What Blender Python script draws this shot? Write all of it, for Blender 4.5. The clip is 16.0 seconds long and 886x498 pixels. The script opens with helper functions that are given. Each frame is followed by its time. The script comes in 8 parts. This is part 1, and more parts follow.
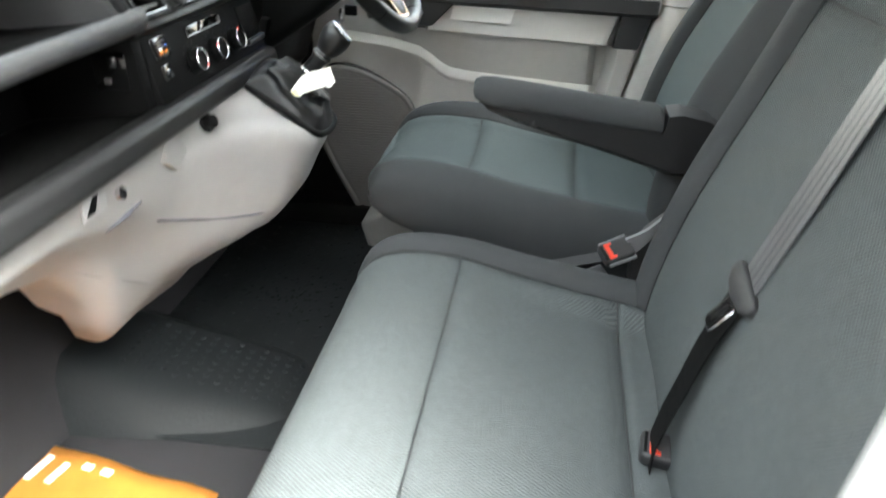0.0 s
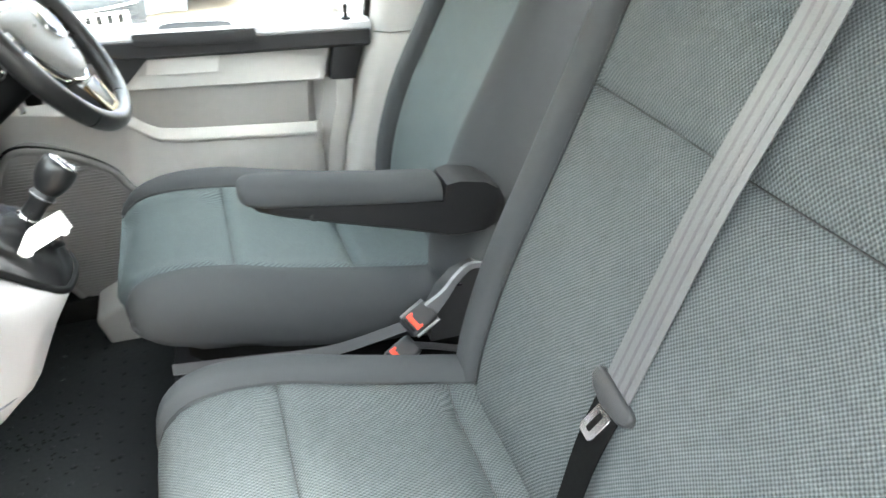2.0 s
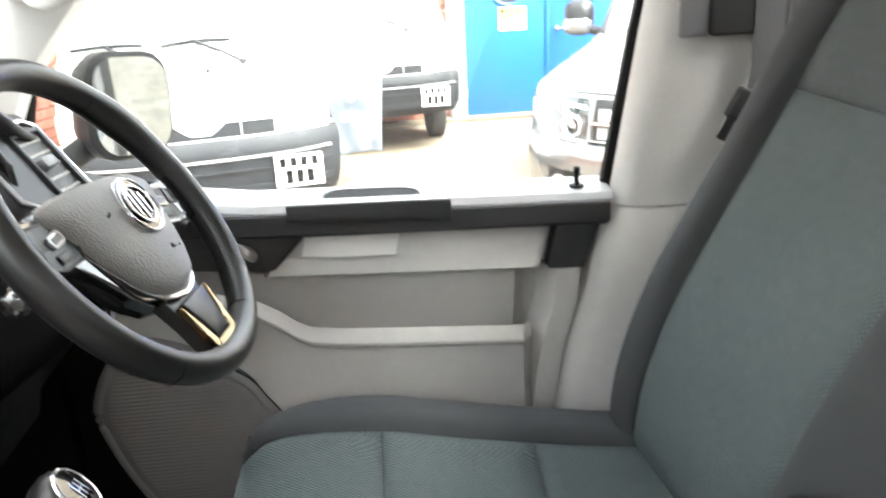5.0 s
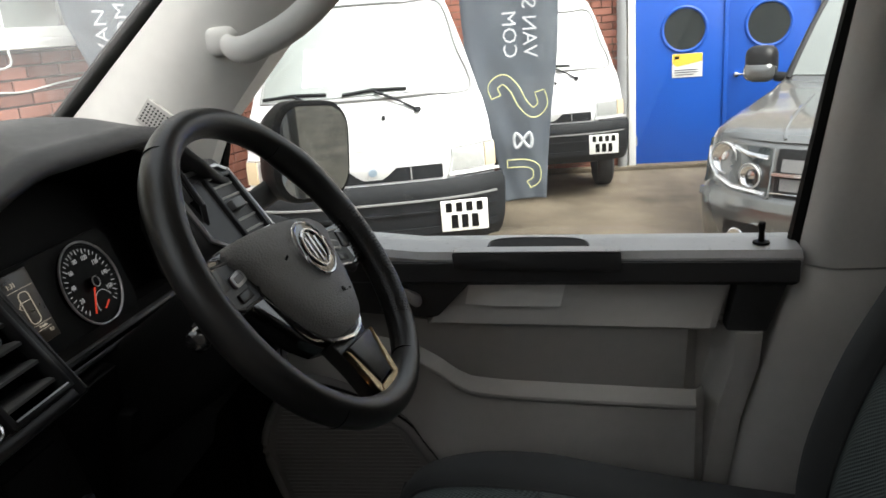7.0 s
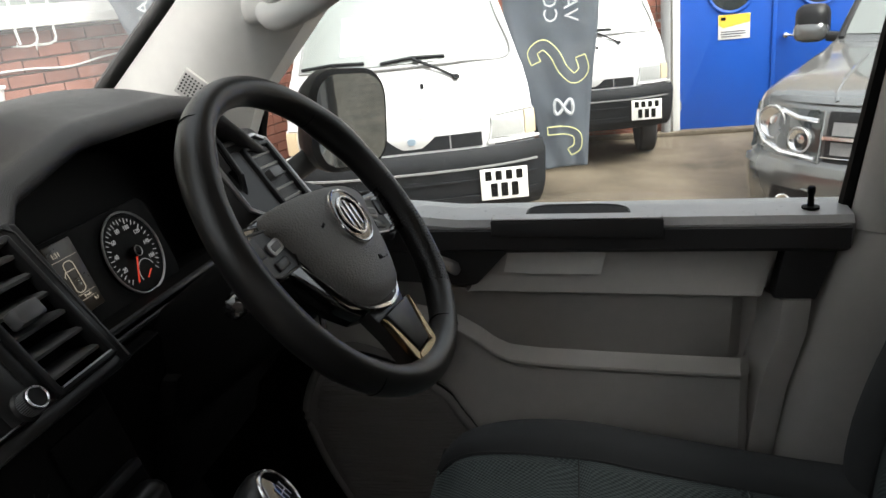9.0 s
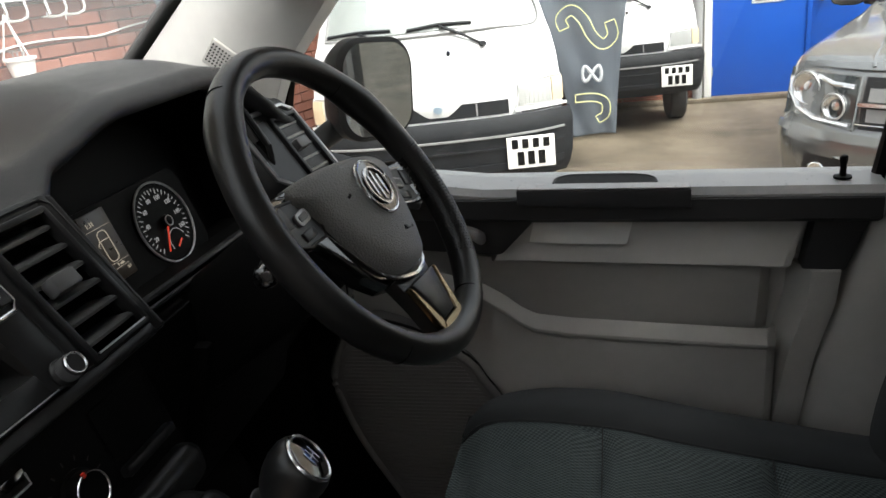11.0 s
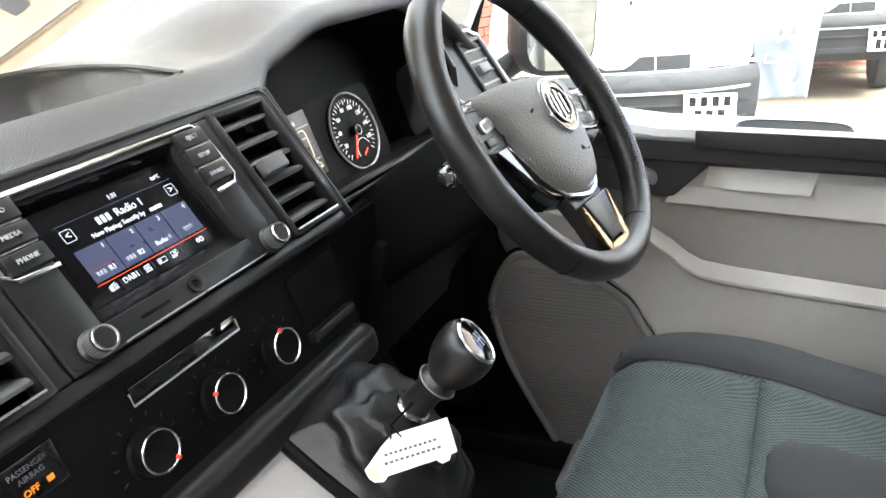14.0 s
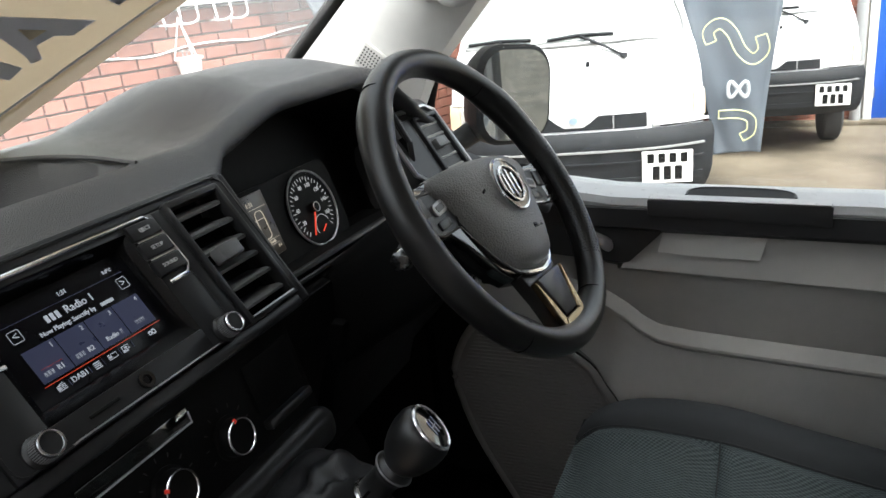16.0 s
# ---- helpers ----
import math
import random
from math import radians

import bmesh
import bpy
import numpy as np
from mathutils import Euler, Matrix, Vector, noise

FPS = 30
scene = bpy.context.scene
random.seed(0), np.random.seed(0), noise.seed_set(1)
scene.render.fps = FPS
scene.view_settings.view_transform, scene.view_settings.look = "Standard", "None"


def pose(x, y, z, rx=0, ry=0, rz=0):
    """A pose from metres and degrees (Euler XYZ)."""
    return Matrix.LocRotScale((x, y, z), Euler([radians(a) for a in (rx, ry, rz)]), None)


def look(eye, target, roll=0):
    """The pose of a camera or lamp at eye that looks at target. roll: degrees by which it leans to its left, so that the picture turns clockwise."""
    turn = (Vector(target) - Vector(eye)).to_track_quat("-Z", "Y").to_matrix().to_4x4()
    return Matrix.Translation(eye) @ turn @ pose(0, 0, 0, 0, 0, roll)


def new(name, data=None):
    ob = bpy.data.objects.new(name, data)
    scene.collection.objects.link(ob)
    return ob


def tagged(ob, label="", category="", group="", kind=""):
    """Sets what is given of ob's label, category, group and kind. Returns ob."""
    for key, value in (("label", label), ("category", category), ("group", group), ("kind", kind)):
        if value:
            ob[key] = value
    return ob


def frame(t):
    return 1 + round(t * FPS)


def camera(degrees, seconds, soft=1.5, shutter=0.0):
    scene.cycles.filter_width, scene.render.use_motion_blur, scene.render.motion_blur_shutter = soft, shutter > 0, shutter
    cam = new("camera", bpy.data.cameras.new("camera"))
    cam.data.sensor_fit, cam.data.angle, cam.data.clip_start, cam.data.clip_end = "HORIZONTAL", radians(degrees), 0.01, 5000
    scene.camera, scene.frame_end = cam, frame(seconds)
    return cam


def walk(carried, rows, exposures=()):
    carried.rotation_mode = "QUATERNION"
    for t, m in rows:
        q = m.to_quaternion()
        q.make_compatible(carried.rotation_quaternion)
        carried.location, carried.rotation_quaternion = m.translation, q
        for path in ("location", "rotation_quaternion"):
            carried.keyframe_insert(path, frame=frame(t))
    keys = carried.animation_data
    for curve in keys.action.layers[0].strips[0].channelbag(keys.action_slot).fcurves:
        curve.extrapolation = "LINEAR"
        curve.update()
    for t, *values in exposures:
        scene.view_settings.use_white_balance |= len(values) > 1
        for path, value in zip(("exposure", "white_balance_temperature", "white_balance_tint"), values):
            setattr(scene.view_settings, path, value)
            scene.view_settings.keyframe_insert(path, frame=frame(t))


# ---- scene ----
cam = camera(60.9, 16.0, shutter=0.5)
PATH = [
    (0, (-1.18, 0.203, 0.993), (0.578, 0.453, 0.072), 0.7),
    (0.5, (-1.123, 0.33, 1.125), (0.621, 0.34, 0.147), -0.3),
    (1, (-1.065, 0.392, 1.152), (0.644, 0.187, 0.133), -0.9),
    (1.5, (-1.022, 0.343, 1.162), (0.665, 0.027, 0.135), -1.0),
    (2, (-0.987, 0.363, 1.169), (0.64, -0.173, 0.136), -0.4),
    (2.5, (-0.935, 0.414, 1.154), (0.632, -0.263, 0.112), -2.4),
    (3, (-0.872, 0.433, 1.078), (0.628, -0.346, 0.009), -1.0),
    (3.5, (-0.728, 0.389, 0.983), (0.757, -0.332, -0.146), 2.3),
    (4, (-0.555, 0.316, 0.998), (1.017, -0.169, -0.139), -1.2),
    (4.5, (-0.466, 0.329, 1.052), (1.255, 0.011, 0.084), -2.6),
    (5, (-0.369, 0.319, 1.077), (1.495, 0.194, 0.363), -3.1),
    (7.5, (-0.341, 0.33, 1.075), (1.535, 0.666, 0.466), -5.1),
    (8, (-0.337, 0.331, 1.072), (1.523, 0.701, 0.435), -5.5),
    (8.5, (-0.335, 0.328, 1.07), (1.522, 0.717, 0.436), -5.8),
    (11, (-0.339, 0.324, 1.074), (1.47, 0.792, 0.363), -6.7),
    (11.5, (-0.349, 0.33, 1.063), (1.434, 0.874, 0.338), -5.6),
    (12, (-0.361, 0.342, 1.06), (1.361, 1.051, 0.329), -5.2),
    (12.5, (-0.375, 0.346, 1.062), (1.28, 1.195, 0.328), -5.2),
    (13, (-0.396, 0.338, 1.06), (1.226, 1.221, 0.295), -4.6),
    (13.3, (-0.405, 0.337, 1.054), (1.214, 1.222, 0.282), -4.7),
    (13.5, (-0.406, 0.332, 1.052), (1.221, 1.193, 0.27), -4.7),
    (14, (-0.389, 0.33, 1.045), (1.246, 1.179, 0.267), -5.9),
    (14.5, (-0.393, 0.33, 1.066), (1.299, 1.139, 0.372), -5.7),
    (15, (-0.401, 0.323, 1.079), (1.297, 1.115, 0.38), -6.1),
    (15.5, (-0.387, 0.325, 1.074), (1.329, 1.108, 0.407), -5.8),
    (16, (-0.381, 0.315, 1.073), (1.339, 1.098, 0.419), -6.1),
]
EXPOSURES = ((0, 4.55, 6300, 4), (0.5, 5.2, 6200, 3), (2.0, 5.4, 6200, 3), (2.5, 5.33, 6200, 3), (3.0, 5.36, 6450, 8), (3.5, 5.55, 6850, 13), (4.0, 5.8, 6700, 11), (4.6, 5.45, 6650, 9), (5.0, 4.55, 6450, 8), (5.4, 3.2, 6350, 8),
             (7.3, 1.95, 6560, 9), (11.0, 2.06, 6520, 9), (11.5, 2.38, 6480, 9), (12.0, 2.95, 6450, 10), (12.5, 3.7, 6450, 10), (13.0, 4.05, 6450, 10), (14.0, 4.52, 6400, 9), (14.5, 3.85, 6350, 9), (15.0, 3.15, 6300, 8), (15.5, 2.95, 6300, 8), (16.0, 2.7, 6300, 8))
walk(cam, [(t, look(eye, target, roll)) for t, eye, target, roll in PATH], EXPOSURES)

# ---- light ----
world = bpy.data.worlds.new("overcast_sky")
world.use_nodes = True
scene.world = world
_nt = world.node_tree
_sky = _nt.nodes.new("ShaderNodeTexSky")
_sky.sky_type = "NISHITA"
_sky.sun_disc = False
_sky.sun_elevation = radians(56)
_sky.sun_rotation = radians(219)
_sky.dust_density = 6.0
_sky.air_density = 1.0
_sky.ozone_density = 0.6
_grey = _nt.nodes.new("ShaderNodeHueSaturation")      # a cloudy sky has little blue
_grey.inputs["Saturation"].default_value = 0.25
_nt.links.new(_sky.outputs[0], _grey.inputs["Color"])
_nt.links.new(_grey.outputs[0], _nt.nodes["Background"].inputs[0])
_nt.nodes["Background"].inputs[1].default_value = 0.125

sun_data = bpy.data.lights.new("sun", "SUN")
sun_data.energy = 1.05
sun_data.angle = radians(40)
sun_data.color = (1.0, 0.97, 0.92)
sun = new("sun", sun_data)
sun.matrix_world = look((-3.4, -4.2, 8), (0, 0, 0))


# ---- materials ----
def mat(name, color, rough=0.5, metal=0.0, var=0.12, scale=8.0, bump=0.0, bump_scale=300.0, coat=0.0,
        grain="noise", spec=0.5, trans=0.0, emit=None, emit_strength=0.0, island=0.0, detail_var=0.06):
    m = bpy.data.materials.new(name)
    m.use_nodes = True
    nt = m.node_tree
    b = nt.nodes["Principled BSDF"]
    tc = nt.nodes.new("ShaderNodeTexCoord")
    n1 = nt.nodes.new("ShaderNodeTexNoise")
    n1.inputs["Scale"].default_value = scale
    n1.inputs["Detail"].default_value = 5
    nt.links.new(tc.outputs["Object"], n1.inputs["Vector"])
    n2 = nt.nodes.new("ShaderNodeTexNoise")
    n2.inputs["Scale"].default_value = scale * 14
    n2.inputs["Detail"].default_value = 3
    nt.links.new(tc.outputs["Object"], n2.inputs["Vector"])
    def math_node(op, a, bb):
        k = nt.nodes.new("ShaderNodeMath")
        k.operation = op
        for s, v in zip(k.inputs, (a, bb)):
            if isinstance(v, (int, float)):
                s.default_value = v
            else:
                nt.links.new(v, s)
        return k.outputs[0]
    f = math_node("ADD", math_node("MULTIPLY", math_node("SUBTRACT", n1.outputs["Fac"], 0.5), 2 * var),
                  math_node("MULTIPLY", math_node("SUBTRACT", n2.outputs["Fac"], 0.5), 2 * detail_var))
    if island:
        oi = nt.nodes.new("ShaderNodeObjectInfo")
        f = math_node("ADD", f, math_node("MULTIPLY", math_node("SUBTRACT", oi.outputs["Random"], 0.5), 2 * island))
    f = math_node("ADD", f, 1.0)
    mix = nt.nodes.new("ShaderNodeVectorMath")
    mix.operation = "SCALE"
    mix.inputs[0].default_value = color
    nt.links.new(f, mix.inputs["Scale"])
    nt.links.new(mix.outputs[0], b.inputs["Base Color"])
    r = math_node("ADD", math_node("MULTIPLY", math_node("SUBTRACT", n2.outputs["Fac"], 0.5), 0.15 if 0.15 < rough < 0.95 else 0.02), rough)
    nt.links.new(r, b.inputs["Roughness"])
    b.inputs["Metallic"].default_value = metal
    b.inputs["Coat Weight"].default_value = coat
    b.inputs["Coat Roughness"].default_value = 0.06
    b.inputs["Specular IOR Level"].default_value = spec
    b.inputs["Transmission Weight"].default_value = trans
    if emit:
        b.inputs["Emission Color"].default_value = (*emit, 1)
        b.inputs["Emission Strength"].default_value = emit_strength
    if bump:
        bp = nt.nodes.new("ShaderNodeBump")
        bp.inputs["Strength"].default_value = bump
        bp.inputs["Distance"].default_value = 0.002
        if grain == "leather":
            t = nt.nodes.new("ShaderNodeTexVoronoi")
            t.inputs["Scale"].default_value = bump_scale
            src = t.outputs["Distance"]
            nt.links.new(tc.outputs["Object"], t.inputs["Vector"])
        elif grain == "rib":
            # spacer knit: offset rows of small loops
            sep = nt.nodes.new("ShaderNodeSeparateXYZ")
            nt.links.new(tc.outputs["Object"], sep.inputs[0])
            wob = math_node("MULTIPLY", n1.outputs["Fac"], 0.02)
            run = math_node("ADD", math_node("SUBTRACT", sep.outputs[1], sep.outputs[2]), wob)
            ca = math_node("COSINE", math_node("MULTIPLY", sep.outputs[0], 2 * math.pi / bump_scale), 0)
            cb = math_node("COSINE", math_node("MULTIPLY", run, math.pi / (bump_scale * 0.72)), 0)
            src = math_node("ADD", math_node("MULTIPLY", math_node("MULTIPLY", ca, cb), 0.5), 0.5)
            src = math_node("ADD", src, math_node("MULTIPLY", n2.outputs["Fac"], 0.25))
            # the gaps between loops are darkened in the base colour, like shaded holes
            dark = nt.nodes.new("ShaderNodeVectorMath")
            dark.operation = "SCALE"
            nt.links.new(mix.outputs[0], dark.inputs[0])
            nt.links.new(math_node("ADD", math_node("MULTIPLY", src, 0.95), 0.32), dark.inputs["Scale"])
            nt.links.new(dark.outputs[0], b.inputs["Base Color"])
        else:
            t = nt.nodes.new("ShaderNodeTexNoise")
            t.inputs["Scale"].default_value = bump_scale
            t.inputs["Detail"].default_value = 4
            src = t.outputs["Fac"]
            nt.links.new(tc.outputs["Object"], t.inputs["Vector"])
        nt.links.new(src, bp.inputs["Height"])
        nt.links.new(bp.outputs[0], b.inputs["Normal"])
    return m


def glass_mat(name, tint=(1, 1, 1), rough=0.0, veil=0.0):
    m = bpy.data.materials.new(name)
    m.use_nodes = True
    nt = m.node_tree
    nt.nodes.remove(nt.nodes["Principled BSDF"])
    out = nt.nodes["Material Output"]
    tr = nt.nodes.new("ShaderNodeBsdfTransparent")
    tr.inputs[0].default_value = (*tint, 1)
    gl = nt.nodes.new("ShaderNodeBsdfGlossy")
    gl.inputs["Roughness"].default_value = rough
    lw = nt.nodes.new("ShaderNodeLayerWeight")
    lw.inputs[0].default_value = 0.5
    pw = nt.nodes.new("ShaderNodeMath")
    pw.operation = "POWER"
    pw.inputs[1].default_value = 5.0
    nt.links.new(lw.outputs["Facing"], pw.inputs[0])
    fr = nt.nodes.new("ShaderNodeMath")
    fr.operation = "MULTIPLY_ADD"
    fr.inputs[1].default_value = 0.55
    fr.inputs[2].default_value = 0.025
    nt.links.new(pw.outputs[0], fr.inputs[0])
    mx = nt.nodes.new("ShaderNodeMixShader")
    nt.links.new(fr.outputs[0], mx.inputs[0])
    nt.links.new(tr.outputs[0], mx.inputs[1])
    nt.links.new(gl.outputs[0], mx.inputs[2])
    if veil:
        # a thin pale film in streaks, in place of haze reflected by the glass
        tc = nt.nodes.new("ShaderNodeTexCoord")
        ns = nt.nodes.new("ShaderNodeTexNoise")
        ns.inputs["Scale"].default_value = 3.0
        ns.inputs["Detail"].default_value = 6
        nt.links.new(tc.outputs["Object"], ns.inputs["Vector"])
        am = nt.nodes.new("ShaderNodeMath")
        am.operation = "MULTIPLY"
        am.inputs[1].default_value = 2 * veil
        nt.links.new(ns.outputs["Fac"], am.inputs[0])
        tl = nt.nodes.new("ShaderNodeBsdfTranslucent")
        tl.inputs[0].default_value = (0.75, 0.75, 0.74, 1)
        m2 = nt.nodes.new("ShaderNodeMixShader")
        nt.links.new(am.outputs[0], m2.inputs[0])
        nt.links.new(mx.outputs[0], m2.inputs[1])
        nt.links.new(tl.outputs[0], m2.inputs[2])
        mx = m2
    nt.links.new(mx.outputs[0], out.inputs[0])
    return m


M_INSERT = mat("seat_insert_knit", (0.091, 0.109, 0.110), 0.9, bump=0.8, bump_scale=0.0056, grain="rib", var=0.08, scale=6, spec=0.25)
M_INSERT_BENCH = mat("bench_insert_knit", (0.093, 0.1035, 0.1045), 0.92, bump=0.8, bump_scale=0.0056, grain="rib", var=0.08, scale=6, spec=0.18)
M_ARMSHELL = mat("armrest_shell_black", (0.010, 0.010, 0.0105), 0.6, bump=0.15, bump_scale=900, spec=0.3)
M_BOLSTER = mat("seat_bolster_cloth", (0.049, 0.0515, 0.053), 0.92, bump=0.35, bump_scale=1300, var=0.10, scale=5, spec=0.25)
M_SEATPLASTIC = mat("seat_black_plastic", (0.022, 0.022, 0.023), 0.55, bump=0.15, bump_scale=900)
M_DASH = mat("dash_black_plastic", (0.043, 0.043, 0.044), 0.38, bump=0.34, bump_scale=800, grain="leather", var=0.1, scale=4)
M_FACIA = mat("facia_satin_black", (0.012, 0.012, 0.0124), 0.34, bump=0.08, bump_scale=1400, var=0.1, spec=0.34)
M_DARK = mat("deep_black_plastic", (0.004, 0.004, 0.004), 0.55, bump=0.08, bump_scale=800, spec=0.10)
M_GLOSS = mat("piano_black", (0.006, 0.006, 0.006), 0.06, coat=1.0, var=0.02)
M_CHROME = mat("satin_chrome", (0.72, 0.72, 0.73), 0.18, 1.0, var=0.04)
M_SILVER = mat("silver_trim", (0.50, 0.50, 0.51), 0.30, 0.9, var=0.05)
M_BEIGE = mat("light_grey_trim", (0.335, 0.325, 0.316), 0.6, bump=0.25, bump_scale=900, grain="leather", var=0.05, scale=3)
M_DOORGREY = mat("door_grey_trim", (0.46, 0.448, 0.425), 0.6, bump=0.25, bump_scale=900, grain="leather", var=0.05, scale=3)
M_DOORBLACK = mat("door_black_trim", (0.028, 0.028, 0.029), 0.55, bump=0.25, bump_scale=900, grain="leather")
M_LEDGE = mat("ledge_plastic_sky_sheen", (0.42, 0.42, 0.42), 0.30, bump=0.05, bump_scale=900, grain="leather")
M_CREAM = mat("pillar_cream_trim", (0.68, 0.67, 0.64), 0.7, bump=0.2, bump_scale=1200, var=0.03, scale=3)
M_LEATHER = mat("wheel_leather", (0.014, 0.0135, 0.013), 0.33, bump=0.10, bump_scale=900, grain="leather", var=0.12)
M_AIRBAG = mat("airbag_cover_grey", (0.25, 0.245, 0.237), 0.5, bump=0.45, bump_scale=480, grain="leather", var=0.06)
M_RUBBER = mat("rubber_mat", (0.0075, 0.0088, 0.0095), 0.62, bump=0.3, bump_scale=120, var=0.35, scale=9, spec=0.22)
M_CARPET = mat("grey_carpet", (0.022, 0.0215, 0.023), 0.98, bump=0.8, bump_scale=600, var=0.2, scale=12, spec=0.1)
M_BELT = mat("seat_belt_webbing", (0.105, 0.105, 0.108), 0.36, bump=0.4, bump_scale=260, var=0.08, scale=20)
M_BELTRIB = mat("belt_stripe_webbing", (0.075, 0.075, 0.078), 0.4, bump=0.4, bump_scale=260, var=0.08, scale=20)
M_DRAINGREY = mat("grey_buckle_plastic", (0.16, 0.16, 0.165), 0.5, bump=0.1, bump_scale=500)
M_RED = mat("red_buckle_button", (0.75, 0.06, 0.03), 0.35, var=0.05)
M_WHITE = mat("white_print", (0.80, 0.80, 0.79), 0.6, var=0.03)
# knob pointer red, lifted by a faint added glow
M_REDMARK = mat("red_mark_faint_glow", (0.6, 0.03, 0.02), 0.4, emit=(1, 0.08, 0.04), emit_strength=0.02)
M_PAPER = mat("tag_paper", (0.82, 0.80, 0.70), 0.7, var=0.05, scale=25)
M_YELLOW = mat("yellow_print", (0.75, 0.50, 0.05), 0.6, var=0.05)
M_PALEYELLOW = mat("faded_yellow_print", (0.78, 0.70, 0.36), 0.7, var=0.08)
M_INK = mat("grey_ink", (0.10, 0.10, 0.12), 0.7, var=0.05)
M_ORANGE = mat("orange_leaflet", (0.34, 0.135, 0.022), 0.45, var=0.35, scale=14)
M_TAN = mat("translucent_poster", (0.80, 0.73, 0.60), 0.8, var=0.05)
def let_light_through(m, share, color):
    """Paper or cloth that daylight shines through."""
    nt = m.node_tree
    tr = nt.nodes.new("ShaderNodeBsdfTranslucent")
    tr.inputs[0].default_value = (*color, 1)
    mx = nt.nodes.new("ShaderNodeMixShader")
    mx.inputs[0].default_value = share
    nt.links.new(nt.nodes["Principled BSDF"].outputs[0], mx.inputs[1])
    nt.links.new(tr.outputs[0], mx.inputs[2])
    nt.links.new(mx.outputs[0], nt.nodes["Material Output"].inputs[0])
M_PAPERBACK = mat("poster_border", (0.66, 0.62, 0.55), 0.8, var=0.05)
let_light_through(M_PAPERBACK, 0.5, (0.55, 0.50, 0.43))
let_light_through(M_TAN, 0.5, (0.62, 0.565, 0.475))
M_SLATE = mat("poster_letters", (0.50, 0.50, 0.53), 0.8, var=0.1)
let_light_through(M_SLATE, 0.75, (0.58, 0.63, 0.76))
M_GLASS = glass_mat("window_glass", (0.93, 0.95, 0.94), veil=0.010)
M_SCREENGLASS = glass_mat("windscreen_glass", (0.93, 0.95, 0.94), veil=0.07)
M_BRONZE = mat("bronze_trim", (0.30, 0.235, 0.15), 0.22, 1.0, var=0.08)
M_MIRROR = mat("mirror_silver", (0.24, 0.26, 0.27), 0.03, 1.0, var=0.35, scale=30)
M_BODYWHITE = mat("white_van_paint", (0.69, 0.69, 0.68), 0.25, coat=0.6, var=0.04, scale=2)
M_SCREEN = mat("display_glass", (0.004, 0.004, 0.005), 0.2, var=0.02, spec=0.15)
M_RECESS = mat("polished_screen_recess", (0.004, 0.004, 0.004), 0.12, var=0.02, spec=0.25)


def glow(name, color, strength):
    return mat(name, tuple(c * 0.12 for c in color), 0.3, emit=color, emit_strength=strength, var=0.02)


M_LCD_TEXT = glow("lit_white_text", (0.85, 0.9, 1.0), 0.055)
M_LCD_BLUE = glow("lit_blue_tiles", (0.13, 0.15, 0.30), 0.021)
M_LCD_RED = glow("lit_red_line", (0.8, 0.08, 0.03), 0.06)
M_LCD_AMBER = glow("lit_amber", (1.0, 0.30, 0.03), 0.055)
M_LCD_WARM = mat("cluster_lcd_back", (0.012, 0.009, 0.006), 0.3, emit=(0.20, 0.14, 0.085), emit_strength=0.006, var=0.05)
M_LCD_PALE = glow("cluster_lcd_lines", (0.8, 0.7, 0.55), 0.10)
M_NEEDLE = glow("needle_red", (1.0, 0.07, 0.03), 0.12)
M_DIALTEXT = glow("dial_numbers", (0.8, 0.8, 0.8), 0.06)


# ---- mesh helpers ----
def mesh_object(name, bm, material, smooth=40):
    me = bpy.data.meshes.new(name)
    bmesh.ops.recalc_face_normals(bm, faces=bm.faces)
    bm.to_mesh(me)
    bm.free()
    ob = new(name, me)
    for m in (material if isinstance(material, (list, tuple)) else [material]):
        me.materials.append(m)
    if smooth:
        me.shade_smooth()
        me.set_sharp_from_angle(angle=radians(smooth))
    return ob


def part(name, bm, material, parent, label="", smooth=40):
    ob = mesh_object(name, bm, material, smooth)
    ob.parent = parent
    if parent is not None:
        ob.matrix_parent_inverse = parent.matrix_basis.inverted()
    if label:
        tagged(ob, label)
    return ob


def thing(name, label, category, at=(0, 0, 0), group="", kind=""):
    ob = new(name)
    ob.empty_display_size = 0.05
    ob.location = at
    return tagged(ob, label, category, group, kind)


def local_part(name, bm, material, parent, label="", smooth=40):
    """A part whose mesh is in its parent's own axes."""
    ob = mesh_object(name, bm, material, smooth)
    ob.parent = parent
    if label:
        tagged(ob, label)
    return ob


def rbox(size, at=(0, 0, 0), bevel=0.005, seg=2, m=None, bm=None):
    bm2 = bmesh.new()
    bmesh.ops.create_cube(bm2, size=1.0)
    bmesh.ops.scale(bm2, vec=size, verts=bm2.verts)
    if bevel:
        bmesh.ops.bevel(bm2, geom=bm2.edges[:], offset=min(bevel, min(size) * 0.49), segments=seg, profile=0.5, affect="EDGES")
    bmesh.ops.translate(bm2, vec=at, verts=bm2.verts)
    if m is not None:
        bmesh.ops.transform(bm2, matrix=m, verts=bm2.verts)
    return join(bm, bm2)


def join(bm, other):
    if bm is None:
        return other
    me = bpy.data.meshes.new("tmp")
    other.to_mesh(me)
    other.free()
    bm.from_mesh(me)
    bpy.data.meshes.remove(me)
    return bm


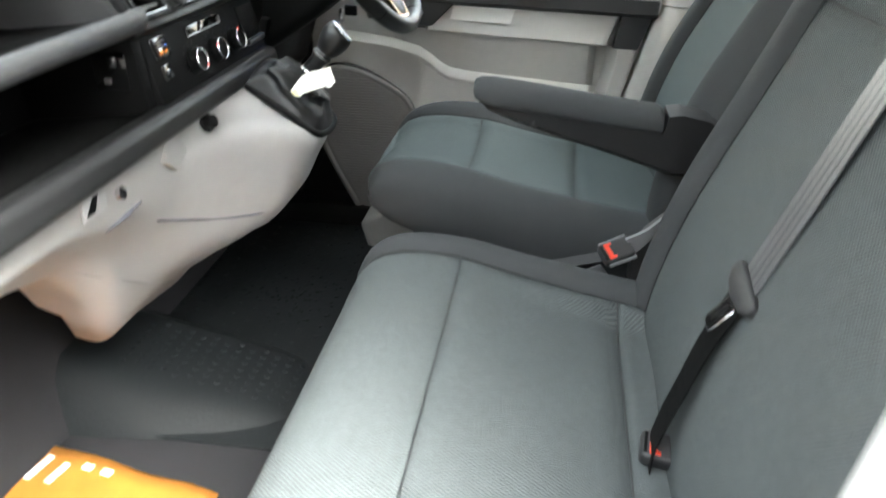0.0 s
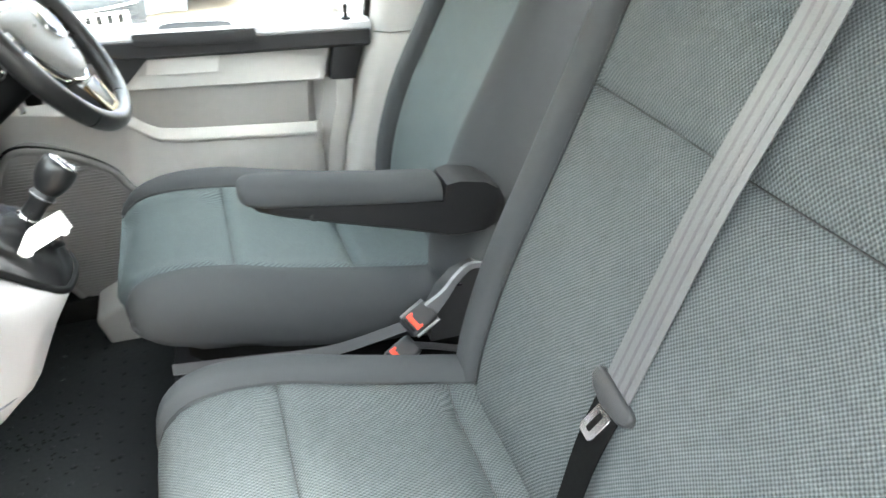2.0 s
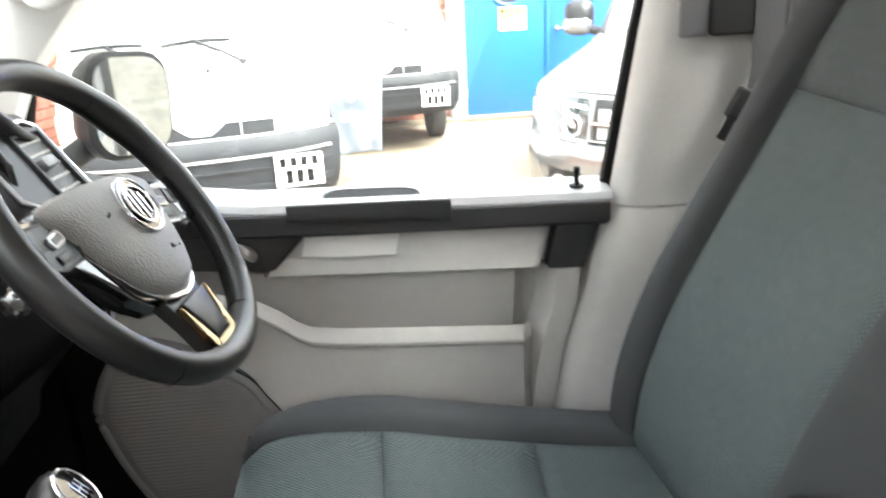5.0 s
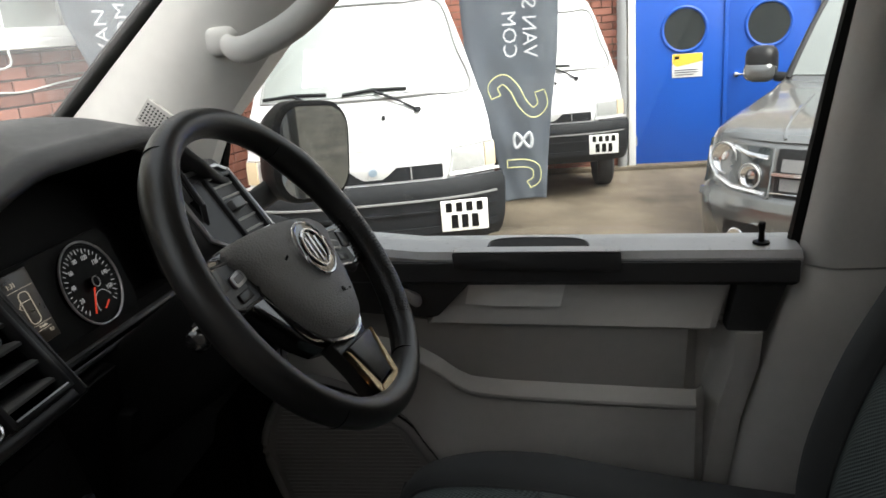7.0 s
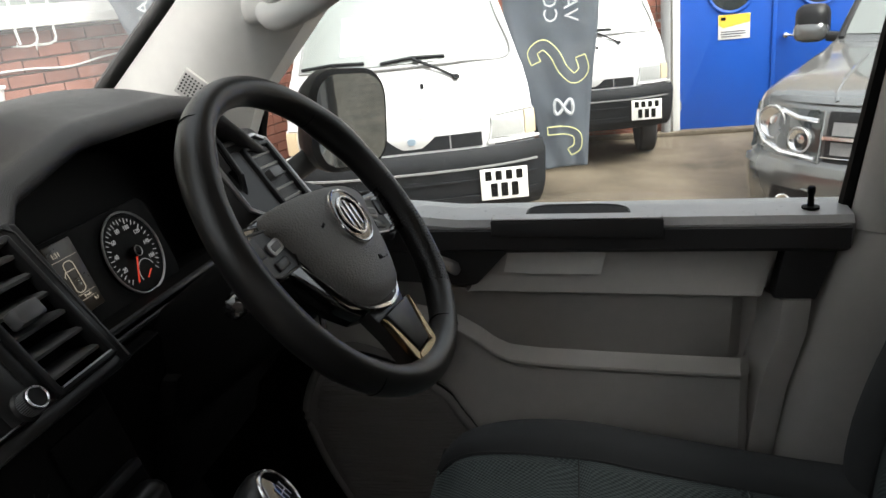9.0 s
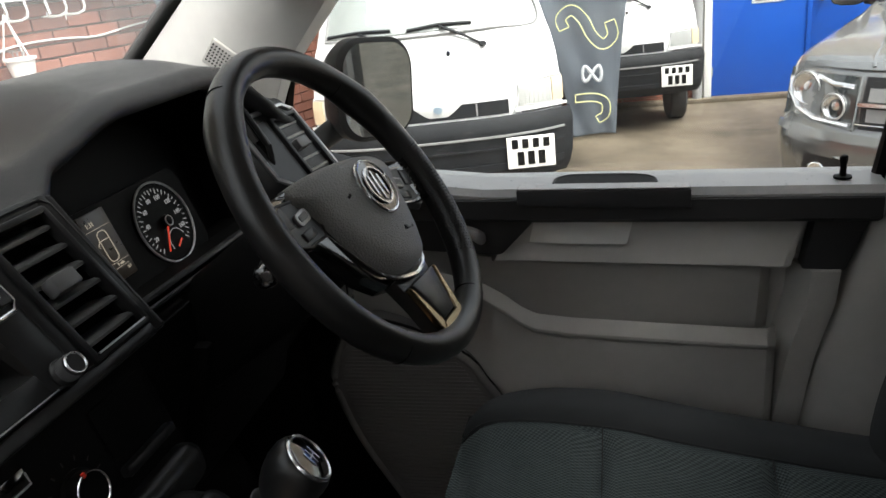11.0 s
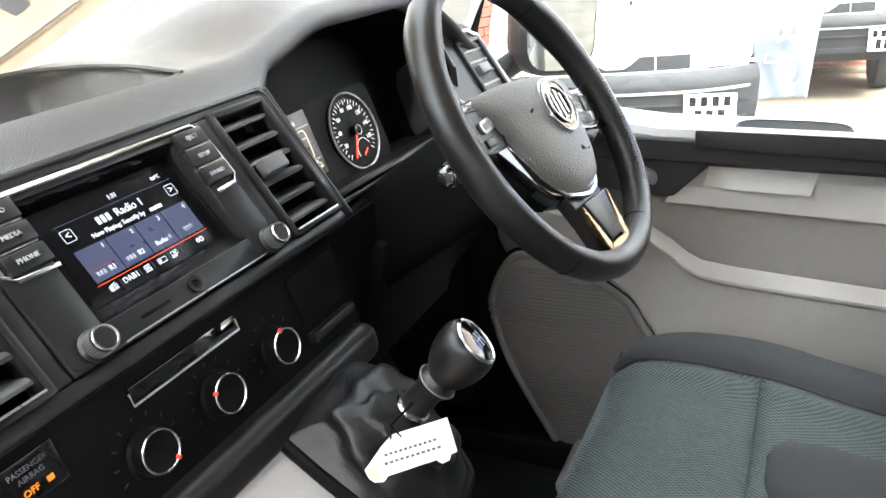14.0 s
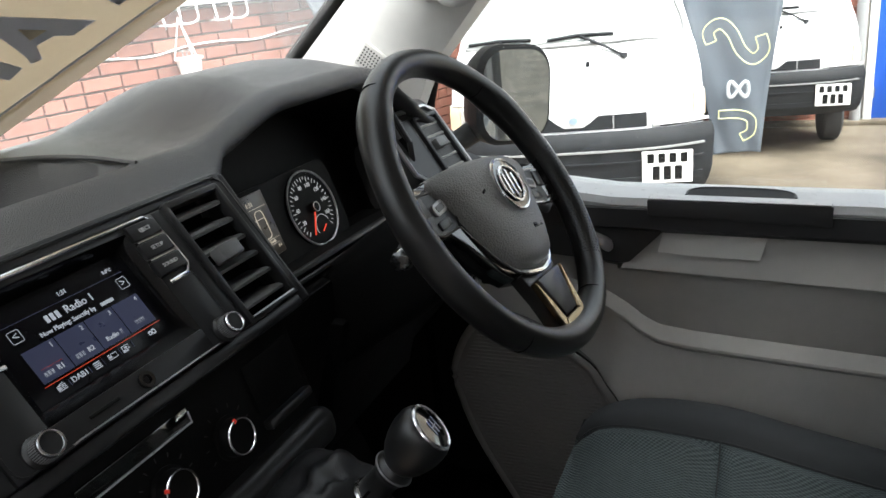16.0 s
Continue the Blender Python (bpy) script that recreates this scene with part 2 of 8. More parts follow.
def prism(poly, axis, a, b, bevel=0.0, seg=2, bm=None, m=None):
    """A flat polygon drawn out from a to b along x, y or z; the polygon lies in the other two axes in order."""
    bm2 = bmesh.new()
    def p3(p, v):
        return {"x": (v, p[0], p[1]), "y": (p[0], v, p[1]), "z": (p[0], p[1], v)}[axis]
    lo = [bm2.verts.new(p3(p, a)) for p in poly]
    hi = [bm2.verts.new(p3(p, b)) for p in poly]
    n = len(poly)
    bm2.faces.new(lo)
    bm2.faces.new(hi[::-1])
    for i in range(n):
        bm2.faces.new((lo[i], hi[i], hi[(i + 1) % n], lo[(i + 1) % n]))
    bmesh.ops.recalc_face_normals(bm2, faces=bm2.faces)
    if bevel:
        bmesh.ops.bevel(bm2, geom=bm2.edges[:], offset=bevel, segments=seg, profile=0.5, affect="EDGES", clamp_overlap=True)
    if m is not None:
        bmesh.ops.transform(bm2, matrix=m, verts=bm2.verts)
    return join(bm, bm2)


def smooth_line(pts, n):
    """n points along a Catmull-Rom curve through pts."""
    P = [Vector(p) for p in pts]
    out = []
    k = len(P) - 1
    for i in range(n):
        s = i / (n - 1) * k
        j = min(int(s), k - 1)
        f = s - j
        p0, p1, p2, p3 = P[max(j - 1, 0)], P[j], P[j + 1], P[min(j + 2, k)]
        out.append(0.5 * ((2 * p1) + (p2 - p0) * f + (2 * p0 - 5 * p1 + 4 * p2 - p3) * f * f + (3 * p1 - p0 - 3 * p2 + p3) * f ** 3))
    return out


def loft(loops, closed=True, caps=True, bm=None):
    bm2 = bmesh.new()
    rows = [[bm2.verts.new(p) for p in lp] for lp in loops]
    n = len(rows[0])
    for a, b in zip(rows, rows[1:]):
        for i in range(n if closed else n - 1):
            bm2.faces.new((a[i], a[(i + 1) % n], b[(i + 1) % n], b[i]))
    if caps and closed:
        bm2.faces.new(rows[0])
        bm2.faces.new(rows[-1][::-1])
    return join(bm, bm2)


def tube(path, r, seg=10, bm=None, squash=1.0):
    """A round bar along a path; r is one radius or one for each point."""
    P = [Vector(p) for p in path]
    loops = []
    up = Vector((0, 0, 1))
    for i, p in enumerate(P):
        d = (P[min(i + 1, len(P) - 1)] - P[max(i - 1, 0)]).normalized()
        a = d.cross(up)
        if a.length < 0.1:
            a = d.cross(Vector((1, 0, 0)))
        a.normalize()
        b = a.cross(d)
        rr = r[i] if isinstance(r, (list, tuple)) else r
        loops.append([p + a * rr * math.cos(t) + b * rr * squash * math.sin(t) for t in (2 * math.pi * k / seg for k in range(seg))])
    return loft(loops, bm=bm)


def ribbon(path, side, width, thick, bm=None):
    """A flat band along a path; side gives the direction of its width at each point (or one for all)."""
    P = [Vector(p) for p in path]
    loops = []
    for i, p in enumerate(P):
        s = Vector(side[i] if isinstance(side, list) else side).normalized()
        d = (P[min(i + 1, len(P) - 1)] - P[max(i - 1, 0)]).normalized()
        nrm = s.cross(d).normalized()
        w = width[i] if isinstance(width, list) else width
        loops.append([p + s * w / 2 + nrm * thick / 2, p - s * w / 2 + nrm * thick / 2, p - s * w / 2 - nrm * thick / 2, p + s * w / 2 - nrm * thick / 2])
    return loft(loops, bm=bm)


def lathe(profile, seg=24, m=None, bm=None):
    """Turns (radius, height) pairs about the local z axis."""
    loops = [[(r * math.cos(2 * math.pi * k / seg), r * math.sin(2 * math.pi * k / seg), hgt) for k in range(seg)] for r, hgt in profile]
    bm2 = loft(loops)
    if m is not None:
        bmesh.ops.transform(bm2, matrix=m, verts=bm2.verts)
    return join(bm, bm2)


def ring(radius, r, seg=40, m=None, bm=None, arc=(0, 360), sides=8, zscale=1.0):
    bm2 = bmesh.new()
    a0, a1 = map(radians, arc)
    full = abs(a1 - a0) > 6.28
    cnt = seg if full else seg + 1
    rows = []
    for i in range(cnt):
        t = a0 + (a1 - a0) * i / seg
        rows.append([bm2.verts.new(((radius + r * math.cos(s)) * math.cos(t), (radius + r * math.cos(s)) * math.sin(t), r * zscale * math.sin(s)))
                     for s in (2 * math.pi * k / sides for k in range(sides))])
    for i in range(cnt if full else cnt - 1):
        a, b = rows[i], rows[(i + 1) % cnt]
        for k in range(sides):
            bm2.faces.new((a[k], b[k], b[(k + 1) % sides], a[(k + 1) % sides]))
    if not full:
        bm2.faces.new(rows[0][::-1])
        bm2.faces.new(rows[-1])
    if m is not None:
        bmesh.ops.transform(bm2, matrix=m, verts=bm2.verts)
    return join(bm, bm2)


def skin(surf, u0, u1, v0, v1, nu, nv, puff=0.0, skirt=0.008, edge=0.18, bm=None):
    """A padded panel on a surface surf(u, v): swollen in its middle, its border sunk into the seam."""
    bm2 = bmesh.new()
    def normal(u, v):
        e = 1e-3
        a = surf(u + e, v) - surf(u - e, v)
        b = surf(u, v + e) - surf(u, v - e)
        c = a.cross(b)
        return c.normalized() if c.length > 1e-12 else Vector((0, 0, 1))
    rows = []
    for j in range(nv + 1):
        row = []
        for i in range(nu + 1):
            fu, fv = i / nu, j / nv
            u, v = u0 + (u1 - u0) * fu, v0 + (v1 - v0) * fv
            d = min(fu, 1 - fu, fv, 1 - fv) / edge
            lift = puff * (1 - (1 - min(d, 1)) ** 2) - skirt * (d <= 0)
            row.append(bm2.verts.new(surf(u, v) + normal(u, v) * lift))
        rows.append(row)
    for a, b in zip(rows, rows[1:]):
        for i in range(nu):
            bm2.faces.new((a[i], a[i + 1], b[i + 1], b[i]))
    return join(bm, bm2)


def panel_on(surf, u0, u1, v0, v1, nu, nv, lift, thick, bm=None):
    """A plate of even thickness that follows a surface."""
    bm2 = bmesh.new()
    def at(u, v, h):
        e = 1e-3
        c = (surf(u + e, v) - surf(u - e, v)).cross(surf(u, v + e) - surf(u, v - e)).normalized()
        return surf(u, v) + c * h
    top = [[bm2.verts.new(at(u0 + (u1 - u0) * i / nu, v0 + (v1 - v0) * j / nv, lift + thick)) for i in range(nu + 1)] for j in range(nv + 1)]
    low = [[bm2.verts.new(at(u0 + (u1 - u0) * i / nu, v0 + (v1 - v0) * j / nv, lift)) for i in range(nu + 1)] for j in range(nv + 1)]
    for j in range(nv):
        for i in range(nu):
            bm2.faces.new((top[j][i], top[j][i + 1], top[j + 1][i + 1], top[j + 1][i]))
            bm2.faces.new((low[j + 1][i], low[j + 1][i + 1], low[j][i + 1], low[j][i]))
    for i in range(nu):
        bm2.faces.new((top[0][i + 1], top[0][i], low[0][i], low[0][i + 1]))
        bm2.faces.new((top[nv][i], top[nv][i + 1], low[nv][i + 1], low[nv][i]))
    for j in range(nv):
        bm2.faces.new((top[j][0], top[j + 1][0], low[j + 1][0], low[j][0]))
        bm2.faces.new((top[j + 1][nu], top[j][nu], low[j][nu], low[j + 1][nu]))
    return join(bm, bm2)


def writing(text, size, m, material, parent, name="lettering", align="CENTER", depth=0.0004):
    cu = bpy.data.curves.new(name, "FONT")
    cu.body, cu.size, cu.align_x, cu.align_y, cu.extrude = text, size, align, "CENTER", depth
    cu.resolution_u = 2
    tmp = new("tmp_text", cu)
    dg = bpy.context.evaluated_depsgraph_get()
    me = bpy.data.meshes.new_from_object(tmp.evaluated_get(dg))
    bpy.data.objects.remove(tmp)
    bpy.data.curves.remove(cu)
    me.transform(m)
    ob = new(name, me)
    me.materials.clear()
    me.materials.append(material)
    ob.parent = parent
    if parent is not None:
        ob.matrix_parent_inverse = parent.matrix_basis.inverted()
    return ob


def rounded(w, h, r, n=4):
    """Outline of a rounded rectangle about (0, 0)."""
    out = []
    for cx, cy, a in ((w / 2 - r, h / 2 - r, 0), (-w / 2 + r, h / 2 - r, 90), (-w / 2 + r, -h / 2 + r, 180), (w / 2 - r, -h / 2 + r, 270)):
        for k in range(n + 1):
            t = radians(a + 90 * k / n)
            out.append((cx + r * math.cos(t), cy + r * math.sin(t)))
    return out


M_RINGSILVER = mat("dial_ring_plastic", (0.44, 0.44, 0.44), 0.32, 0.4, var=0.03)
M_SPEAKER = mat("speaker_mesh_grey", (0.145, 0.141, 0.136), 0.7, bump=0.5, bump_scale=900, var=0.06)
M_SLAT = mat("vent_slat_plastic", (0.085, 0.085, 0.086), 0.36, bump=0.12, bump_scale=900)
M_RIDGE = mat("speaker_ridge_grey", (0.26, 0.255, 0.245), 0.6, bump=0.2, bump_scale=900, var=0.05)
M_LEVER = mat("gear_knob_black", (0.008, 0.008, 0.008), 0.38, bump=0.05, bump_scale=900, var=0.1)
M_TAB = mat("adjuster_tab_grey", (0.11, 0.11, 0.11), 0.35, bump=0.1, bump_scale=900)
M_LEGEND = mat("button_legend_grey", (0.36, 0.36, 0.36), 0.6, var=0.03)


# ================= the cab: setting =================
FAC = Matrix(((1, 0, 0, 0), (0, 0.563, -0.826, 0.756), (0, 0.826, 0.563, 0.792), (0, 0, 0, 1)))     # centre facia
HVP = Matrix(((1, 0, 0, 0), (0, 0.260, -0.966, 0.749), (0, 0.966, 0.260, 0.712), (0, 0, 0, 1)))     # heater panel
WHL = Matrix(((0.9992, 0.0221, -0.0345, 0.413), (-0.041, 0.5392, -0.8412, 0.604), (0, 0.8419, 0.5396, 0.839), (0, 0, 0, 1)))  # wheel plane
HUB = WHL @ pose(0, 0, 0.012, 0, 0, -10)     # the wheel is turned a little to the right
LOW = WHL @ pose(0, 0, 0.010, 0, 0, -5)
V = Vector


def sstep(a, b, x):
    t = min(max((x - a) / (b - a), 0.0), 1.0)
    return t * t * (3 - 2 * t)


def build_shell():
    floor = thing("floor", "dark grey carpeted cab floor of a van", "floor", kind="structure")
    part("carpet", rbox((1.76, 1.80, 0.05), (0, 0.25, -0.013), 0.01), M_CARPET, floor)
    # toe board rising under the dash
    part("toe_board", prism([(1.05, 0.0), (1.16, 0.0), (1.36, 0.55), (1.30, 0.60)], "x", -0.88, 0.88), M_CARPET, floor)
    # raised tunnel under the middle of the dash
    loops = []
    for y, w, hgt in ((0.66, 0.10, 0.024), (0.74, 0.13, 0.045), (0.86, 0.15, 0.07), (1.0, 0.16, 0.10), (1.2, 0.17, 0.16)):
        loops.append([(0.02 - w * 1.3, y, 0.005), (0.02 - w, y, hgt * 0.8), (0.02 - w * 0.7, y, hgt), (0.02 + w * 0.5, y, hgt), (0.02 + w * 0.8, y, hgt * 0.7), (0.02 + w, y, 0.005)])
    part("tunnel", loft(loops), M_RUBBER, floor)
    part("step_trim", prism([(0.48, 0.0), (0.675, 0.0), (0.70, 0.09), (0.62, 0.13), (0.48, 0.15)], "x", 0.66, 0.87, 0.012, 3), M_RIDGE, floor, "grey plastic step trim")

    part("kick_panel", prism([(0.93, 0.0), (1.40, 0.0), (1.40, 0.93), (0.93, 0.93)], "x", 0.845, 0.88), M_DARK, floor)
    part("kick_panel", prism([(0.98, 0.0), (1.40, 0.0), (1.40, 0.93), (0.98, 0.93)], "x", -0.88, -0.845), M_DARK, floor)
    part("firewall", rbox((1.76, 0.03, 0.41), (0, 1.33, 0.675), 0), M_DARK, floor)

    # roof is out of view, added to shut the sky out of the cab
    ceiling = mesh_object("ceiling", rbox((1.7, 1.25, 0.04), (0, 0.10, 1.37), 0.01), M_CREAM)
    tagged(ceiling, "unseen pale grey roof lining, added to close the cab", "ceiling", kind="structure")
    back = mesh_object("wall_rear", rbox((1.76, 0.04, 1.36), (0, -0.60, 0.67), 0.01), M_DRAINGREY)
    tagged(back, "grey trimmed bulkhead behind the seats", "wall", kind="structure")

    # far side of the body behind the driver's door: B-pillar
    bp = thing("wall_pillar_right", "light grey plastic trim of the door pillar", "pillar", kind="structure")
    def pillar_sec(z, y0, y1, x0, x1):
        return [(x0 + 0.03, y0, z), (x0, y0 - 0.035, z), (x0, y1, z), (x1, y1, z), (x1, y0, z)]
    low = [pillar_sec(0.02, 0.075, -0.30, 0.80, 0.92), pillar_sec(0.22, 0.050, -0.30, 0.80, 0.92), pillar_sec(0.40, 0.018, -0.30, 0.805, 0.92),
           pillar_sec(0.55, -0.025, -0.30, 0.81, 0.92), pillar_sec(0.668, -0.055, -0.30, 0.815, 0.92)]
    part("lower_trim", loft(low), M_DOORGREY, bp, smooth=80)
    up = [pillar_sec(0.672, -0.058, -0.26, 0.813, 0.92), pillar_sec(0.90, -0.092, -0.27, 0.815, 0.92), pillar_sec(1.36, -0.16, -0.30, 0.79, 0.90)]
    part("upper_trim", loft(up), mat("pillar_grey_trim", (0.50, 0.49, 0.47), 0.65, bump=0.2, bump_scale=1200, var=0.03), bp, smooth=80)
    part("rear_panel", rbox((0.03, 0.34, 1.34), (0.905, -0.44, 0.68), 0.005), M_DOORBLACK, bp)
    # near side of the doorway
    pl = thing("wall_pillar_left", "white painted door pillar of the van", "pillar", kind="structure")
    part("pillar_post", loft([[(-0.93, 0.055 - dz * 0.10, z), (-0.93, -0.30, z), (-0.84, -0.30, z), (-0.84, 0.02 - dz * 0.10, z), (-0.89, 0.055 - dz * 0.10, z)]
                              for z, dz in ((0.0, 0.0), (0.7, 0.0), (1.36, 0.9))]), M_BODYWHITE, pl)
    part("side_panel", rbox((0.04, 0.34, 1.36), (-0.90, -0.44, 0.68), 0.005), M_DOORGREY, pl)
    part("sill", rbox((0.10, 1.25, 0.12), (-0.90, 0.45, -0.05), 0.02), M_BODYWHITE, pl)
    part("front_post", prism([(1.02, -0.1), (1.25, -0.1), (1.25, 0.92), (0.62, 1.38), (0.52, 1.36), (1.02, 0.94)], "x", -0.92, -0.84, 0.005), M_BODYWHITE, pl)

    # windscreen and its surround
    def screen(u, v):
        x = -0.86 + 1.72 * u
        bow = 0.11 * (1 - (x / 0.86) ** 2)
        y0, z0, y1, z1 = 1.150 + bow, 0.928, 0.60 + bow * 0.9, 1.385
        return V((x, y0 + (y1 - y0) * v, z0 + (z1 - z0) * v + 0.012 * math.sin(math.pi * v)))
    ws = thing("windscreen", "raked windscreen with a black painted border", "windscreen", kind="structure")
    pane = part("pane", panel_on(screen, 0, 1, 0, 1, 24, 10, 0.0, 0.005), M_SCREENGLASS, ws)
    pane.visible_shadow = False
    part("border", panel_on(screen, 0.955, 1.0, 0, 1, 2, 12, -0.004, 0.003), M_DARK, ws)
    cowl = thing("cowl", "black plastic scuttle below the windscreen", "cowl", kind="structure")
    part("scuttle", prism([(1.18, 0.90), (1.70, 0.62), (1.70, 0.55), (1.30, 0.55)], "x", -0.88, 0.88), M_DARK, cowl)
    part("bonnet", prism([(1.42, 0.80), (2.05, 0.48), (2.1, 0.3), (1.45, 0.55)], "x", -0.85, 0.85, 0.01), M_BODYWHITE, cowl)
    return screen


def build_a_pillar():
    ap = thing("a_pillar", "cream windscreen pillar trim with speaker grille", "pillar", kind="structure")
    # lofted from the dash end up to the roof
    secs = []
    for t in (0, 0.12, 0.25, 0.4, 0.6, 0.8, 1.0):
        z = 0.66 + (1.36 - 0.66) * t
        if z < 0.93:
            yf, yb = 1.16, 0.93 - (z - 0.66) * 0.14
        else:
            yf, yb = 1.145 - (z - 0.93) * 1.19, 0.865 - (z - 0.93) * 0.95
        xi = 0.80 - max(0, z - 0.93) * 0.10
        secs.append([(xi + 0.005, yf, z), (xi - 0.012, yf - 0.3 * (yf - yb), z), (xi - 0.008, yf - 0.7 * (yf - yb), z), (xi + 0.03, yb, z), (0.89, yb, z), (0.90, yf, z)])
    part("trim", loft(secs), M_CREAM, ap)
    # tweeter grille at the foot
    g = rbox((0.006, 0.085, 0.045), (0, 0, 0), 0.012, 3, m=pose(0.779, 0.925, 0.957, 40, 0, 0))
    part("speaker_grille", g, M_DOORGREY, ap, "pale perforated speaker grille")
    holes = bmesh.new()
    for i in range(13):
        for j in range(6):
            lathe([(0.0016, 0), (0.0016, 0.001)], 6, pose(0, 0, 0) @ pose(0.779, 0.925, 0.957, 40, 0, 0) @ pose(-0.0032, -0.036 + i * 0.006, -0.014 + j * 0.0056, 0, -90, 0), holes)
    part("grille_holes", holes, M_DARK, ap)
    # grab handle
    h = thing("grab_handle", "cream plastic grab handle on the pillar", "handle")
    path = smooth_line([(0.775, 0.800, 1.070), (0.735, 0.770, 1.062), (0.722, 0.735, 1.066), (0.718, 0.66, 1.10), (0.715, 0.56, 1.185), (0.725, 0.52, 1.24), (0.76, 0.50, 1.27)], 26)
    part("grip", tube(path, [0.012 + 0.003 * math.sin(math.pi * i / 25) for i in range(26)], 12, squash=1.4), M_CREAM, h)
    part("mount", rbox((0.03, 0.05, 0.045), (0.779, 0.808, 1.075), 0.014, 3), M_CREAM, h)
    part("mount", rbox((0.03, 0.05, 0.045), (0.765, 0.50, 1.275), 0.014, 3), M_CREAM, h)


def build_driver_door():
    d = thing("door_1", "driver's door, grey plastic trim with black window ledge, shut", "door", kind="structure")
    # outer skin and lower carcass
    part("door_skin", prism([(-0.06, 0.0), (1.0, 0.0), (1.0, 0.72), (0.95, 0.86), (0.86, 0.70), (-0.06, 0.69)], "x", 0.905, 0.935, 0.004), M_BODYWHITE, d)
    part("main_panel", prism([(0.055, 0.05), (0.06, 0.20), (0.035, 0.36), (0.0, 0.48), (-0.012, 0.56), (0.05, 0.565), (0.06, 0.62), (0.88, 0.66), (0.88, 0.47), (0.84, 0.38), (0.74, 0.12), (0.55, 0.05)], "x", 0.899, 0.9045, 0.002), M_DOORGREY, d)
    part("sill_cover", rbox((0.15, 0.72, 0.10), (0.855, 0.25, 0.035), 0.015, 2), M_DOORGREY, d)
    # added black filler, covers the white skin ahead of the speaker
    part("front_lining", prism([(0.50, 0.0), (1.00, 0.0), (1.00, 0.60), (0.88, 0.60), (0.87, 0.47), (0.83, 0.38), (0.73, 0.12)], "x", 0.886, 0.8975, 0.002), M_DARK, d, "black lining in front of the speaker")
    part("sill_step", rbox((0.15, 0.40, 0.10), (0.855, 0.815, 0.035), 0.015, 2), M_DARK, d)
    # lower bulge with the map pocket: its lip runs from the rear forward and climbs at the front
    secs = []
    for y, zt, xi, zb in ((0.085, 0.452, 0.845, 0.05), (0.098, 0.460, 0.818, 0.05), (0.105, 0.463, 0.809, 0.05), (0.14, 0.466, 0.807, 0.05), (0.30, 0.478, 0.805, 0.05), (0.42, 0.487, 0.805, 0.05), (0.475, 0.495, 0.805, 0.05),
                          (0.500, 0.508, 0.806, 0.05), (0.525, 0.527, 0.809, 0.05), (0.56, 0.546, 0.815, 0.05), (0.64, 0.562, 0.832, 0.08), (0.74, 0.570, 0.848, 0.22), (0.82, 0.575, 0.862, 0.40), (0.86, 0.575, 0.870, 0.48)):
        drop = zt - zb
        secs.append([(xi + 0.018, y, zt), (xi + 0.012, y, zt - 0.002), (xi - 0.003, y, zt - 0.019), (xi - 0.003, y, zt - 0.024), (xi + 0.003, y, zt - 0.031), (xi + 0.004, y, zb + drop * 0.6), (xi + 0.010, y, zb + drop * 0.2), (xi + 0.03, y, zb), (0.898, y, zb), (0.898, y, zt - 0.06 * min(1, drop / 0.2)), (xi + 0.024, y, zt - 0.06 * min(1, drop / 0.2))])
    part("map_pocket", loft(secs), M_DOORGREY, d)
    # recess wall above the pocket, leaning out under the armrest
    part("recess", loft([[(0.846 + r, y, 0.562 + 0.049 * y), (0.8505 + r, y, 0.545 + 0.049 * y), (0.884 + 0.4 * r, y, 0.43 + 0.04 * y), (0.8995, y, 0.43 + 0.04 * y), (0.8995, y, 0.562 + 0.049 * y)]
                         for y, r in ((0.092, 0.03), (0.112, 0.002), (0.2, 0.0), (0.35, 0.0), (0.50, 0.0), (0.56, 0.008), (0.62, 0.03))]), M_DOORGREY, d)
    # rear upright rib of the trim
    rib = [[(0.900, y0, z), (0.842, y0 + 0.008, z), (0.838, y0 + 0.02, z), (0.842, y0 + 0.05, z), (0.900, y0 + 0.075, z)] for y0, z in
           ((0.048, 0.06), (0.040, 0.24), (0.018, 0.40), (-0.008, 0.50), (-0.012, 0.556))]
    part("rear_rib", loft(rib), M_DOORGREY, d)
    # crisp armrest insert: a flat face over a lip that stands out at its foot
    rows = []
    for s, sink in ((-0.014, 1.0), (0.0, 0.25), (0.012, 0.0), (0.25, 0.0), (0.5, 0.0), (0.75, 0.0), (0.975, 0.0), (1.0, 0.12), (1.022, 1.0)):
        ym = 0.52 + (0.055 - 0.52) * s
        zt, zs, zl = 0.6437 + 0.0536 * ym, 0.600 + 0.028 * ym, 0.562 + 0.049 * ym
        row = []
        for x, z in ((0.890, zt), (0.853, zt), (0.850, zs), (0.8385, zl + 0.008), (0.8375, zl + 0.002), (0.842, zl - 0.003), (0.890, zl - 0.010)):
            yl, yr = 0.546 - (z - 0.589) * 0.68, 0.070 - (z - 0.566) * 0.34
            row.append((x + (0.890 - x) * sink, yl + (yr - yl) * s, z))
        rows.append(row)
    part("armrest_insert", loft(rows), M_DOORGREY, d, smooth=25)
    # scooped pull handle in the insert, the light on it put into cream
    def scoop(u, v):
        y = (0.480 + (0.320 - 0.480) * u) * (1 - v) + (0.467 + (0.306 - 0.467) * u) * v
        z = 0.616 + (0.667 - 0.616) * v - 0.006 * u
        return V((0.8515 - 0.0090 * max(0.0, 1 - v) ** 1.6 * sstep(0.0, 0.35, u), y, z))
    part("pull_handle", panel_on(scoop, 0, 1, 0, 1, 18, 8, 0.0, 0.002), M_CREAM, d, "paler scooped pull recess")
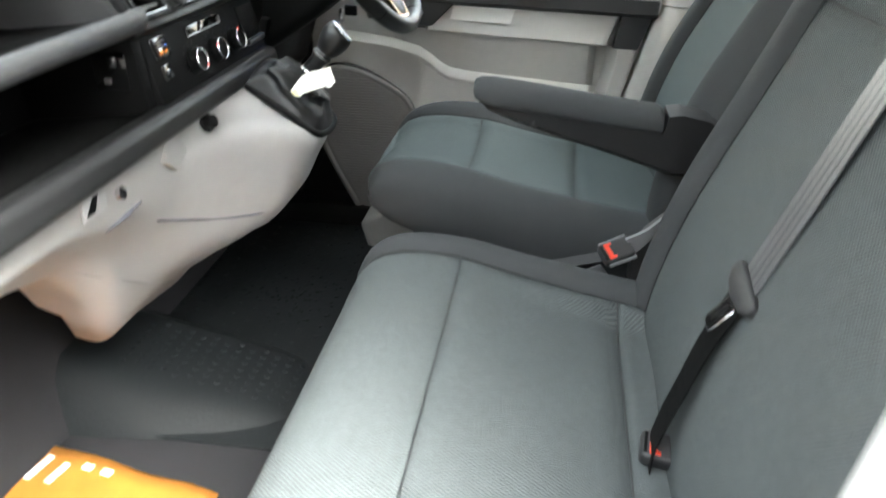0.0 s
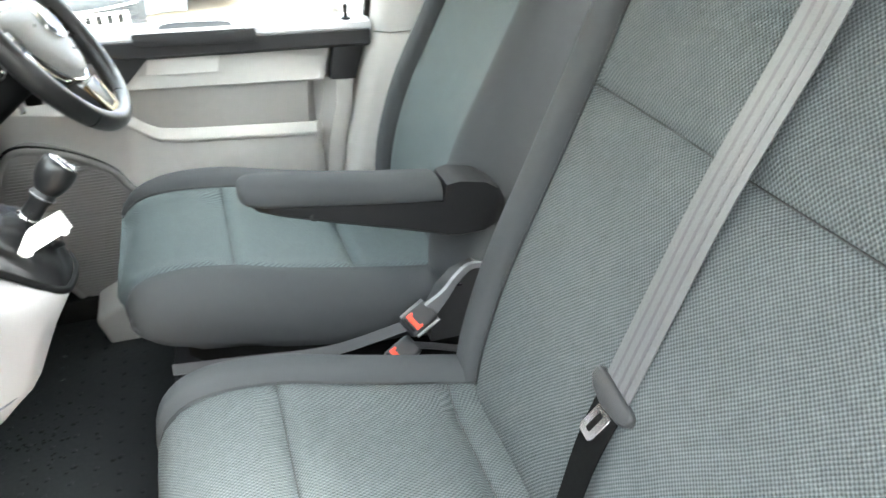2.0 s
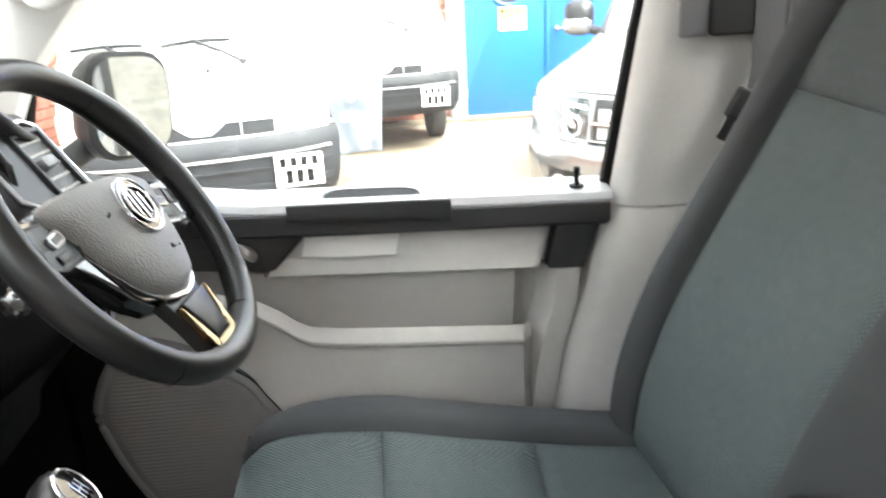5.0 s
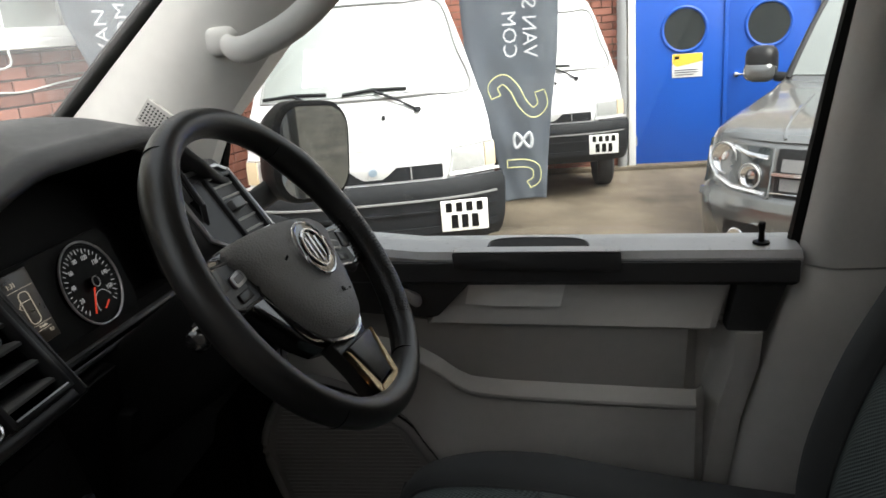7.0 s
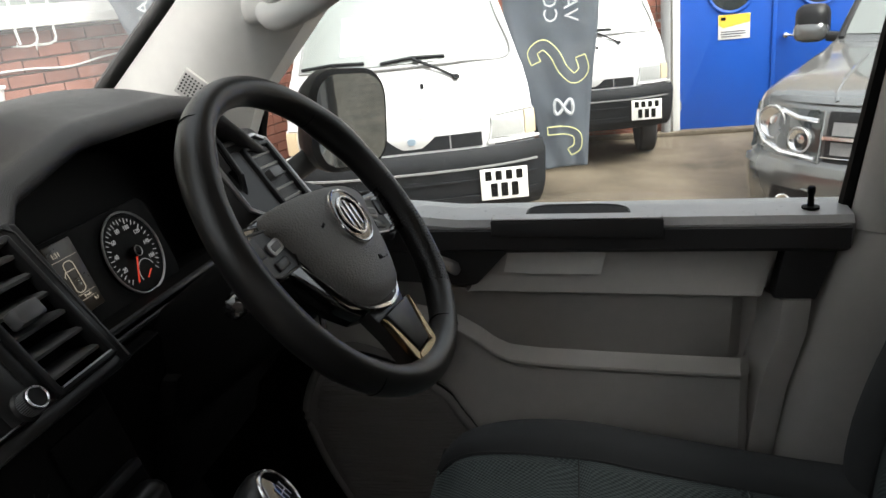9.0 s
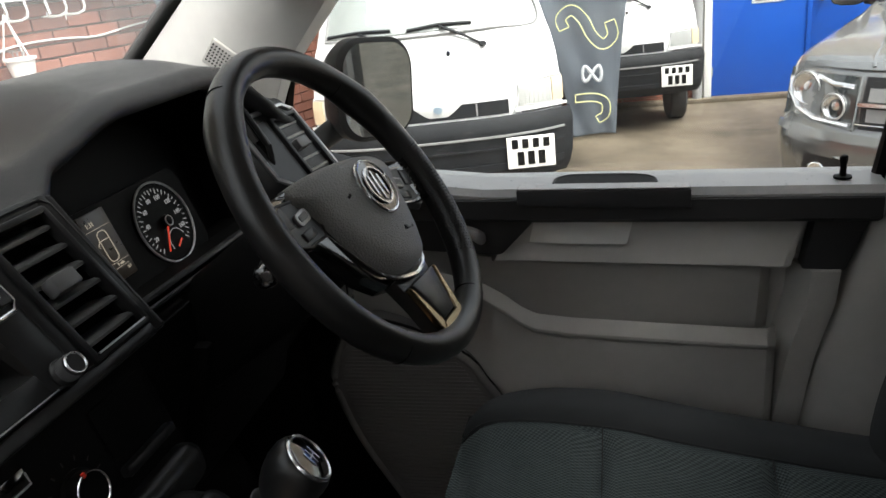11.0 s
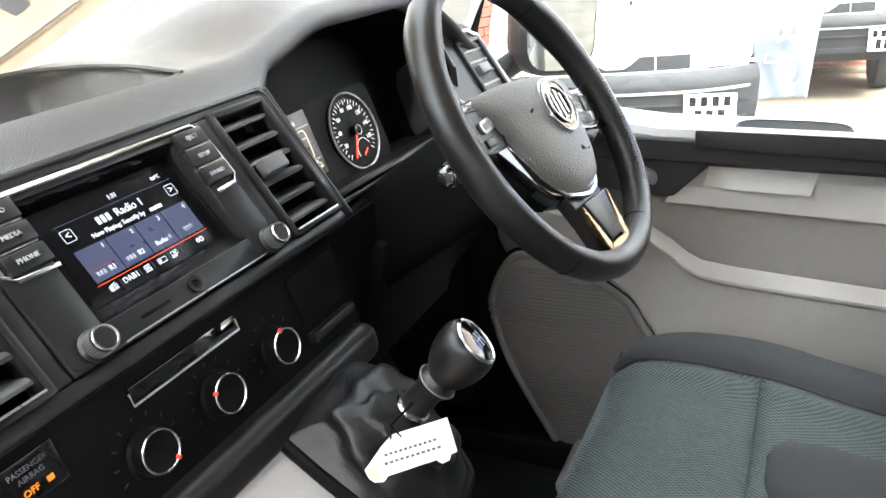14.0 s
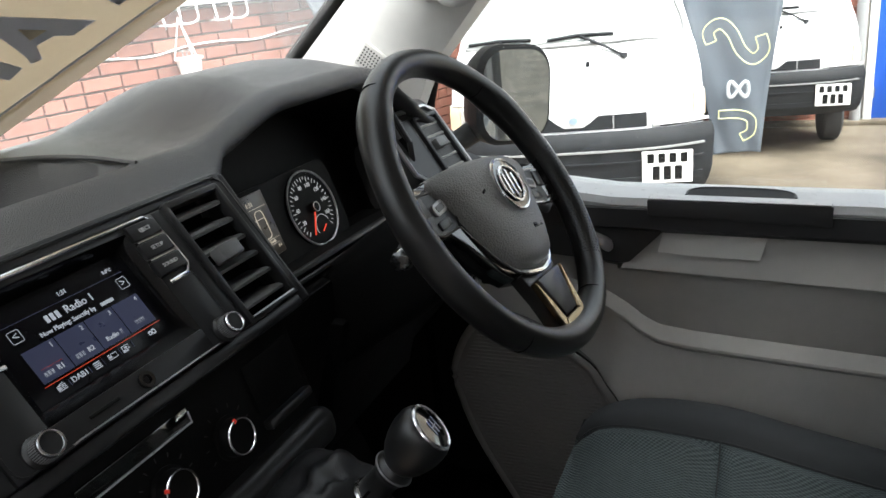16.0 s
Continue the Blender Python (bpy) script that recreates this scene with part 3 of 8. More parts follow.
    # window ledge: top in a grey that holds the sky's sheen, and black face
    led = []
    for y in (-0.055, 0.0, 0.15, 0.35, 0.55, 0.72, 0.86, 0.93):
        r = 0.018 * sstep(0.62, 0.93, y)
        z = 0.700 + 0.03 * y + 0.06 * sstep(0.60, 0.95, y)
        led.append([(0.835 + r, y, z - 0.05), (0.828 + r, y, z - 0.012), (0.836 + r, y, z - 0.001), (0.86, y, z + 0.002), (0.915, y, z + 0.004), (0.915, y, z - 0.05)])
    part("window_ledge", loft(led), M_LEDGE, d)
    part("ledge_face", loft([[(0.833, y, z - 0.014), (0.8245, y, z - 0.018), (0.8255, y, z - 0.05), (0.845, y, z - 0.062), (0.86, y, z - 0.05)] for y, z in
                             ((-0.05, 0.698), (0.2, 0.706), (0.5, 0.715), (0.70, 0.722))]), M_DOORBLACK, d)
    part("rear_block", prism([(-0.045, 0.65), (-0.012, 0.553), (0.052, 0.557), (0.036, 0.648)], "x", 0.848, 0.885, 0.004), M_DOORBLACK, d)
    # separate grab bar in the ledge with its finger cup
    part("grab_bar", prism([(0.222, 0.676), (0.491, 0.690), (0.492, 0.7165), (0.222, 0.7085)], "x", 0.816, 0.842, 0.003, 2), M_DOORBLACK, d)
    # pale plate: the lit top of the black bar, put into colour
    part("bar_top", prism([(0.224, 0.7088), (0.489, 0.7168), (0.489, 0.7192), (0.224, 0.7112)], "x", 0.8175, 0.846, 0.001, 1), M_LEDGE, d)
    dshape = smooth_line([(0.848, 0.272), (0.872, 0.274), (0.890, 0.290), (0.896, 0.320), (0.897, 0.352), (0.897, 0.385), (0.893, 0.412), (0.876, 0.431), (0.848, 0.434)], 28)
    cup = [V((p.x, p.y, 0.7025 + 0.030 * p.y)) for p in dshape]
    # the cup is a flat black plate; the hollow's shade is its colour
    part("grab_cup", loft([[p + V((0, 0, h)) for p in cup] for h in (-0.004, 0.0012)]), M_DARK, d, "black finger cup behind the bar")
    part("cup_rim", tube([p + V((0, 0, 0.001)) for p in cup], 0.0022, 6), M_DOORBLACK, d)
    # front black pod with the inner release lever
    part("release_pod", prism([(0.47, 0.655), (0.525, 0.600), (0.54, 0.597), (0.70, 0.612), (0.72, 0.69), (0.5, 0.68)], "x", 0.836, 0.88, 0.004), M_DOORBLACK, d)
    part("release_lever", tube(smooth_line([(0.832, 0.555, 0.625), (0.824, 0.565, 0.640), (0.828, 0.60, 0.652), (0.836, 0.63, 0.655)], 10), [0.004, 0.006, 0.007, 0.007, 0.007, 0.007, 0.006, 0.006, 0.005, 0.004], 8, squash=1.6), M_SILVER, d, "silver release lever")
    # lock pin
    part("lock_pin", lathe([(0.013, 0), (0.013, 0.003), (0.005, 0.004), (0.0045, 0.022), (0.006, 0.024), (0.006, 0.033), (0.004, 0.035)], 16, pose(0.862, 0.0, 0.702)), M_DARK, d, "black lock pin")
    # speaker grille: fine ribs bounded by an arc
    gp = smooth_line([(0.47, 0.06), (0.51, 0.20), (0.540, 0.318), (0.571, 0.374), (0.600, 0.416), (0.682, 0.464), (0.765, 0.486), (0.812, 0.468), (0.850, 0.39), (0.845, 0.33), (0.81, 0.225), (0.728, 0.069)], 40)
    outline = [(p[0], p[1]) for p in gp]
    part("speaker_cover", prism(outline, "x", 0.794, 0.86, 0.004), M_SPEAKER, d, "grey speaker cover")
    for i in range(50):
        z = 0.085 + i * 0.0076
        ys = []
        for p, q in zip(outline, outline[1:] + outline[:1]):
            if (p[1] - z) * (q[1] - z) < 0:
                ys.append(p[0] + (q[0] - p[0]) * (z - p[1]) / (q[1] - p[1]))
        if len(ys) >= 2 and max(ys) - min(ys) > 0.06:
            part("speaker_rib", rbox((0.003, max(ys) - min(ys) - 0.04, 0.0036), (0.793, (min(ys) + max(ys)) / 2, z), 0), M_SPEAKER, d)
    part("speaker_rim", tube([(0.798, p[0], p[1]) for p in gp], 0.0085, 10), M_SPEAKER, d)
    part("rim_joint", tube([(0.8015, 0.655 + (p[0] - 0.655) * 1.045, 0.28 + (p[1] - 0.28) * 1.045) for p in gp], 0.004, 6), M_DARK, d)
    # window frame and pane
    fr = bmesh.new()
    tube(smooth_line([(0.885, 0.905, 0.74), (0.885, 0.893, 0.877), (0.883, 0.838, 1.00), (0.880, 0.746, 1.084), (0.87, 0.60, 1.19), (0.86, 0.40, 1.30), (0.85, 0.1, 1.335)], 30), 0.017, 8, fr)
    tube([(0.885, -0.058, 0.69), (0.882, -0.10, 0.95), (0.86, -0.165, 1.335)], 0.014, 8, fr)
    tube([(0.85, 0.12, 1.335), (0.855, -0.17, 1.335)], 0.017, 8, fr)
    part("window_frame", fr, M_DARK, d)
    gl = part("window_pane", prism([(-0.06, 0.69), (0.90, 0.73), (0.89, 0.87), (0.83, 1.0), (0.74, 1.085), (0.58, 1.2), (0.38, 1.3), (0.1, 1.335), (-0.16, 1.335)], "x", 0.890, 0.894), M_GLASS, d)
    gl.visible_shadow = False
    # switch panel on the front of the ledge
    sw = thing("window_switches", "black window and mirror switch panel on the door", "switch panel")
    base = pose(0.80, 0.735, 0.755, 22, -18, 0)
    part("panel", rbox((0.075, 0.20, 0.018), (0, 0, 0), 0.006, 3, m=base), M_DOORBLACK, sw)
    part("mirror_knob", lathe([(0.015, 0), (0.015, 0.008), (0.011, 0.014), (0.009, 0.018)], 18, base @ pose(-0.005, 0.02, 0.009)), M_DARK, sw)
    for k, yy in enumerate((-0.03, -0.06)):
        part("rocker", rbox((0.032, 0.024, 0.010), (-0.004, yy, 0.012), 0.003, 2, m=base @ pose(0, 0, 0, 8, 0, 0)), M_GLOSS, sw)
    part("rocker", rbox((0.022, 0.018, 0.008), (-0.004, 0.065, 0.011), 0.003, 2, m=base), M_GLOSS, sw)


def build_mirror():
    mr = thing("wing_mirror", "large black door mirror with rain-spotted glass", "mirror")
    mm = pose(1.070, 0.785, 0.856, 0, 6, -38)
    outline = rounded(0.176, 0.196, 0.055, 6)
    loops = []
    for s, dy in ((0.93, -0.006), (1.0, 0.0), (1.0, 0.03), (0.85, 0.08), (0.5, 0.115)):
        loops.append([mm @ V((x * s + 0.04 * (1 - s), dy, z * s - 0.02 * (1 - s))) for x, z in outline])
    part("housing", loft(loops), M_DARK, mr)
    inner = rounded(0.156, 0.176, 0.048, 6)
    part("mirror_glass", loft([[mm @ V((x, dy, z)) for x, z in inner] for dy in (-0.010, -0.0075)]), M_MIRROR, mr, "spotted silver mirror glass", smooth=20)
    part("arm", tube([mm @ V((-0.03, 0.06, -0.06)), (0.99, 0.90, 0.77), (0.93, 0.93, 0.74)], [0.025, 0.022, 0.03], 10), M_DARK, mr)
    part("sail", prism([(0.885, 0.73), (1.0, 0.76), (0.90, 0.89)], "x", 0.895, 0.93, 0.004), M_DARK, mr)


# ================= the dashboard =================
def dash_height(x, y):
    """Height of the padded dash top."""
    z = 0.915 + 0.030 * sstep(0.835, 0.875, y) + 0.008 * sstep(0.88, 1.0, y) - 0.030 * sstep(1.06, 1.25, y)
    hood = sstep(0.225, 0.40, x) * (1 - sstep(0.56, 0.80, x))
    z += hood * (0.034 + 0.012 * sstep(0.86, 0.95, y)) * (1 - 0.9 * sstep(1.02, 1.24, y))
    z -= 0.05 * sstep(0.66, 0.80, x) * (1 - sstep(0.95, 1.1, y))
    return z


def dash_front(x):
    """Where the pad's front edge runs."""
    hood = sstep(0.215, 0.27, x) * (1 - sstep(0.66, 0.72, x))
    return 0.838 + 0.020 * hood


def build_dash():
    ds = thing("dashboard", "black grained van dashboard with centre facia and cluster hood", "dashboard", (0, 0.9, 0.5))
    # ---- padded top with a sunken tray in the middle
    bm = bmesh.new()
    nx, ny = 240, 70
    rows = []
    for j in range(ny + 1):
        row = []
        for i in range(nx + 1):
            x = -0.86 + 1.67 * i / nx
            y = dash_front(x) + (1.27 - dash_front(x)) * (j / ny) ** 1.2
            z = dash_height(x, y)
            tray = sstep(-0.46, -0.445, x) * (1 - sstep(0.130, 0.150, x + 0.10 * (y - 0.93))) * sstep(0.873, 0.882, y) * (1 - sstep(1.045, 1.06, y))
            row.append(bm.verts.new((x, y, z - 0.060 * tray)))
        rows.append(row)
    for a, b in zip(rows, rows[1:]):
        for i in range(nx):
            bm.faces.new((a[i], a[i + 1], b[i + 1], b[i]))
    # rolled front edge
    prev = rows[0]
    for dy, dz in ((-0.003, -0.004), (-0.003, -0.010), (0.002, -0.016), (0.03, -0.016)):
        nxt = [bm.verts.new((v.co.x, rows[0][i].co.y + dy, rows[0][i].co.z + dz)) for i, v in enumerate(prev)]
        for i in range(nx):
            bm.faces.new((nxt[i], nxt[i + 1], prev[i + 1], prev[i]))
        prev = nxt
    part("top_pad", bm, M_DASH, ds, smooth=50)
    # thin dark sheet over the tray floor
    part("tray_mat", rbox((0.555, 0.150, 0.010), (-0.160, 0.962, 0.8900), 0.003), M_RUBBER, ds, "dark rubber tray mat")
    part("tray_clip", rbox((0.05, 0.022, 0.004), (0.070, 0.925, 0.8975), 0.001), M_DARK, ds)
    part("tray_edge", tube(smooth_line([(0.155, 0.870, 0.944), (0.148, 0.93, 0.952), (0.135, 1.0, 0.954), (0.09, 1.055, 0.953), (-0.1, 1.062, 0.953), (-0.40, 1.062, 0.953)], 40), 0.0028, 6), M_DASH, ds)
    # end cap against the pillar
    part("end_cap", prism([(0.86, 0.70), (1.2, 0.70), (1.2, 0.93), (1.1, 0.93), (0.95, 0.90), (0.86, 0.86)], "x", 0.790, 0.81, 0.006), M_DASH, ds)

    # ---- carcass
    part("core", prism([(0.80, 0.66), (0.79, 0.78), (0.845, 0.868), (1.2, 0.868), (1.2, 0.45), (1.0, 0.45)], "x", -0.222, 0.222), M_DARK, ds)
    # knee panel: the dark of the footwell is put into its black
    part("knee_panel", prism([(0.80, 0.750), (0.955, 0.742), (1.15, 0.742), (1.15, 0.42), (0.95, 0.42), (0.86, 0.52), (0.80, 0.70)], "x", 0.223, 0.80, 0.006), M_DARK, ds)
    # ---- passenger side: two open shelves, their inner shade put into near-black plastic
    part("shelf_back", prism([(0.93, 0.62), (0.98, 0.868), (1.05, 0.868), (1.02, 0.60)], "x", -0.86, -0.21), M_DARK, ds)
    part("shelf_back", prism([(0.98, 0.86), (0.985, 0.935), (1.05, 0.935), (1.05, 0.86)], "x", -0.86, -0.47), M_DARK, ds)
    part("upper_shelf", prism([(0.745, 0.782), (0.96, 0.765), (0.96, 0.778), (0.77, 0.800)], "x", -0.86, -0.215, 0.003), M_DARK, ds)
    part("upper_lip", tube([(-0.86, 0.752, 0.795), (-0.24, 0.752, 0.797), (-0.215, 0.757, 0.797)], 0.015, 12), M_DASH, ds, "rounded shelf lip catching the light")
    part("lower_shelf", prism([(0.735, 0.655), (0.96, 0.640), (0.96, 0.650), (0.74, 0.668)], "x", -0.86, -0.21, 0.003), M_DARK, ds)
    part("shelf_bulkhead", prism([(0.752, 0.668), (0.765, 0.775), (0.95, 0.775), (0.95, 0.65)], "x", -0.228, -0.206, 0.003), M_DARK, ds)
    part("stack_cheek", prism([(0.760, 0.785), (0.850, 0.915), (0.868, 0.918), (0.88, 0.87), (0.98, 0.86), (0.98, 0.78)], "x", -0.240, -0.222, 0.004), M_DASH, ds)
    part("shelf_pad", rbox((0.20, 0.10, 0.012), (-0.42, 0.85, 0.789), 0.004), M_DARK, ds)
    # long bar below the shelves and the heater panel
    edge = [(0.714, 0.648), (0.717, 0.672), (0.728, 0.679), (0.756, 0.676), (0.756, 0.636), (0.728, 0.636)]
    bar = []
    for x, r in ((-0.86, 1), (-0.2, 1), (0.10, 1), (0.182, 1), (0.195, 0.75)):
        bar.append([(x, 0.740 + (y - 0.740) * r, 0.657 + (z - 0.657) * r) for y, z in edge])
    lip = loft(bar)
    bmesh.ops.bevel(lip, geom=lip.edges[:], offset=0.004, segments=2, profile=0.5, affect="EDGES", clamp_overlap=True)
    part("shelf_bar", lip, M_FACIA, ds)
    # sockets on the side of the stack
    part("usb_plate", rbox((0.004, 0.05, 0.055), (-0.230, 0.80, 0.728), 0.002, 2), M_GLOSS, ds)
    part("usb_port", rbox((0.003, 0.012, 0.016), (-0.2335, 0.795, 0.742), 0.001), M_CHROME, ds)
    part("usb_port", rbox((0.003, 0.010, 0.008), (-0.2335, 0.805, 0.716), 0.001), M_SILVER, ds)

    # ---- cluster: deep black cavity, rim and instrument face
    left, right = 0.232, 0.664
    opening = [(left, 0.822, 0.772), (0.230, 0.838, 0.86), (0.234, 0.858, 0.905), (0.262, 0.866, 0.930), (0.34, 0.872, 0.957), (0.43, 0.874, 0.968), (0.50, 0.874, 0.967),
               (0.58, 0.872, 0.955), (0.635, 0.866, 0.932), (0.664, 0.855, 0.90), (0.668, 0.83, 0.85), (right, 0.822, 0.762)]
    opening = [V(p) for p in opening]
    back = [V((0.452 + (p.x - 0.459) * 0.97, 0.925 + (p.z - 0.78) * 0.30, 0.742 + (p.z - 0.768) * 0.92)) for p in opening]
    cav = bmesh.new()
    a = [cav.verts.new(p) for p in opening]
    b = [cav.verts.new(p) for p in back]
    k = len(a)
    for i in range(k):
        cav.faces.new((a[i], a[(i + 1) % k], b[(i + 1) % k], b[i]))
    cav.faces.new(b)
    part("cluster_cavity", cav, M_DARK, ds)
    part("cluster_rim", tube([*opening, opening[0]], 0.005, 8), M_FACIA, ds)
    part("sill_lip", tube([(0.232, 0.808, 0.768), (0.664, 0.808, 0.757)], 0.0035, 8), M_FACIA, ds)
    part("hood_lip", tube([p + V((0, 0.02, 0.004)) for p in opening[1:-1]], 0.010, 8), M_DASH, ds)
    part("rim_post", prism([(0.752, 0.780), (0.795, 0.775), (0.870, 0.905), (0.835, 0.915)], "x", 0.222, 0.231, 0.003), M_FACIA, ds)
    CL = Matrix(((1, 0, 0, 0.385), (0, 0.30, -0.954, 0.900), (0, 0.954, 0.30, 0.800), (0, 0, 0, 1)))
    cl = thing("instrument_cluster", "instrument cluster with lit display and speedometer", "instrument cluster")
    cl.parent = None
    face = prism(rounded(0.32, 0.118, 0.02), "z", -0.012, -0.004, 0.0, m=CL @ pose(0.01, 0, 0))
    part("backplate", face, M_DARK, cl)
    for cx, lab in ((0.092, "black speedometer dial with chrome ring and red needle"),):
        dm = CL @ pose(cx, 0, 0)
        dial = part("dial", lathe([(0.0005, 0.0), (0.050, 0.0), (0.052, -0.004)], 40, dm), M_DARK, cl, lab)
        part("dial_ring", ring(0.0535, 0.0015, 48, dm @ pose(0, 0, 0.003)), M_RINGSILVER, dial)
        ticks = bmesh.new()
        for i in range(33):
            a = radians(228 - i * 276 / 32)
            ln = 0.007 if i % 2 == 0 else 0.004
            rbox((ln, 0.0012, 0.0006), (0.0455 - ln / 2, 0, 0.0012), 0, m=dm @ pose(0, 0, 0, 0, 0, math.degrees(a)), bm=ticks)
        part("tick_marks", ticks, M_DIALTEXT, dial)
        nums = ["20", "40", "60", "80", "100", "120", "140", "160"]
        for i, s in enumerate(nums):
            a = radians(205 - i * (232 / (len(nums) - 1)))
            writing(s, 0.0085, dm @ pose(0.033 * math.cos(a), 0.033 * math.sin(a), 0.0012), M_DIALTEXT, dial, "dial_number")
        part("needle", rbox((0.0022, 0.044, 0.0015), (0, -0.020, 0.006), 0.0005, m=dm @ pose(0, 0, 0, 0, 0, -34)), M_NEEDLE, dial, "lit red needle")
        part("needle_hub", lathe([(0.0075, 0.002), (0.0075, 0.008), (0.0055, 0.0095)], 20, dm), M_DARK, dial)
        part("hub_ring", ring(0.0066, 0.0008, 20, dm @ pose(0, 0, 0.0092), sides=5), M_RINGSILVER, dial)
        part("fuel_gauge", ring(0.017, 0.0006, 24, dm @ pose(0.008, -0.030, 0.0015), arc=(20, 200), sides=5), M_DIALTEXT, dial)
        part("fuel_needle", rbox((0.0016, 0.014, 0.0012), (0, -0.005, 0.004), 0, m=dm @ pose(0.010, -0.030, 0, 0, 0, -60)), M_NEEDLE, dial)
    dm = CL @ pose(-0.018, 0.011, 0.0) @ Matrix.Scale(0.82, 4)
    lcd = part("display", rbox((0.058, 0.104, 0.003), (0, 0, 0), 0.001, m=dm), M_LCD_WARM, cl, "warm lit trip display")
    writing("1:31", 0.010, dm @ pose(-0.012, 0.036, 0.002), M_LCD_PALE, lcd, "clock_digits")
    for w, x, y in ((0.052, 0, 0.028), (0.052, 0, -0.026), (0.030, 0.006, -0.034)):
        part("display_line", rbox((w, 0.0008, 0.0004), (x, y, 0.002), 0, m=dm), M_LCD_PALE, lcd)
    van = bmesh.new()
    tube([dm @ V((*p, 0.0022)) for p in [*rounded(0.020, 0.046, 0.007), (0.010, 0.016)]], 0.0006, 5, van)
    tube([dm @ V((*p, 0.0022)) for p in ((-0.008, 0.010), (0.008, 0.010))], 0.0006, 5, van)
    tube([dm @ V((*p, 0.0022)) for p in ((-0.010, 0.012), (-0.017, 0.004), (-0.015, 0.002))], 0.0006, 5, van)
    part("door_open_symbol", van, M_LCD_PALE, lcd)
    writing("0 mile", 0.006, dm @ pose(0.006, -0.030, 0.002), M_LCD_PALE, lcd, "trip_digits")
    writing("9.1", 0.007, dm @ pose(0.018, -0.040, 0.002), M_LCD_PALE, lcd, "trip_digits")
    return ds


def vent(name, cx, w, v0, v1, mtx, tilt=0, slats=6, slat_mat=None):
    vt = thing(name, "black dashboard air vent with angled slats", "air vent", mtx @ V((cx, 0, 0)), group="dashboard air vents")
    h = v1 - v0
    cy = (v0 + v1) / 2
    fr = bmesh.new()
    for s in (-1, 1):
        rbox((0.007, h + 0.012, 0.014), (cx + s * (w / 2 + 0.0035), cy, 0.0), 0.002, m=mtx, bm=fr)
        rbox((w + 0.012, 0.007, 0.014), (cx, cy + s * (h / 2 + 0.0035), 0.0), 0.002, m=mtx, bm=fr)
    part("frame", fr, M_FACIA, vt)
    part("duct", rbox((w, h, 0.004), (cx, cy, -0.035), 0, m=mtx), M_DARK, vt)
    for i in range(slats):
        y = v0 + h * (i + 0.5) / slats
        sec = [(-0.026, -0.0012), (0.0, -0.0030), (0.005, -0.0014), (0.005, 0.0014), (0.0, 0.0030), (-0.026, 0.0012)]
        bm = bmesh.new()
        bm = prism([(zz, yy) for zz, yy in sec], "x", cx - w / 2, cx + w / 2)
        bmesh.ops.transform(bm, matrix=Matrix(((1, 0, 0, 0), (0, 0, 1, 0), (0, 1, 0, 0), (0, 0, 0, 1))), verts=bm.verts)
        bmesh.ops.transform(bm, matrix=mtx @ pose(0, y, -0.004, 24, 0, 0), verts=bm.verts)
        part("slat", bm, slat_mat or M_SLAT, vt, smooth=60)
    tab = rbox((0.030, 0.017, 0.016), (cx - 0.008, cy + 0.002, 0.006), 0.003, 2, m=mtx)
    part("adjuster_tab", tab, M_TAB, vt)
    part("bright_edge", rbox((w, 0.0016, 0.002), (cx, v0 - 0.001, 0.0075), 0, m=mtx), M_SILVER, vt)
    return vt


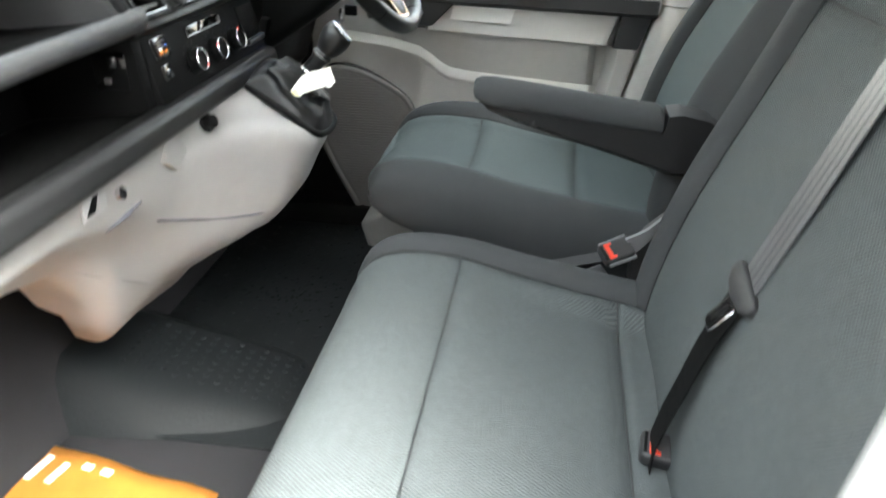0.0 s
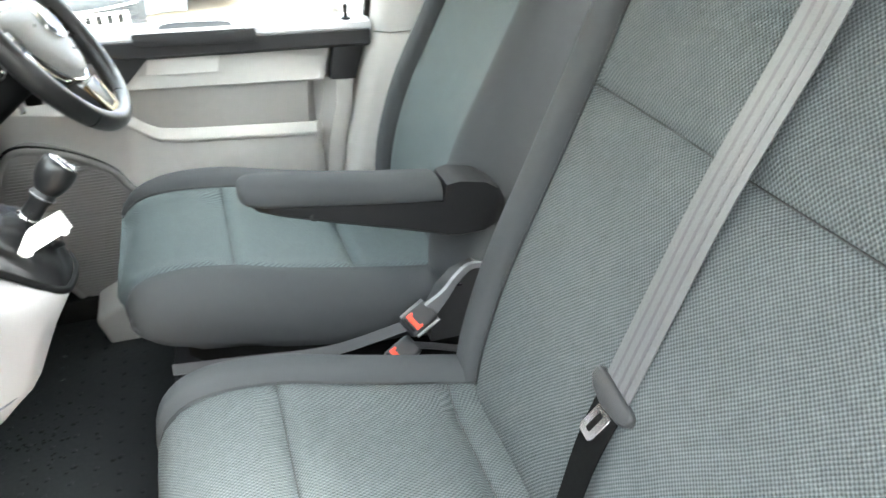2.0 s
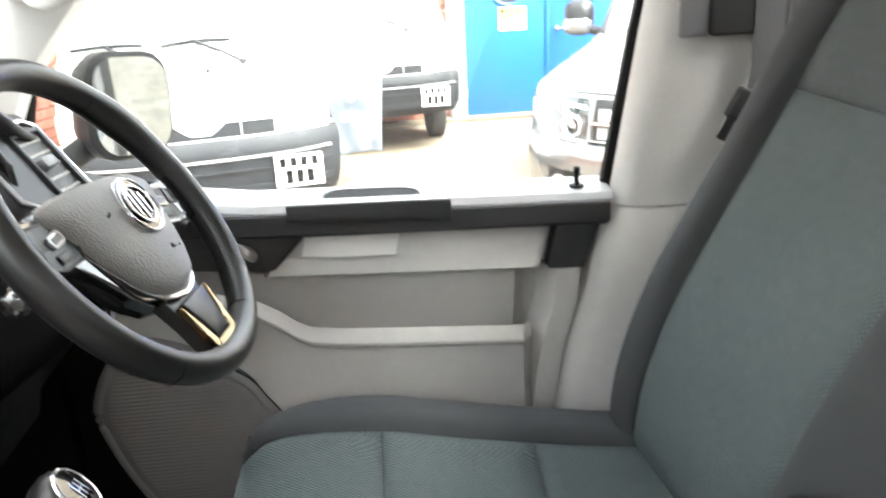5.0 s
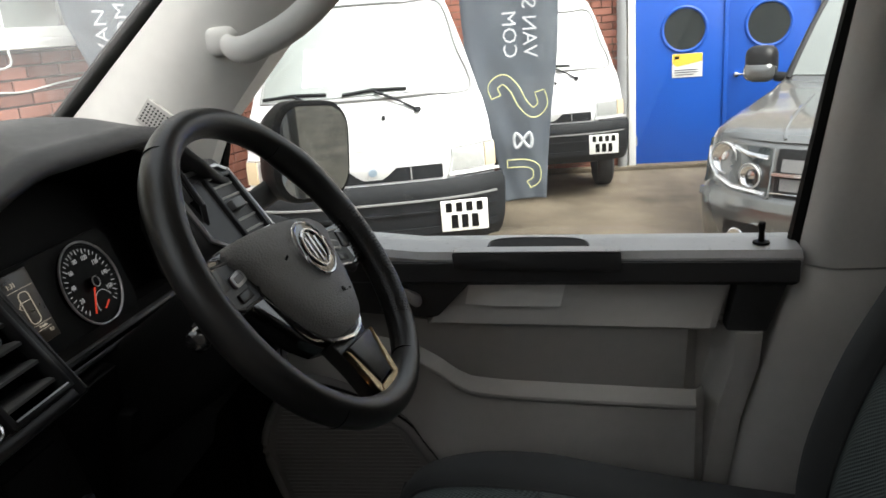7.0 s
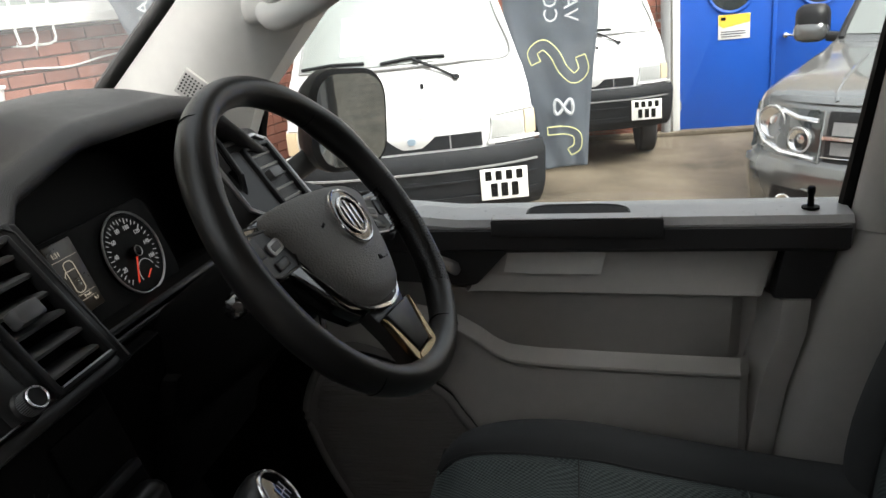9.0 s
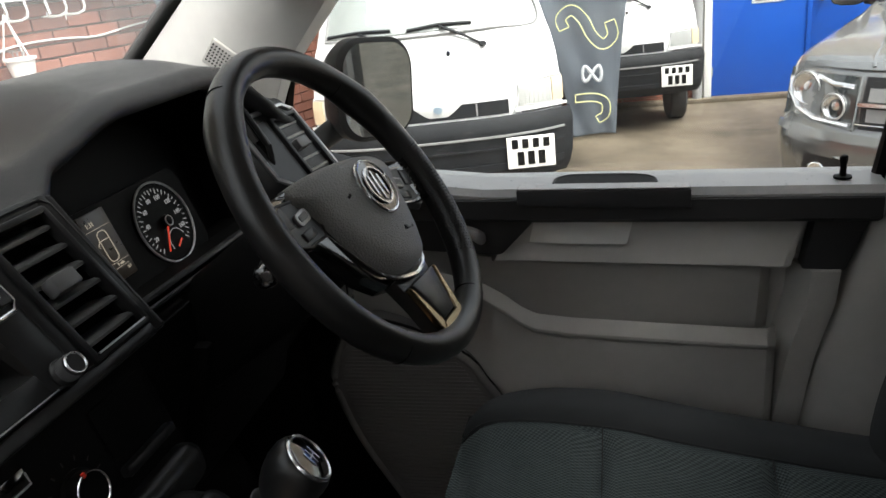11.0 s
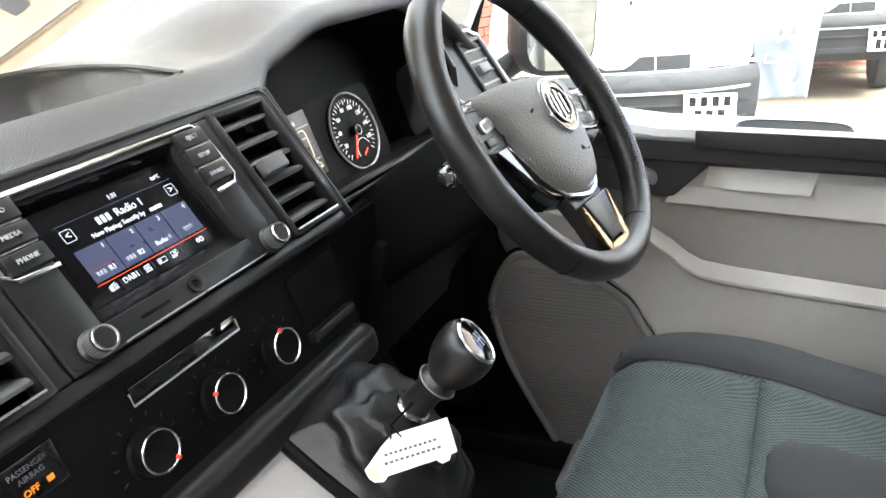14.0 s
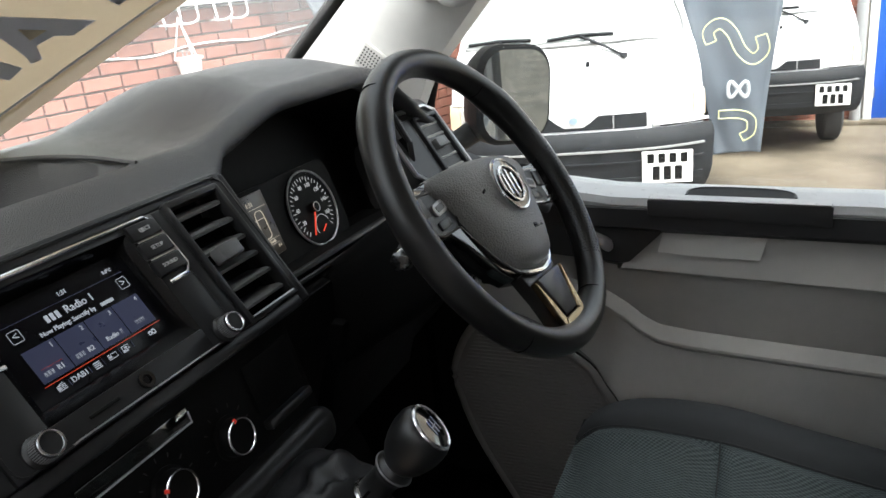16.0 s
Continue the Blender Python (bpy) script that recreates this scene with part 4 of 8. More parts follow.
def build_centre_stack():
    st = thing("centre_facia", "black plastic centre facia of the dashboard", "facia", FAC @ V((0, 0, 0)))
    for x0, x1, v0, v1 in ((-0.226, -0.210, -0.012, 0.150), (-0.134, -0.118, 0.0, 0.137), (0.118, 0.134, 0.0, 0.137), (0.210, 0.226, -0.012, 0.150),
                           (-0.212, 0.212, 0.137, 0.151), (-0.212, 0.212, -0.013, 0.0)):
        part("surround_bar", rbox((x1 - x0, v1 - v0, 0.030), ((x0 + x1) / 2, (v0 + v1) / 2, -0.012), 0.003, m=FAC), M_FACIA, st)
    part("surround_line", tube([FAC @ V(p) for p in ((-0.222, 0.0, 0.003), (-0.222, 0.145, 0.003), (0.214, 0.145, 0.003), (0.222, 0.138, 0.003), (0.222, -0.008, 0.003))], 0.0016, 6), M_FACIA, st, "thin satin edge line")
    vent("air_vent", 0.172, 0.066, 0.006, 0.132, FAC)
    vent("air_vent", -0.172, 0.066, 0.006, 0.132, FAC)

    rd = thing("car_radio", "touchscreen car radio with two knobs, switched on", "radio", FAC @ V((0, 0.07, 0)))
    sx0, sx1, sv0, sv1 = -0.078, 0.082, 0.023, 0.127
    for x0, x1, v0, v1 in ((-0.118, sx0, 0.001, 0.136), (sx1, 0.118, 0.001, 0.136), (sx0 - 0.001, sx1 + 0.001, 0.001, sv0), (sx0 - 0.001, sx1 + 0.001, sv1, 0.136)):
        part("fascia_plate", rbox((x1 - x0, v1 - v0, 0.028), ((x0 + x1) / 2, (v0 + v1) / 2, -0.010), 0.0015, m=FAC), M_FACIA, rd)
    part("plate_edge", tube([FAC @ V((p[0], 0.0685 + p[1], 0.0042)) for p in (lambda o: [*o, o[0]])(rounded(0.233, 0.132, 0.010, 4))], 0.0010, 6), M_FACIA, rd, "moulded edge round the radio plate")
    part("screen_bezel", prism([(sx0, sv0), (sx1, sv0), (sx1, sv1), (sx0, sv1)], "z", -0.016, -0.0105, m=FAC), M_RECESS, rd)
    # the display sits in a shallow funnel of polished walls
    outer = ((sx0, sv0), (sx1, sv0), (sx1, sv1), (sx0, sv1))
    inner = ((-0.067, 0.035), (0.073, 0.035), (0.073, 0.119), (-0.067, 0.119))
    for i in range(4):
        j = (i + 1) % 4
        quad = [(*outer[i], 0.0035), (*outer[j], 0.0035), (*inner[j], -0.0085), (*inner[i], -0.0085)]
        part("recess_wall", loft([[FAC @ V((x, y, z - k)) for x, y, z in quad] for k in (0.0, 0.002)]), M_RECESS, rd, "polished black screen recess")
    scr = part("screen", rbox((0.140, 0.084, 0.003), (0.003, 0.077, -0.0105), 0.001, m=FAC), M_SCREEN, rd, "dark touchscreen showing a radio station list")
    SC = FAC @ pose(0.004, 0.0765, -0.0086) @ Matrix.Diagonal((0.86, 0.90, 1, 1))
    def bar(x, y, w, h, m, name):
        part(name, rbox((w, h, 0.0004), (x, y, 0), 0, m=SC), m, scr)
    def stroke(pts, name, r=0.0004):
        part(name, tube([SC @ V((x, y, 0.0004)) for x, y in pts], r, 4), M_LCD_TEXT, scr)
    for i in range(4):
        tx = -0.0505 + i * 0.0335
        bar(tx, -0.012, 0.0322, 0.031, M_LCD_BLUE, "preset_tile")
        writing(str(i + 1), 0.0062, SC @ pose(tx + 0.011, -0.001, 0.0006), M_LCD_TEXT, scr, "preset_number")
        # station marks: a short block, and the words that follow it
        if i < 2:
            for k in (-1, 0, 1):
                bar(tx - 0.006 + 0.0035 * k, -0.021, 0.0024, 0.0042, M_LCD_TEXT, "preset_name_bar")
            writing("R" + str(i + 1), 0.0066, SC @ pose(tx + 0.006, -0.021, 0.0006), M_LCD_TEXT, scr, "preset_name")
        elif i == 2:
            writing("Radio", 0.0064, SC @ pose(tx - 0.002, -0.021, 0.0006), M_LCD_TEXT, scr, "preset_name")
            bar(tx + 0.0095, -0.021, 0.0032, 0.0042, M_LCD_TEXT, "preset_name_bar")
        else:
            bar(tx, -0.021, 0.0115, 0.0042, M_LCD_TEXT, "preset_name_bar")
    bar(-0.0505, -0.0160, 0.022, 0.0006, M_LCD_RED, "preset_underline")
    bar(0, -0.0300, 0.136, 0.0008, M_LCD_RED, "red_line")
    my = -0.0362
    # radio symbol, band word, list, card and source symbols, then two cogs
    stroke([(-0.0600, my - 0.0026), (-0.0520, my - 0.0026), (-0.0520, my + 0.0016), (-0.0600, my + 0.0016), (-0.0600, my - 0.0026)], "menu_symbol")
    stroke([(-0.0590, my + 0.0018), (-0.0530, my + 0.0034)], "menu_symbol")
    part("menu_symbol", ring(0.0012, 0.0004, 12, SC @ pose(-0.0542, my - 0.0005, 0.0004), sides=4), M_LCD_TEXT, scr)
    bar(-0.0578, my - 0.0005, 0.0026, 0.0026, M_LCD_TEXT, "menu_symbol")
    writing("DAB1", 0.0074, SC @ pose(-0.036, my, 0.0006), M_LCD_TEXT, scr, "menu_word")
    for k in range(4):
        bar(-0.0160, my - 0.0027 + 0.0018 * k, 0.0072, 0.0010, M_LCD_TEXT, "menu_symbol")
    stroke([(-0.0030, my - 0.0022), (0.0065, my - 0.0022), (0.0065, my + 0.0022), (-0.0030, my + 0.0022), (-0.0030, my - 0.0022)], "menu_symbol")
    bar(-0.0005, my, 0.0028, 0.0022, M_LCD_TEXT, "menu_symbol")
    stroke([(0.0140, my - 0.0010), (0.0215, my - 0.0010), (0.0215, my + 0.0026), (0.0140, my + 0.0026), (0.0140, my - 0.0010)], "menu_symbol")
    bar(0.0165, my - 0.0024, 0.0060, 0.0018, M_LCD_TEXT, "menu_symbol")
    bar(0.0185, my + 0.0008, 0.0034, 0.0016, M_LCD_TEXT, "menu_symbol")
    for x, r in ((0.0500, 0.0016), (0.0545, 0.0021)):
        part("menu_symbol", ring(r, 0.0007, 12, SC @ pose(x, my, 0.0004), sides=4), M_LCD_TEXT, scr)
    for x in (-0.0470, -0.0245, -0.0090, 0.0110, 0.0270):
        bar(x, my, 0.0003, 0.0065, M_LCD_BLUE, "menu_divider")
    for k in (-1, 0, 1):
        bar(-0.0215 + 0.0056 * k, 0.0195, 0.0038, 0.0070, M_LCD_TEXT, "station_bar")
    writing("Radio 1", 0.0108, SC @ pose(0.0080, 0.0195, 0.0006), M_LCD_TEXT, scr, "station_name")
    writing("Now Playing: Sanctify by", 0.0062, SC @ pose(-0.0120, 0.0090, 0.0006), M_LCD_TEXT, scr, "track_text")
    bar(0.0335, 0.0090, 0.0150, 0.0034, M_LCD_TEXT, "track_bar")
    writing("1:31", 0.0062, SC @ pose(0.0, 0.0345, 0.0006), M_LCD_TEXT, scr, "screen_clock")
    writing("8.0°C", 0.0048, SC @ pose(0.054, 0.0345, 0.0006), M_LCD_TEXT, scr, "screen_temperature")
    for s in (-1, 1):
        fr2 = tube([SC @ V((s * 0.061 + p[0], 0.018 + p[1], 0.0004)) for p in [*rounded(0.011, 0.011, 0.001, 1), (0.0055, 0.0045)]], 0.0003, 4)
        part("arrow_box", fr2, M_LCD_TEXT, scr)
        writing("<" if s < 0 else ">", 0.010, SC @ pose(s * 0.061, 0.018, 0.0006), M_LCD_TEXT, scr, "arrow")
    bar(0, 0.0285, 0.136, 0.0005, M_LCD_BLUE, "header_line")
    # chrome frame lines and side buttons
    part("chrome_frame", tube([FAC @ V((*p, 0.0045)) for p in ((-0.076, 0.074), (-0.108, 0.076), (-0.115, 0.083), (-0.114, 0.128), (-0.107, 0.134), (0.106, 0.134), (0.114, 0.128), (0.116, 0.080), (0.110, 0.072), (0.086, 0.071))], 0.0022, 8), M_CHROME, rd, "bright chrome frame line")
    for side, names in ((-1, ("RADIO", "MEDIA", "PHONE")), (1, ("EJECT", "SETUP", "SOUND"))):
        cx = -0.0935 if side < 0 else 0.0975
        for i, s in enumerate(names):
            vy = 0.1235 - i * 0.0185
            bt = part("radio_button", rbox((0.034, 0.0155, 0.006), (cx, vy, 0.005), 0.0015, m=FAC), M_FACIA, rd)
            writing(s, 0.0052, FAC @ pose(cx, vy, 0.0083), M_LEGEND, bt, "button_word")
            if i:
                part("button_line", rbox((0.030, 0.0012, 0.001), (cx, vy + 0.0092, 0.0062), 0, m=FAC), M_CHROME, bt)
    for cx, cv in ((-0.093, 0.0125), (0.1025, 0.0105)):
        km = FAC @ pose(cx, cv, 0.004)
        kn = part("radio_knob", lathe([(0.0125, 0), (0.0125, 0.002), (0.0102, 0.004), (0.0098, 0.016), (0.0090, 0.0175)], 28, km), M_FACIA, rd)
        part("knob_ring", ring(0.0088, 0.0011, 32, km @ pose(0, 0, 0.0176), sides=6), M_CHROME, kn)
        part("knob_face", lathe([(0.0082, 0.0160), (0.0070, 0.0168)], 24, km), M_FACIA, kn)
        kr = bmesh.new()
        for i in range(36):
            rbox((0.0008, 0.0008, 0.010), (0.0100, 0, 0.010), 0, m=km @ pose(0, 0, 0, 0, 0, i * 10), bm=kr)
        part("knob_ribs", kr, M_DRAINGREY, kn)
        if cx < 0:
            arc = [km @ V((0.0026 * math.sin(radians(a)), 0.0026 * math.cos(radians(a)), 0.0172)) for a in range(40, 321, 20)]
            part("power_mark", tube(arc, 0.0003, 4), M_LEGEND, kn)
            part("power_mark", tube([km @ V((0, 0.0006, 0.0172)), km @ V((0, 0.0032, 0.0172))], 0.0003, 4), M_LEGEND, kn)
    part("aux_socket", lathe([(0.007, 0), (0.007, 0.003), (0.004, 0.003), (0.0035, -0.002)], 20, FAC @ pose(0.006, 0.0125, 0.004)), M_GLOSS, rd)
    part("card_slot", rbox((0.028, 0.003, 0.002), (-0.036, 0.0125, 0.0045), 0.0005, m=FAC), M_DARK, rd)
    part("groove_line", tube([FAC @ V(p) for p in ((-0.072, 0.003, 0.0045), (-0.066, 0.0035, 0.0045), (0.088, 0.0025, 0.0045))], 0.0009, 5), M_SILVER, rd)

    hp = thing("heater_controls", "black heater control panel with three rotary knobs", "heater panel", HVP @ V((0, 0, 0)))
    part("panel", rbox((0.405, 0.128, 0.03), (-0.004, 0.004, -0.016), 0.006, m=HVP), M_DARK, hp)
    for cx in (-0.0845, -0.007, 0.0705):
        km = HVP @ pose(cx, 0.0, 0)
        kn = part("heater_knob", lathe([(0.0205, 0), (0.0205, 0.002), (0.0178, 0.004), (0.0170, 0.013), (0.0158, 0.015), (0.0140, 0.0145)], 36, km), M_DARK, hp)
        part("knob_ring", ring(0.0160, 0.0010, 40, km @ pose(0, 0, 0.0150), sides=6), M_CHROME, kn)
        a = {-0.0845: -50, -0.007: 150, 0.0705: 95}[cx]
        part("knob_mark", rbox((0.0045, 0.0034, 0.0022), (0.0160, 0, 0.0148), 0.0006, m=km @ pose(0, 0, 0, 0, 0, a)), M_REDMARK, kn, "red pointer mark")
        for i in range(9):
            part("scale_mark", rbox((0.004, 0.0010, 0.0004), (0.0285, 0, 0.0002), 0, m=km @ pose(0, 0, 0, 0, 0, 200 - i * 27)), M_SEATPLASTIC, hp)
    part("button_strip", rbox((0.118, 0.014, 0.004), (-0.020, 0.043, 0.0005), 0.001, m=HVP), M_GLOSS, hp)
    part("strip_line", tube([HVP @ V(p) for p in ((-0.080, 0.046, 0.003), (-0.080, 0.036, 0.003), (0.038, 0.036, 0.003), (0.038, 0.046, 0.003))], 0.0010, 6), M_SILVER, hp, "thin chrome strip line")
    part("blank_cover", rbox((0.072, 0.05, 0.004), (0.150, 0.022, 0.0), 0.002, m=HVP), M_DARK, hp)
    part("coin_tray", rbox((0.072, 0.010, 0.012), (0.150, -0.016, 0.003), 0.003, m=HVP), M_FACIA, hp)
    part("warning_lamp_plate", rbox((0.046, 0.030, 0.003), (-0.165, 0.038, 0.0), 0.001, m=HVP), M_GLOSS, hp)
    writing("PASSENGER", 0.0055, HVP @ pose(-0.164, 0.046, 0.0022), M_INK, hp, "lamp_word")
    writing("AIRBAG", 0.0055, HVP @ pose(-0.164, 0.040, 0.0022), M_INK, hp, "lamp_word")
    writing("OFF", 0.0065, HVP @ pose(-0.168, 0.031, 0.0022), M_LCD_AMBER, hp, "lit_lamp_word")
    part("lit_symbol", rbox((0.005, 0.004, 0.0006), (-0.154, 0.031, 0.002), 0.001, m=HVP), M_LCD_AMBER, hp)
    part("blank_button", rbox((0.026, 0.022, 0.004), (-0.172, 0.004, 0.001), 0.002, m=HVP), M_GLOSS, hp)
    part("button_symbol", rbox((0.007, 0.007, 0.0006), (-0.172, 0.004, 0.0034), 0.001, m=HVP), M_SILVER, hp)

    # right-hand vent pod at the end of the dash
    RV = pose(0.752, 0.816, 0.826, 55.7, 0, -9)
    pod = thing("vent_pod", "black vent housing at the end of the dash", "vent pod", (0.745, 0.84, 0.86))
    hull = [(-0.105, 0.062), (-0.085, 0.074), (0.020, 0.074), (0.040, 0.062), (0.046, -0.055), (0.036, -0.066), (-0.060, -0.066), (-0.105, -0.030)]
    loops = [[RV @ V((x * sc, y * sc, z)) for x, y in hull] for sc, z in ((1.06, -0.10), (1.05, -0.02), (1.0, -0.004), (0.97, -0.001))]
    part("housing", loft(loops), M_DASH, pod, smooth=50)
    part("side_panel", prism([(-0.098, 0.056), (-0.040, 0.060), (-0.036, -0.052), (-0.060, -0.058), (-0.098, -0.028)], "z", -0.002, 0.001, 0.0008, 1, m=RV), M_FACIA, pod)
    part("bright_trim", tube([RV @ V((*p, 0.002)) for p in [*hull, hull[0]]], 0.0042, 6), M_SILVER, pod, "satin edge trim")
    # slats paler than in the other vents: windscreen daylight put into their colour
    vent("air_vent", 0.003, 0.058, -0.050, 0.052, RV, slats=5, slat_mat=mat("vent_slat_lit_grey", (0.33, 0.325, 0.31), 0.32))


def build_lower_dash():
    ld = thing("lower_dash", "pale grey lower dash panel with gear lever pod", "dash panel", (0, 0.9, 0.3))
    keys = {-0.88: ((0.740, 0.645), (0.755, 0.605), (0.785, 0.565), (0.83, 0.53)),
            -0.47: ((0.740, 0.645), (0.756, 0.60), (0.795, 0.555), (0.85, 0.51)),
            -0.36: ((0.738, 0.645), (0.758, 0.585), (0.81, 0.520), (0.875, 0.470)),
            -0.28: ((0.738, 0.645), (0.756, 0.575), (0.82, 0.47), (0.885, 0.385)),
            -0.245: ((0.738, 0.645), (0.754, 0.57), (0.83, 0.44), (0.905, 0.32)),
            -0.20: ((0.735, 0.645), (0.750, 0.575), (0.835, 0.41), (0.93, 0.250)),
            -0.12: ((0.728, 0.645), (0.725, 0.580), (0.80, 0.40), (0.925, 0.250)),
            -0.05: ((0.722, 0.645), (0.675, 0.580), (0.745, 0.39), (0.905, 0.255)),
            -0.01: ((0.720, 0.645), (0.630, 0.572), (0.705, 0.40), (0.89, 0.262)),
            0.02: ((0.720, 0.645), (0.606, 0.562), (0.690, 0.40), (0.885, 0.268)),
            0.08: ((0.720, 0.645), (0.598, 0.556), (0.690, 0.40), (0.885, 0.27)),
            0.14: ((0.720, 0.645), (0.604, 0.560), (0.690, 0.40), (0.885, 0.275)),
            0.165: ((0.725, 0.640), (0.625, 0.560), (0.715, 0.41), (0.89, 0.285)),
            0.175: ((0.740, 0.620), (0.67, 0.55), (0.76, 0.43), (0.90, 0.31))}
    loops = []
    for x, pts in keys.items():
        (ty, tz), (ay, az), (by, bz), (cy, cz) = pts
        line = smooth_line([(x, ty, tz), (x, (ty + ay) / 2, (tz + az) / 2 - 0.002), (x, ay, az), (x, ay * 0.6 + by * 0.4 - 0.008, az * 0.6 + bz * 0.4), (x, by, bz), (x, cy - 0.05, cz + 0.05), (x, cy, cz), (x, cy + 0.05, cz + 0.004)], 30)
        loops.append([*line, V((x, 1.0, max(0.30, cz + 0.02))), V((x, 1.0, 0.60))])
    part("panel", loft(loops), M_BEIGE, ld, smooth=60)
    # joint line, socket, key slots
    def groove(pts, r, name, material=M_INK):
        part(name, tube(smooth_line(pts, 30), r, 6), material, ld)
    groove([(-0.215, 0.7795, 0.497), (-0.177, 0.7820, 0.481), (-0.108, 0.7610, 0.452), (-0.065, 0.7310, 0.438), (-0.023, 0.6960, 0.430), (0.012, 0.6740, 0.434)], 0.0017, "joint_line")
    groove([(-0.332, 0.850, 0.466), (-0.298, 0.844, 0.440), (-0.239, 0.844, 0.401), (-0.165, 0.850, 0.352), (-0.107, 0.857, 0.318), (-0.041, 0.873, 0.285)], 0.0014, "kick_joint", M_RIDGE)
    # dark wedge drawn for the shadow in the panel's crease
    part("shadow_gap", tube([(-0.350, 0.778, 0.542), (-0.318, 0.762, 0.556), (-0.292, 0.753, 0.566)], [0.001, 0.0045, 0.002], 8, squash=0.6), M_INK, ld)
    part("power_socket", lathe([(0.015, -0.01), (0.015, 0.004), (0.011, 0.006), (0.010, 0.018), (0.006, 0.020)], 22, pose(-0.122, 0.727, 0.626, 72, 0, -16)), M_DARK, ld, "black power socket cap")
    part("socket_collar", ring(0.0165, 0.0022, 24, pose(-0.122, 0.726, 0.626, 72, 0, -16), sides=6), M_RIDGE, ld)
    # raised plate put in for the shaded recess round the socket
    part("socket_flap", prism([(-0.238, 0.603), (-0.222, 0.640), (-0.150, 0.643), (-0.138, 0.612), (-0.205, 0.578)], "y", 0.7375, 0.752, 0.003), M_BEIGE, ld)
    part("slot_surround", rbox((0.052, 0.005, 0.036), (-0.402, 0.7495, 0.612), 0.002), M_BEIGE, ld)
    part("slot", prism([(-0.424, 0.600), (-0.402, 0.624), (-0.392, 0.622), (-0.404, 0.600)], "y", 0.7462, 0.752, 0.0008, 1), M_DARK, ld)
    part("key_lock", lathe([(0.009, 0), (0.009, 0.007), (0.006, 0.008)], 18, pose(-0.345, 0.750, 0.601, 80, 0, 0)), M_CHROME, ld)
    part("key_hole", rbox((0.003, 0.002, 0.009), (-0.345, 0.7425, 0.602), 0), M_DARK, ld)
    # floor side kick panel on the driver's side
    part("column_shroud_base", prism([(0.78, 0.70), (0.95, 0.70), (0.95, 0.52), (0.84, 0.50)], "x", 0.33, 0.60, 0.01), M_DARK, ld)

    gl = thing("gear_lever", "black gear lever with pleated leatherette boot", "gear lever", (0.085, 0.67, 0.60))
    rim = [V((0.022, 0.722, 0.650)), V((0.018, 0.66, 0.612)), V((0.030, 0.605, 0.568)), V((0.060, 0.592, 0.558)), V((0.110, 0.592, 0.558)), V((0.138, 0.605, 0.568)), V((0.150, 0.66, 0.612)), V((0.148, 0.722, 0.650)), V((0.085, 0.730, 0.656))]
    rimline = smooth_line([*rim, rim[0]], 64)[:-1]
    part("boot_rim", tube([*rimline, rimline[0], rimline[1]], 0.006, 8), M_DARK, gl)
    part("rim_line", tube([p + V((0.004, 0.004, 0.004)) for p in rimline[36:58]], 0.0018, 6), M_CHROME, gl, "thin chrome boot edge")
    top = V((0.094, 0.630, 0.654))
    axis = (V((0.110, 0.567, 0.725)) - V((0.090, 0.645, 0.637))).normalized()
    e1 = axis.cross(V((1, 0, 0))).normalized()
    e2 = axis.cross(e1).normalized()
    loops = []
    cen = sum(rimline, V((0, 0, 0))) / len(rimline)
    for j in range(15):
        t = j / 14
        lp = []
        for i, p in enumerate(rimline):
            d = (p - cen)
            ang = math.atan2(d.dot(e2), d.dot(e1))
            q = top + (e1 * math.cos(ang) + e2 * math.sin(ang)) * 0.014
            s = t ** 0.75
            w = p.lerp(q, s)
            bulge = math.sin(math.pi * t)
            fold = 0.007 * math.sin(3 * ang + 6 * t + 1.3) + 0.003 * math.sin(8 * ang - 9 * t) + 0.006 * math.sin(15 * t + 2 * ang)
            w += (d.normalized() * (fold + 0.006) + V((0, 0, 1)) * 0.010) * bulge
            lp.append(w)
        loops.append(lp)
    part("boot", loft(loops), mat("boot_leatherette", (0.006, 0.006, 0.0065), 0.38, bump=0.12, bump_scale=700, grain="leather", spec=0.4), gl, "wrinkled black leatherette boot", smooth=70)
    gm = Matrix((( e1.x, e2.x, axis.x, top.x), (e1.y, e2.y, axis.y, top.y), (e1.z, e2.z, axis.z, top.z), (0, 0, 0, 1)))
    L = (V((0.110, 0.567, 0.725)) - top).length
    face = (axis + V((0.48, -0.876, 0)) * 0.26).normalized()
    f1 = face.cross(V((1, 0, 0))).normalized()
    f2 = face.cross(f1).normalized()
    tip = top + axis * L - face * L
    gc = Matrix(((f1.x, f2.x, face.x, tip.x), (f1.y, f2.y, face.y, tip.y), (f1.z, f2.z, face.z, tip.z), (0, 0, 0, 1)))
    part("collar", ring(0.0145, 0.003, 28, gm @ pose(0, 0, 0.004), sides=8), M_CHROME, gl, "chrome collar ring")
    part("neck", lathe([(0.0145, 0.0), (0.0135, 0.030), (0.0165, 0.036), (0.0180, 0.039), (0.0180, 0.043), (0.0160, 0.046), (0.0140, 0.050)], 28, gm), M_LEVER, gl)
    part("neck_ring", ring(0.0182, 0.0010, 28, gm @ pose(0, 0, 0.041), sides=6), M_DRAINGREY, gl)
    kn = []
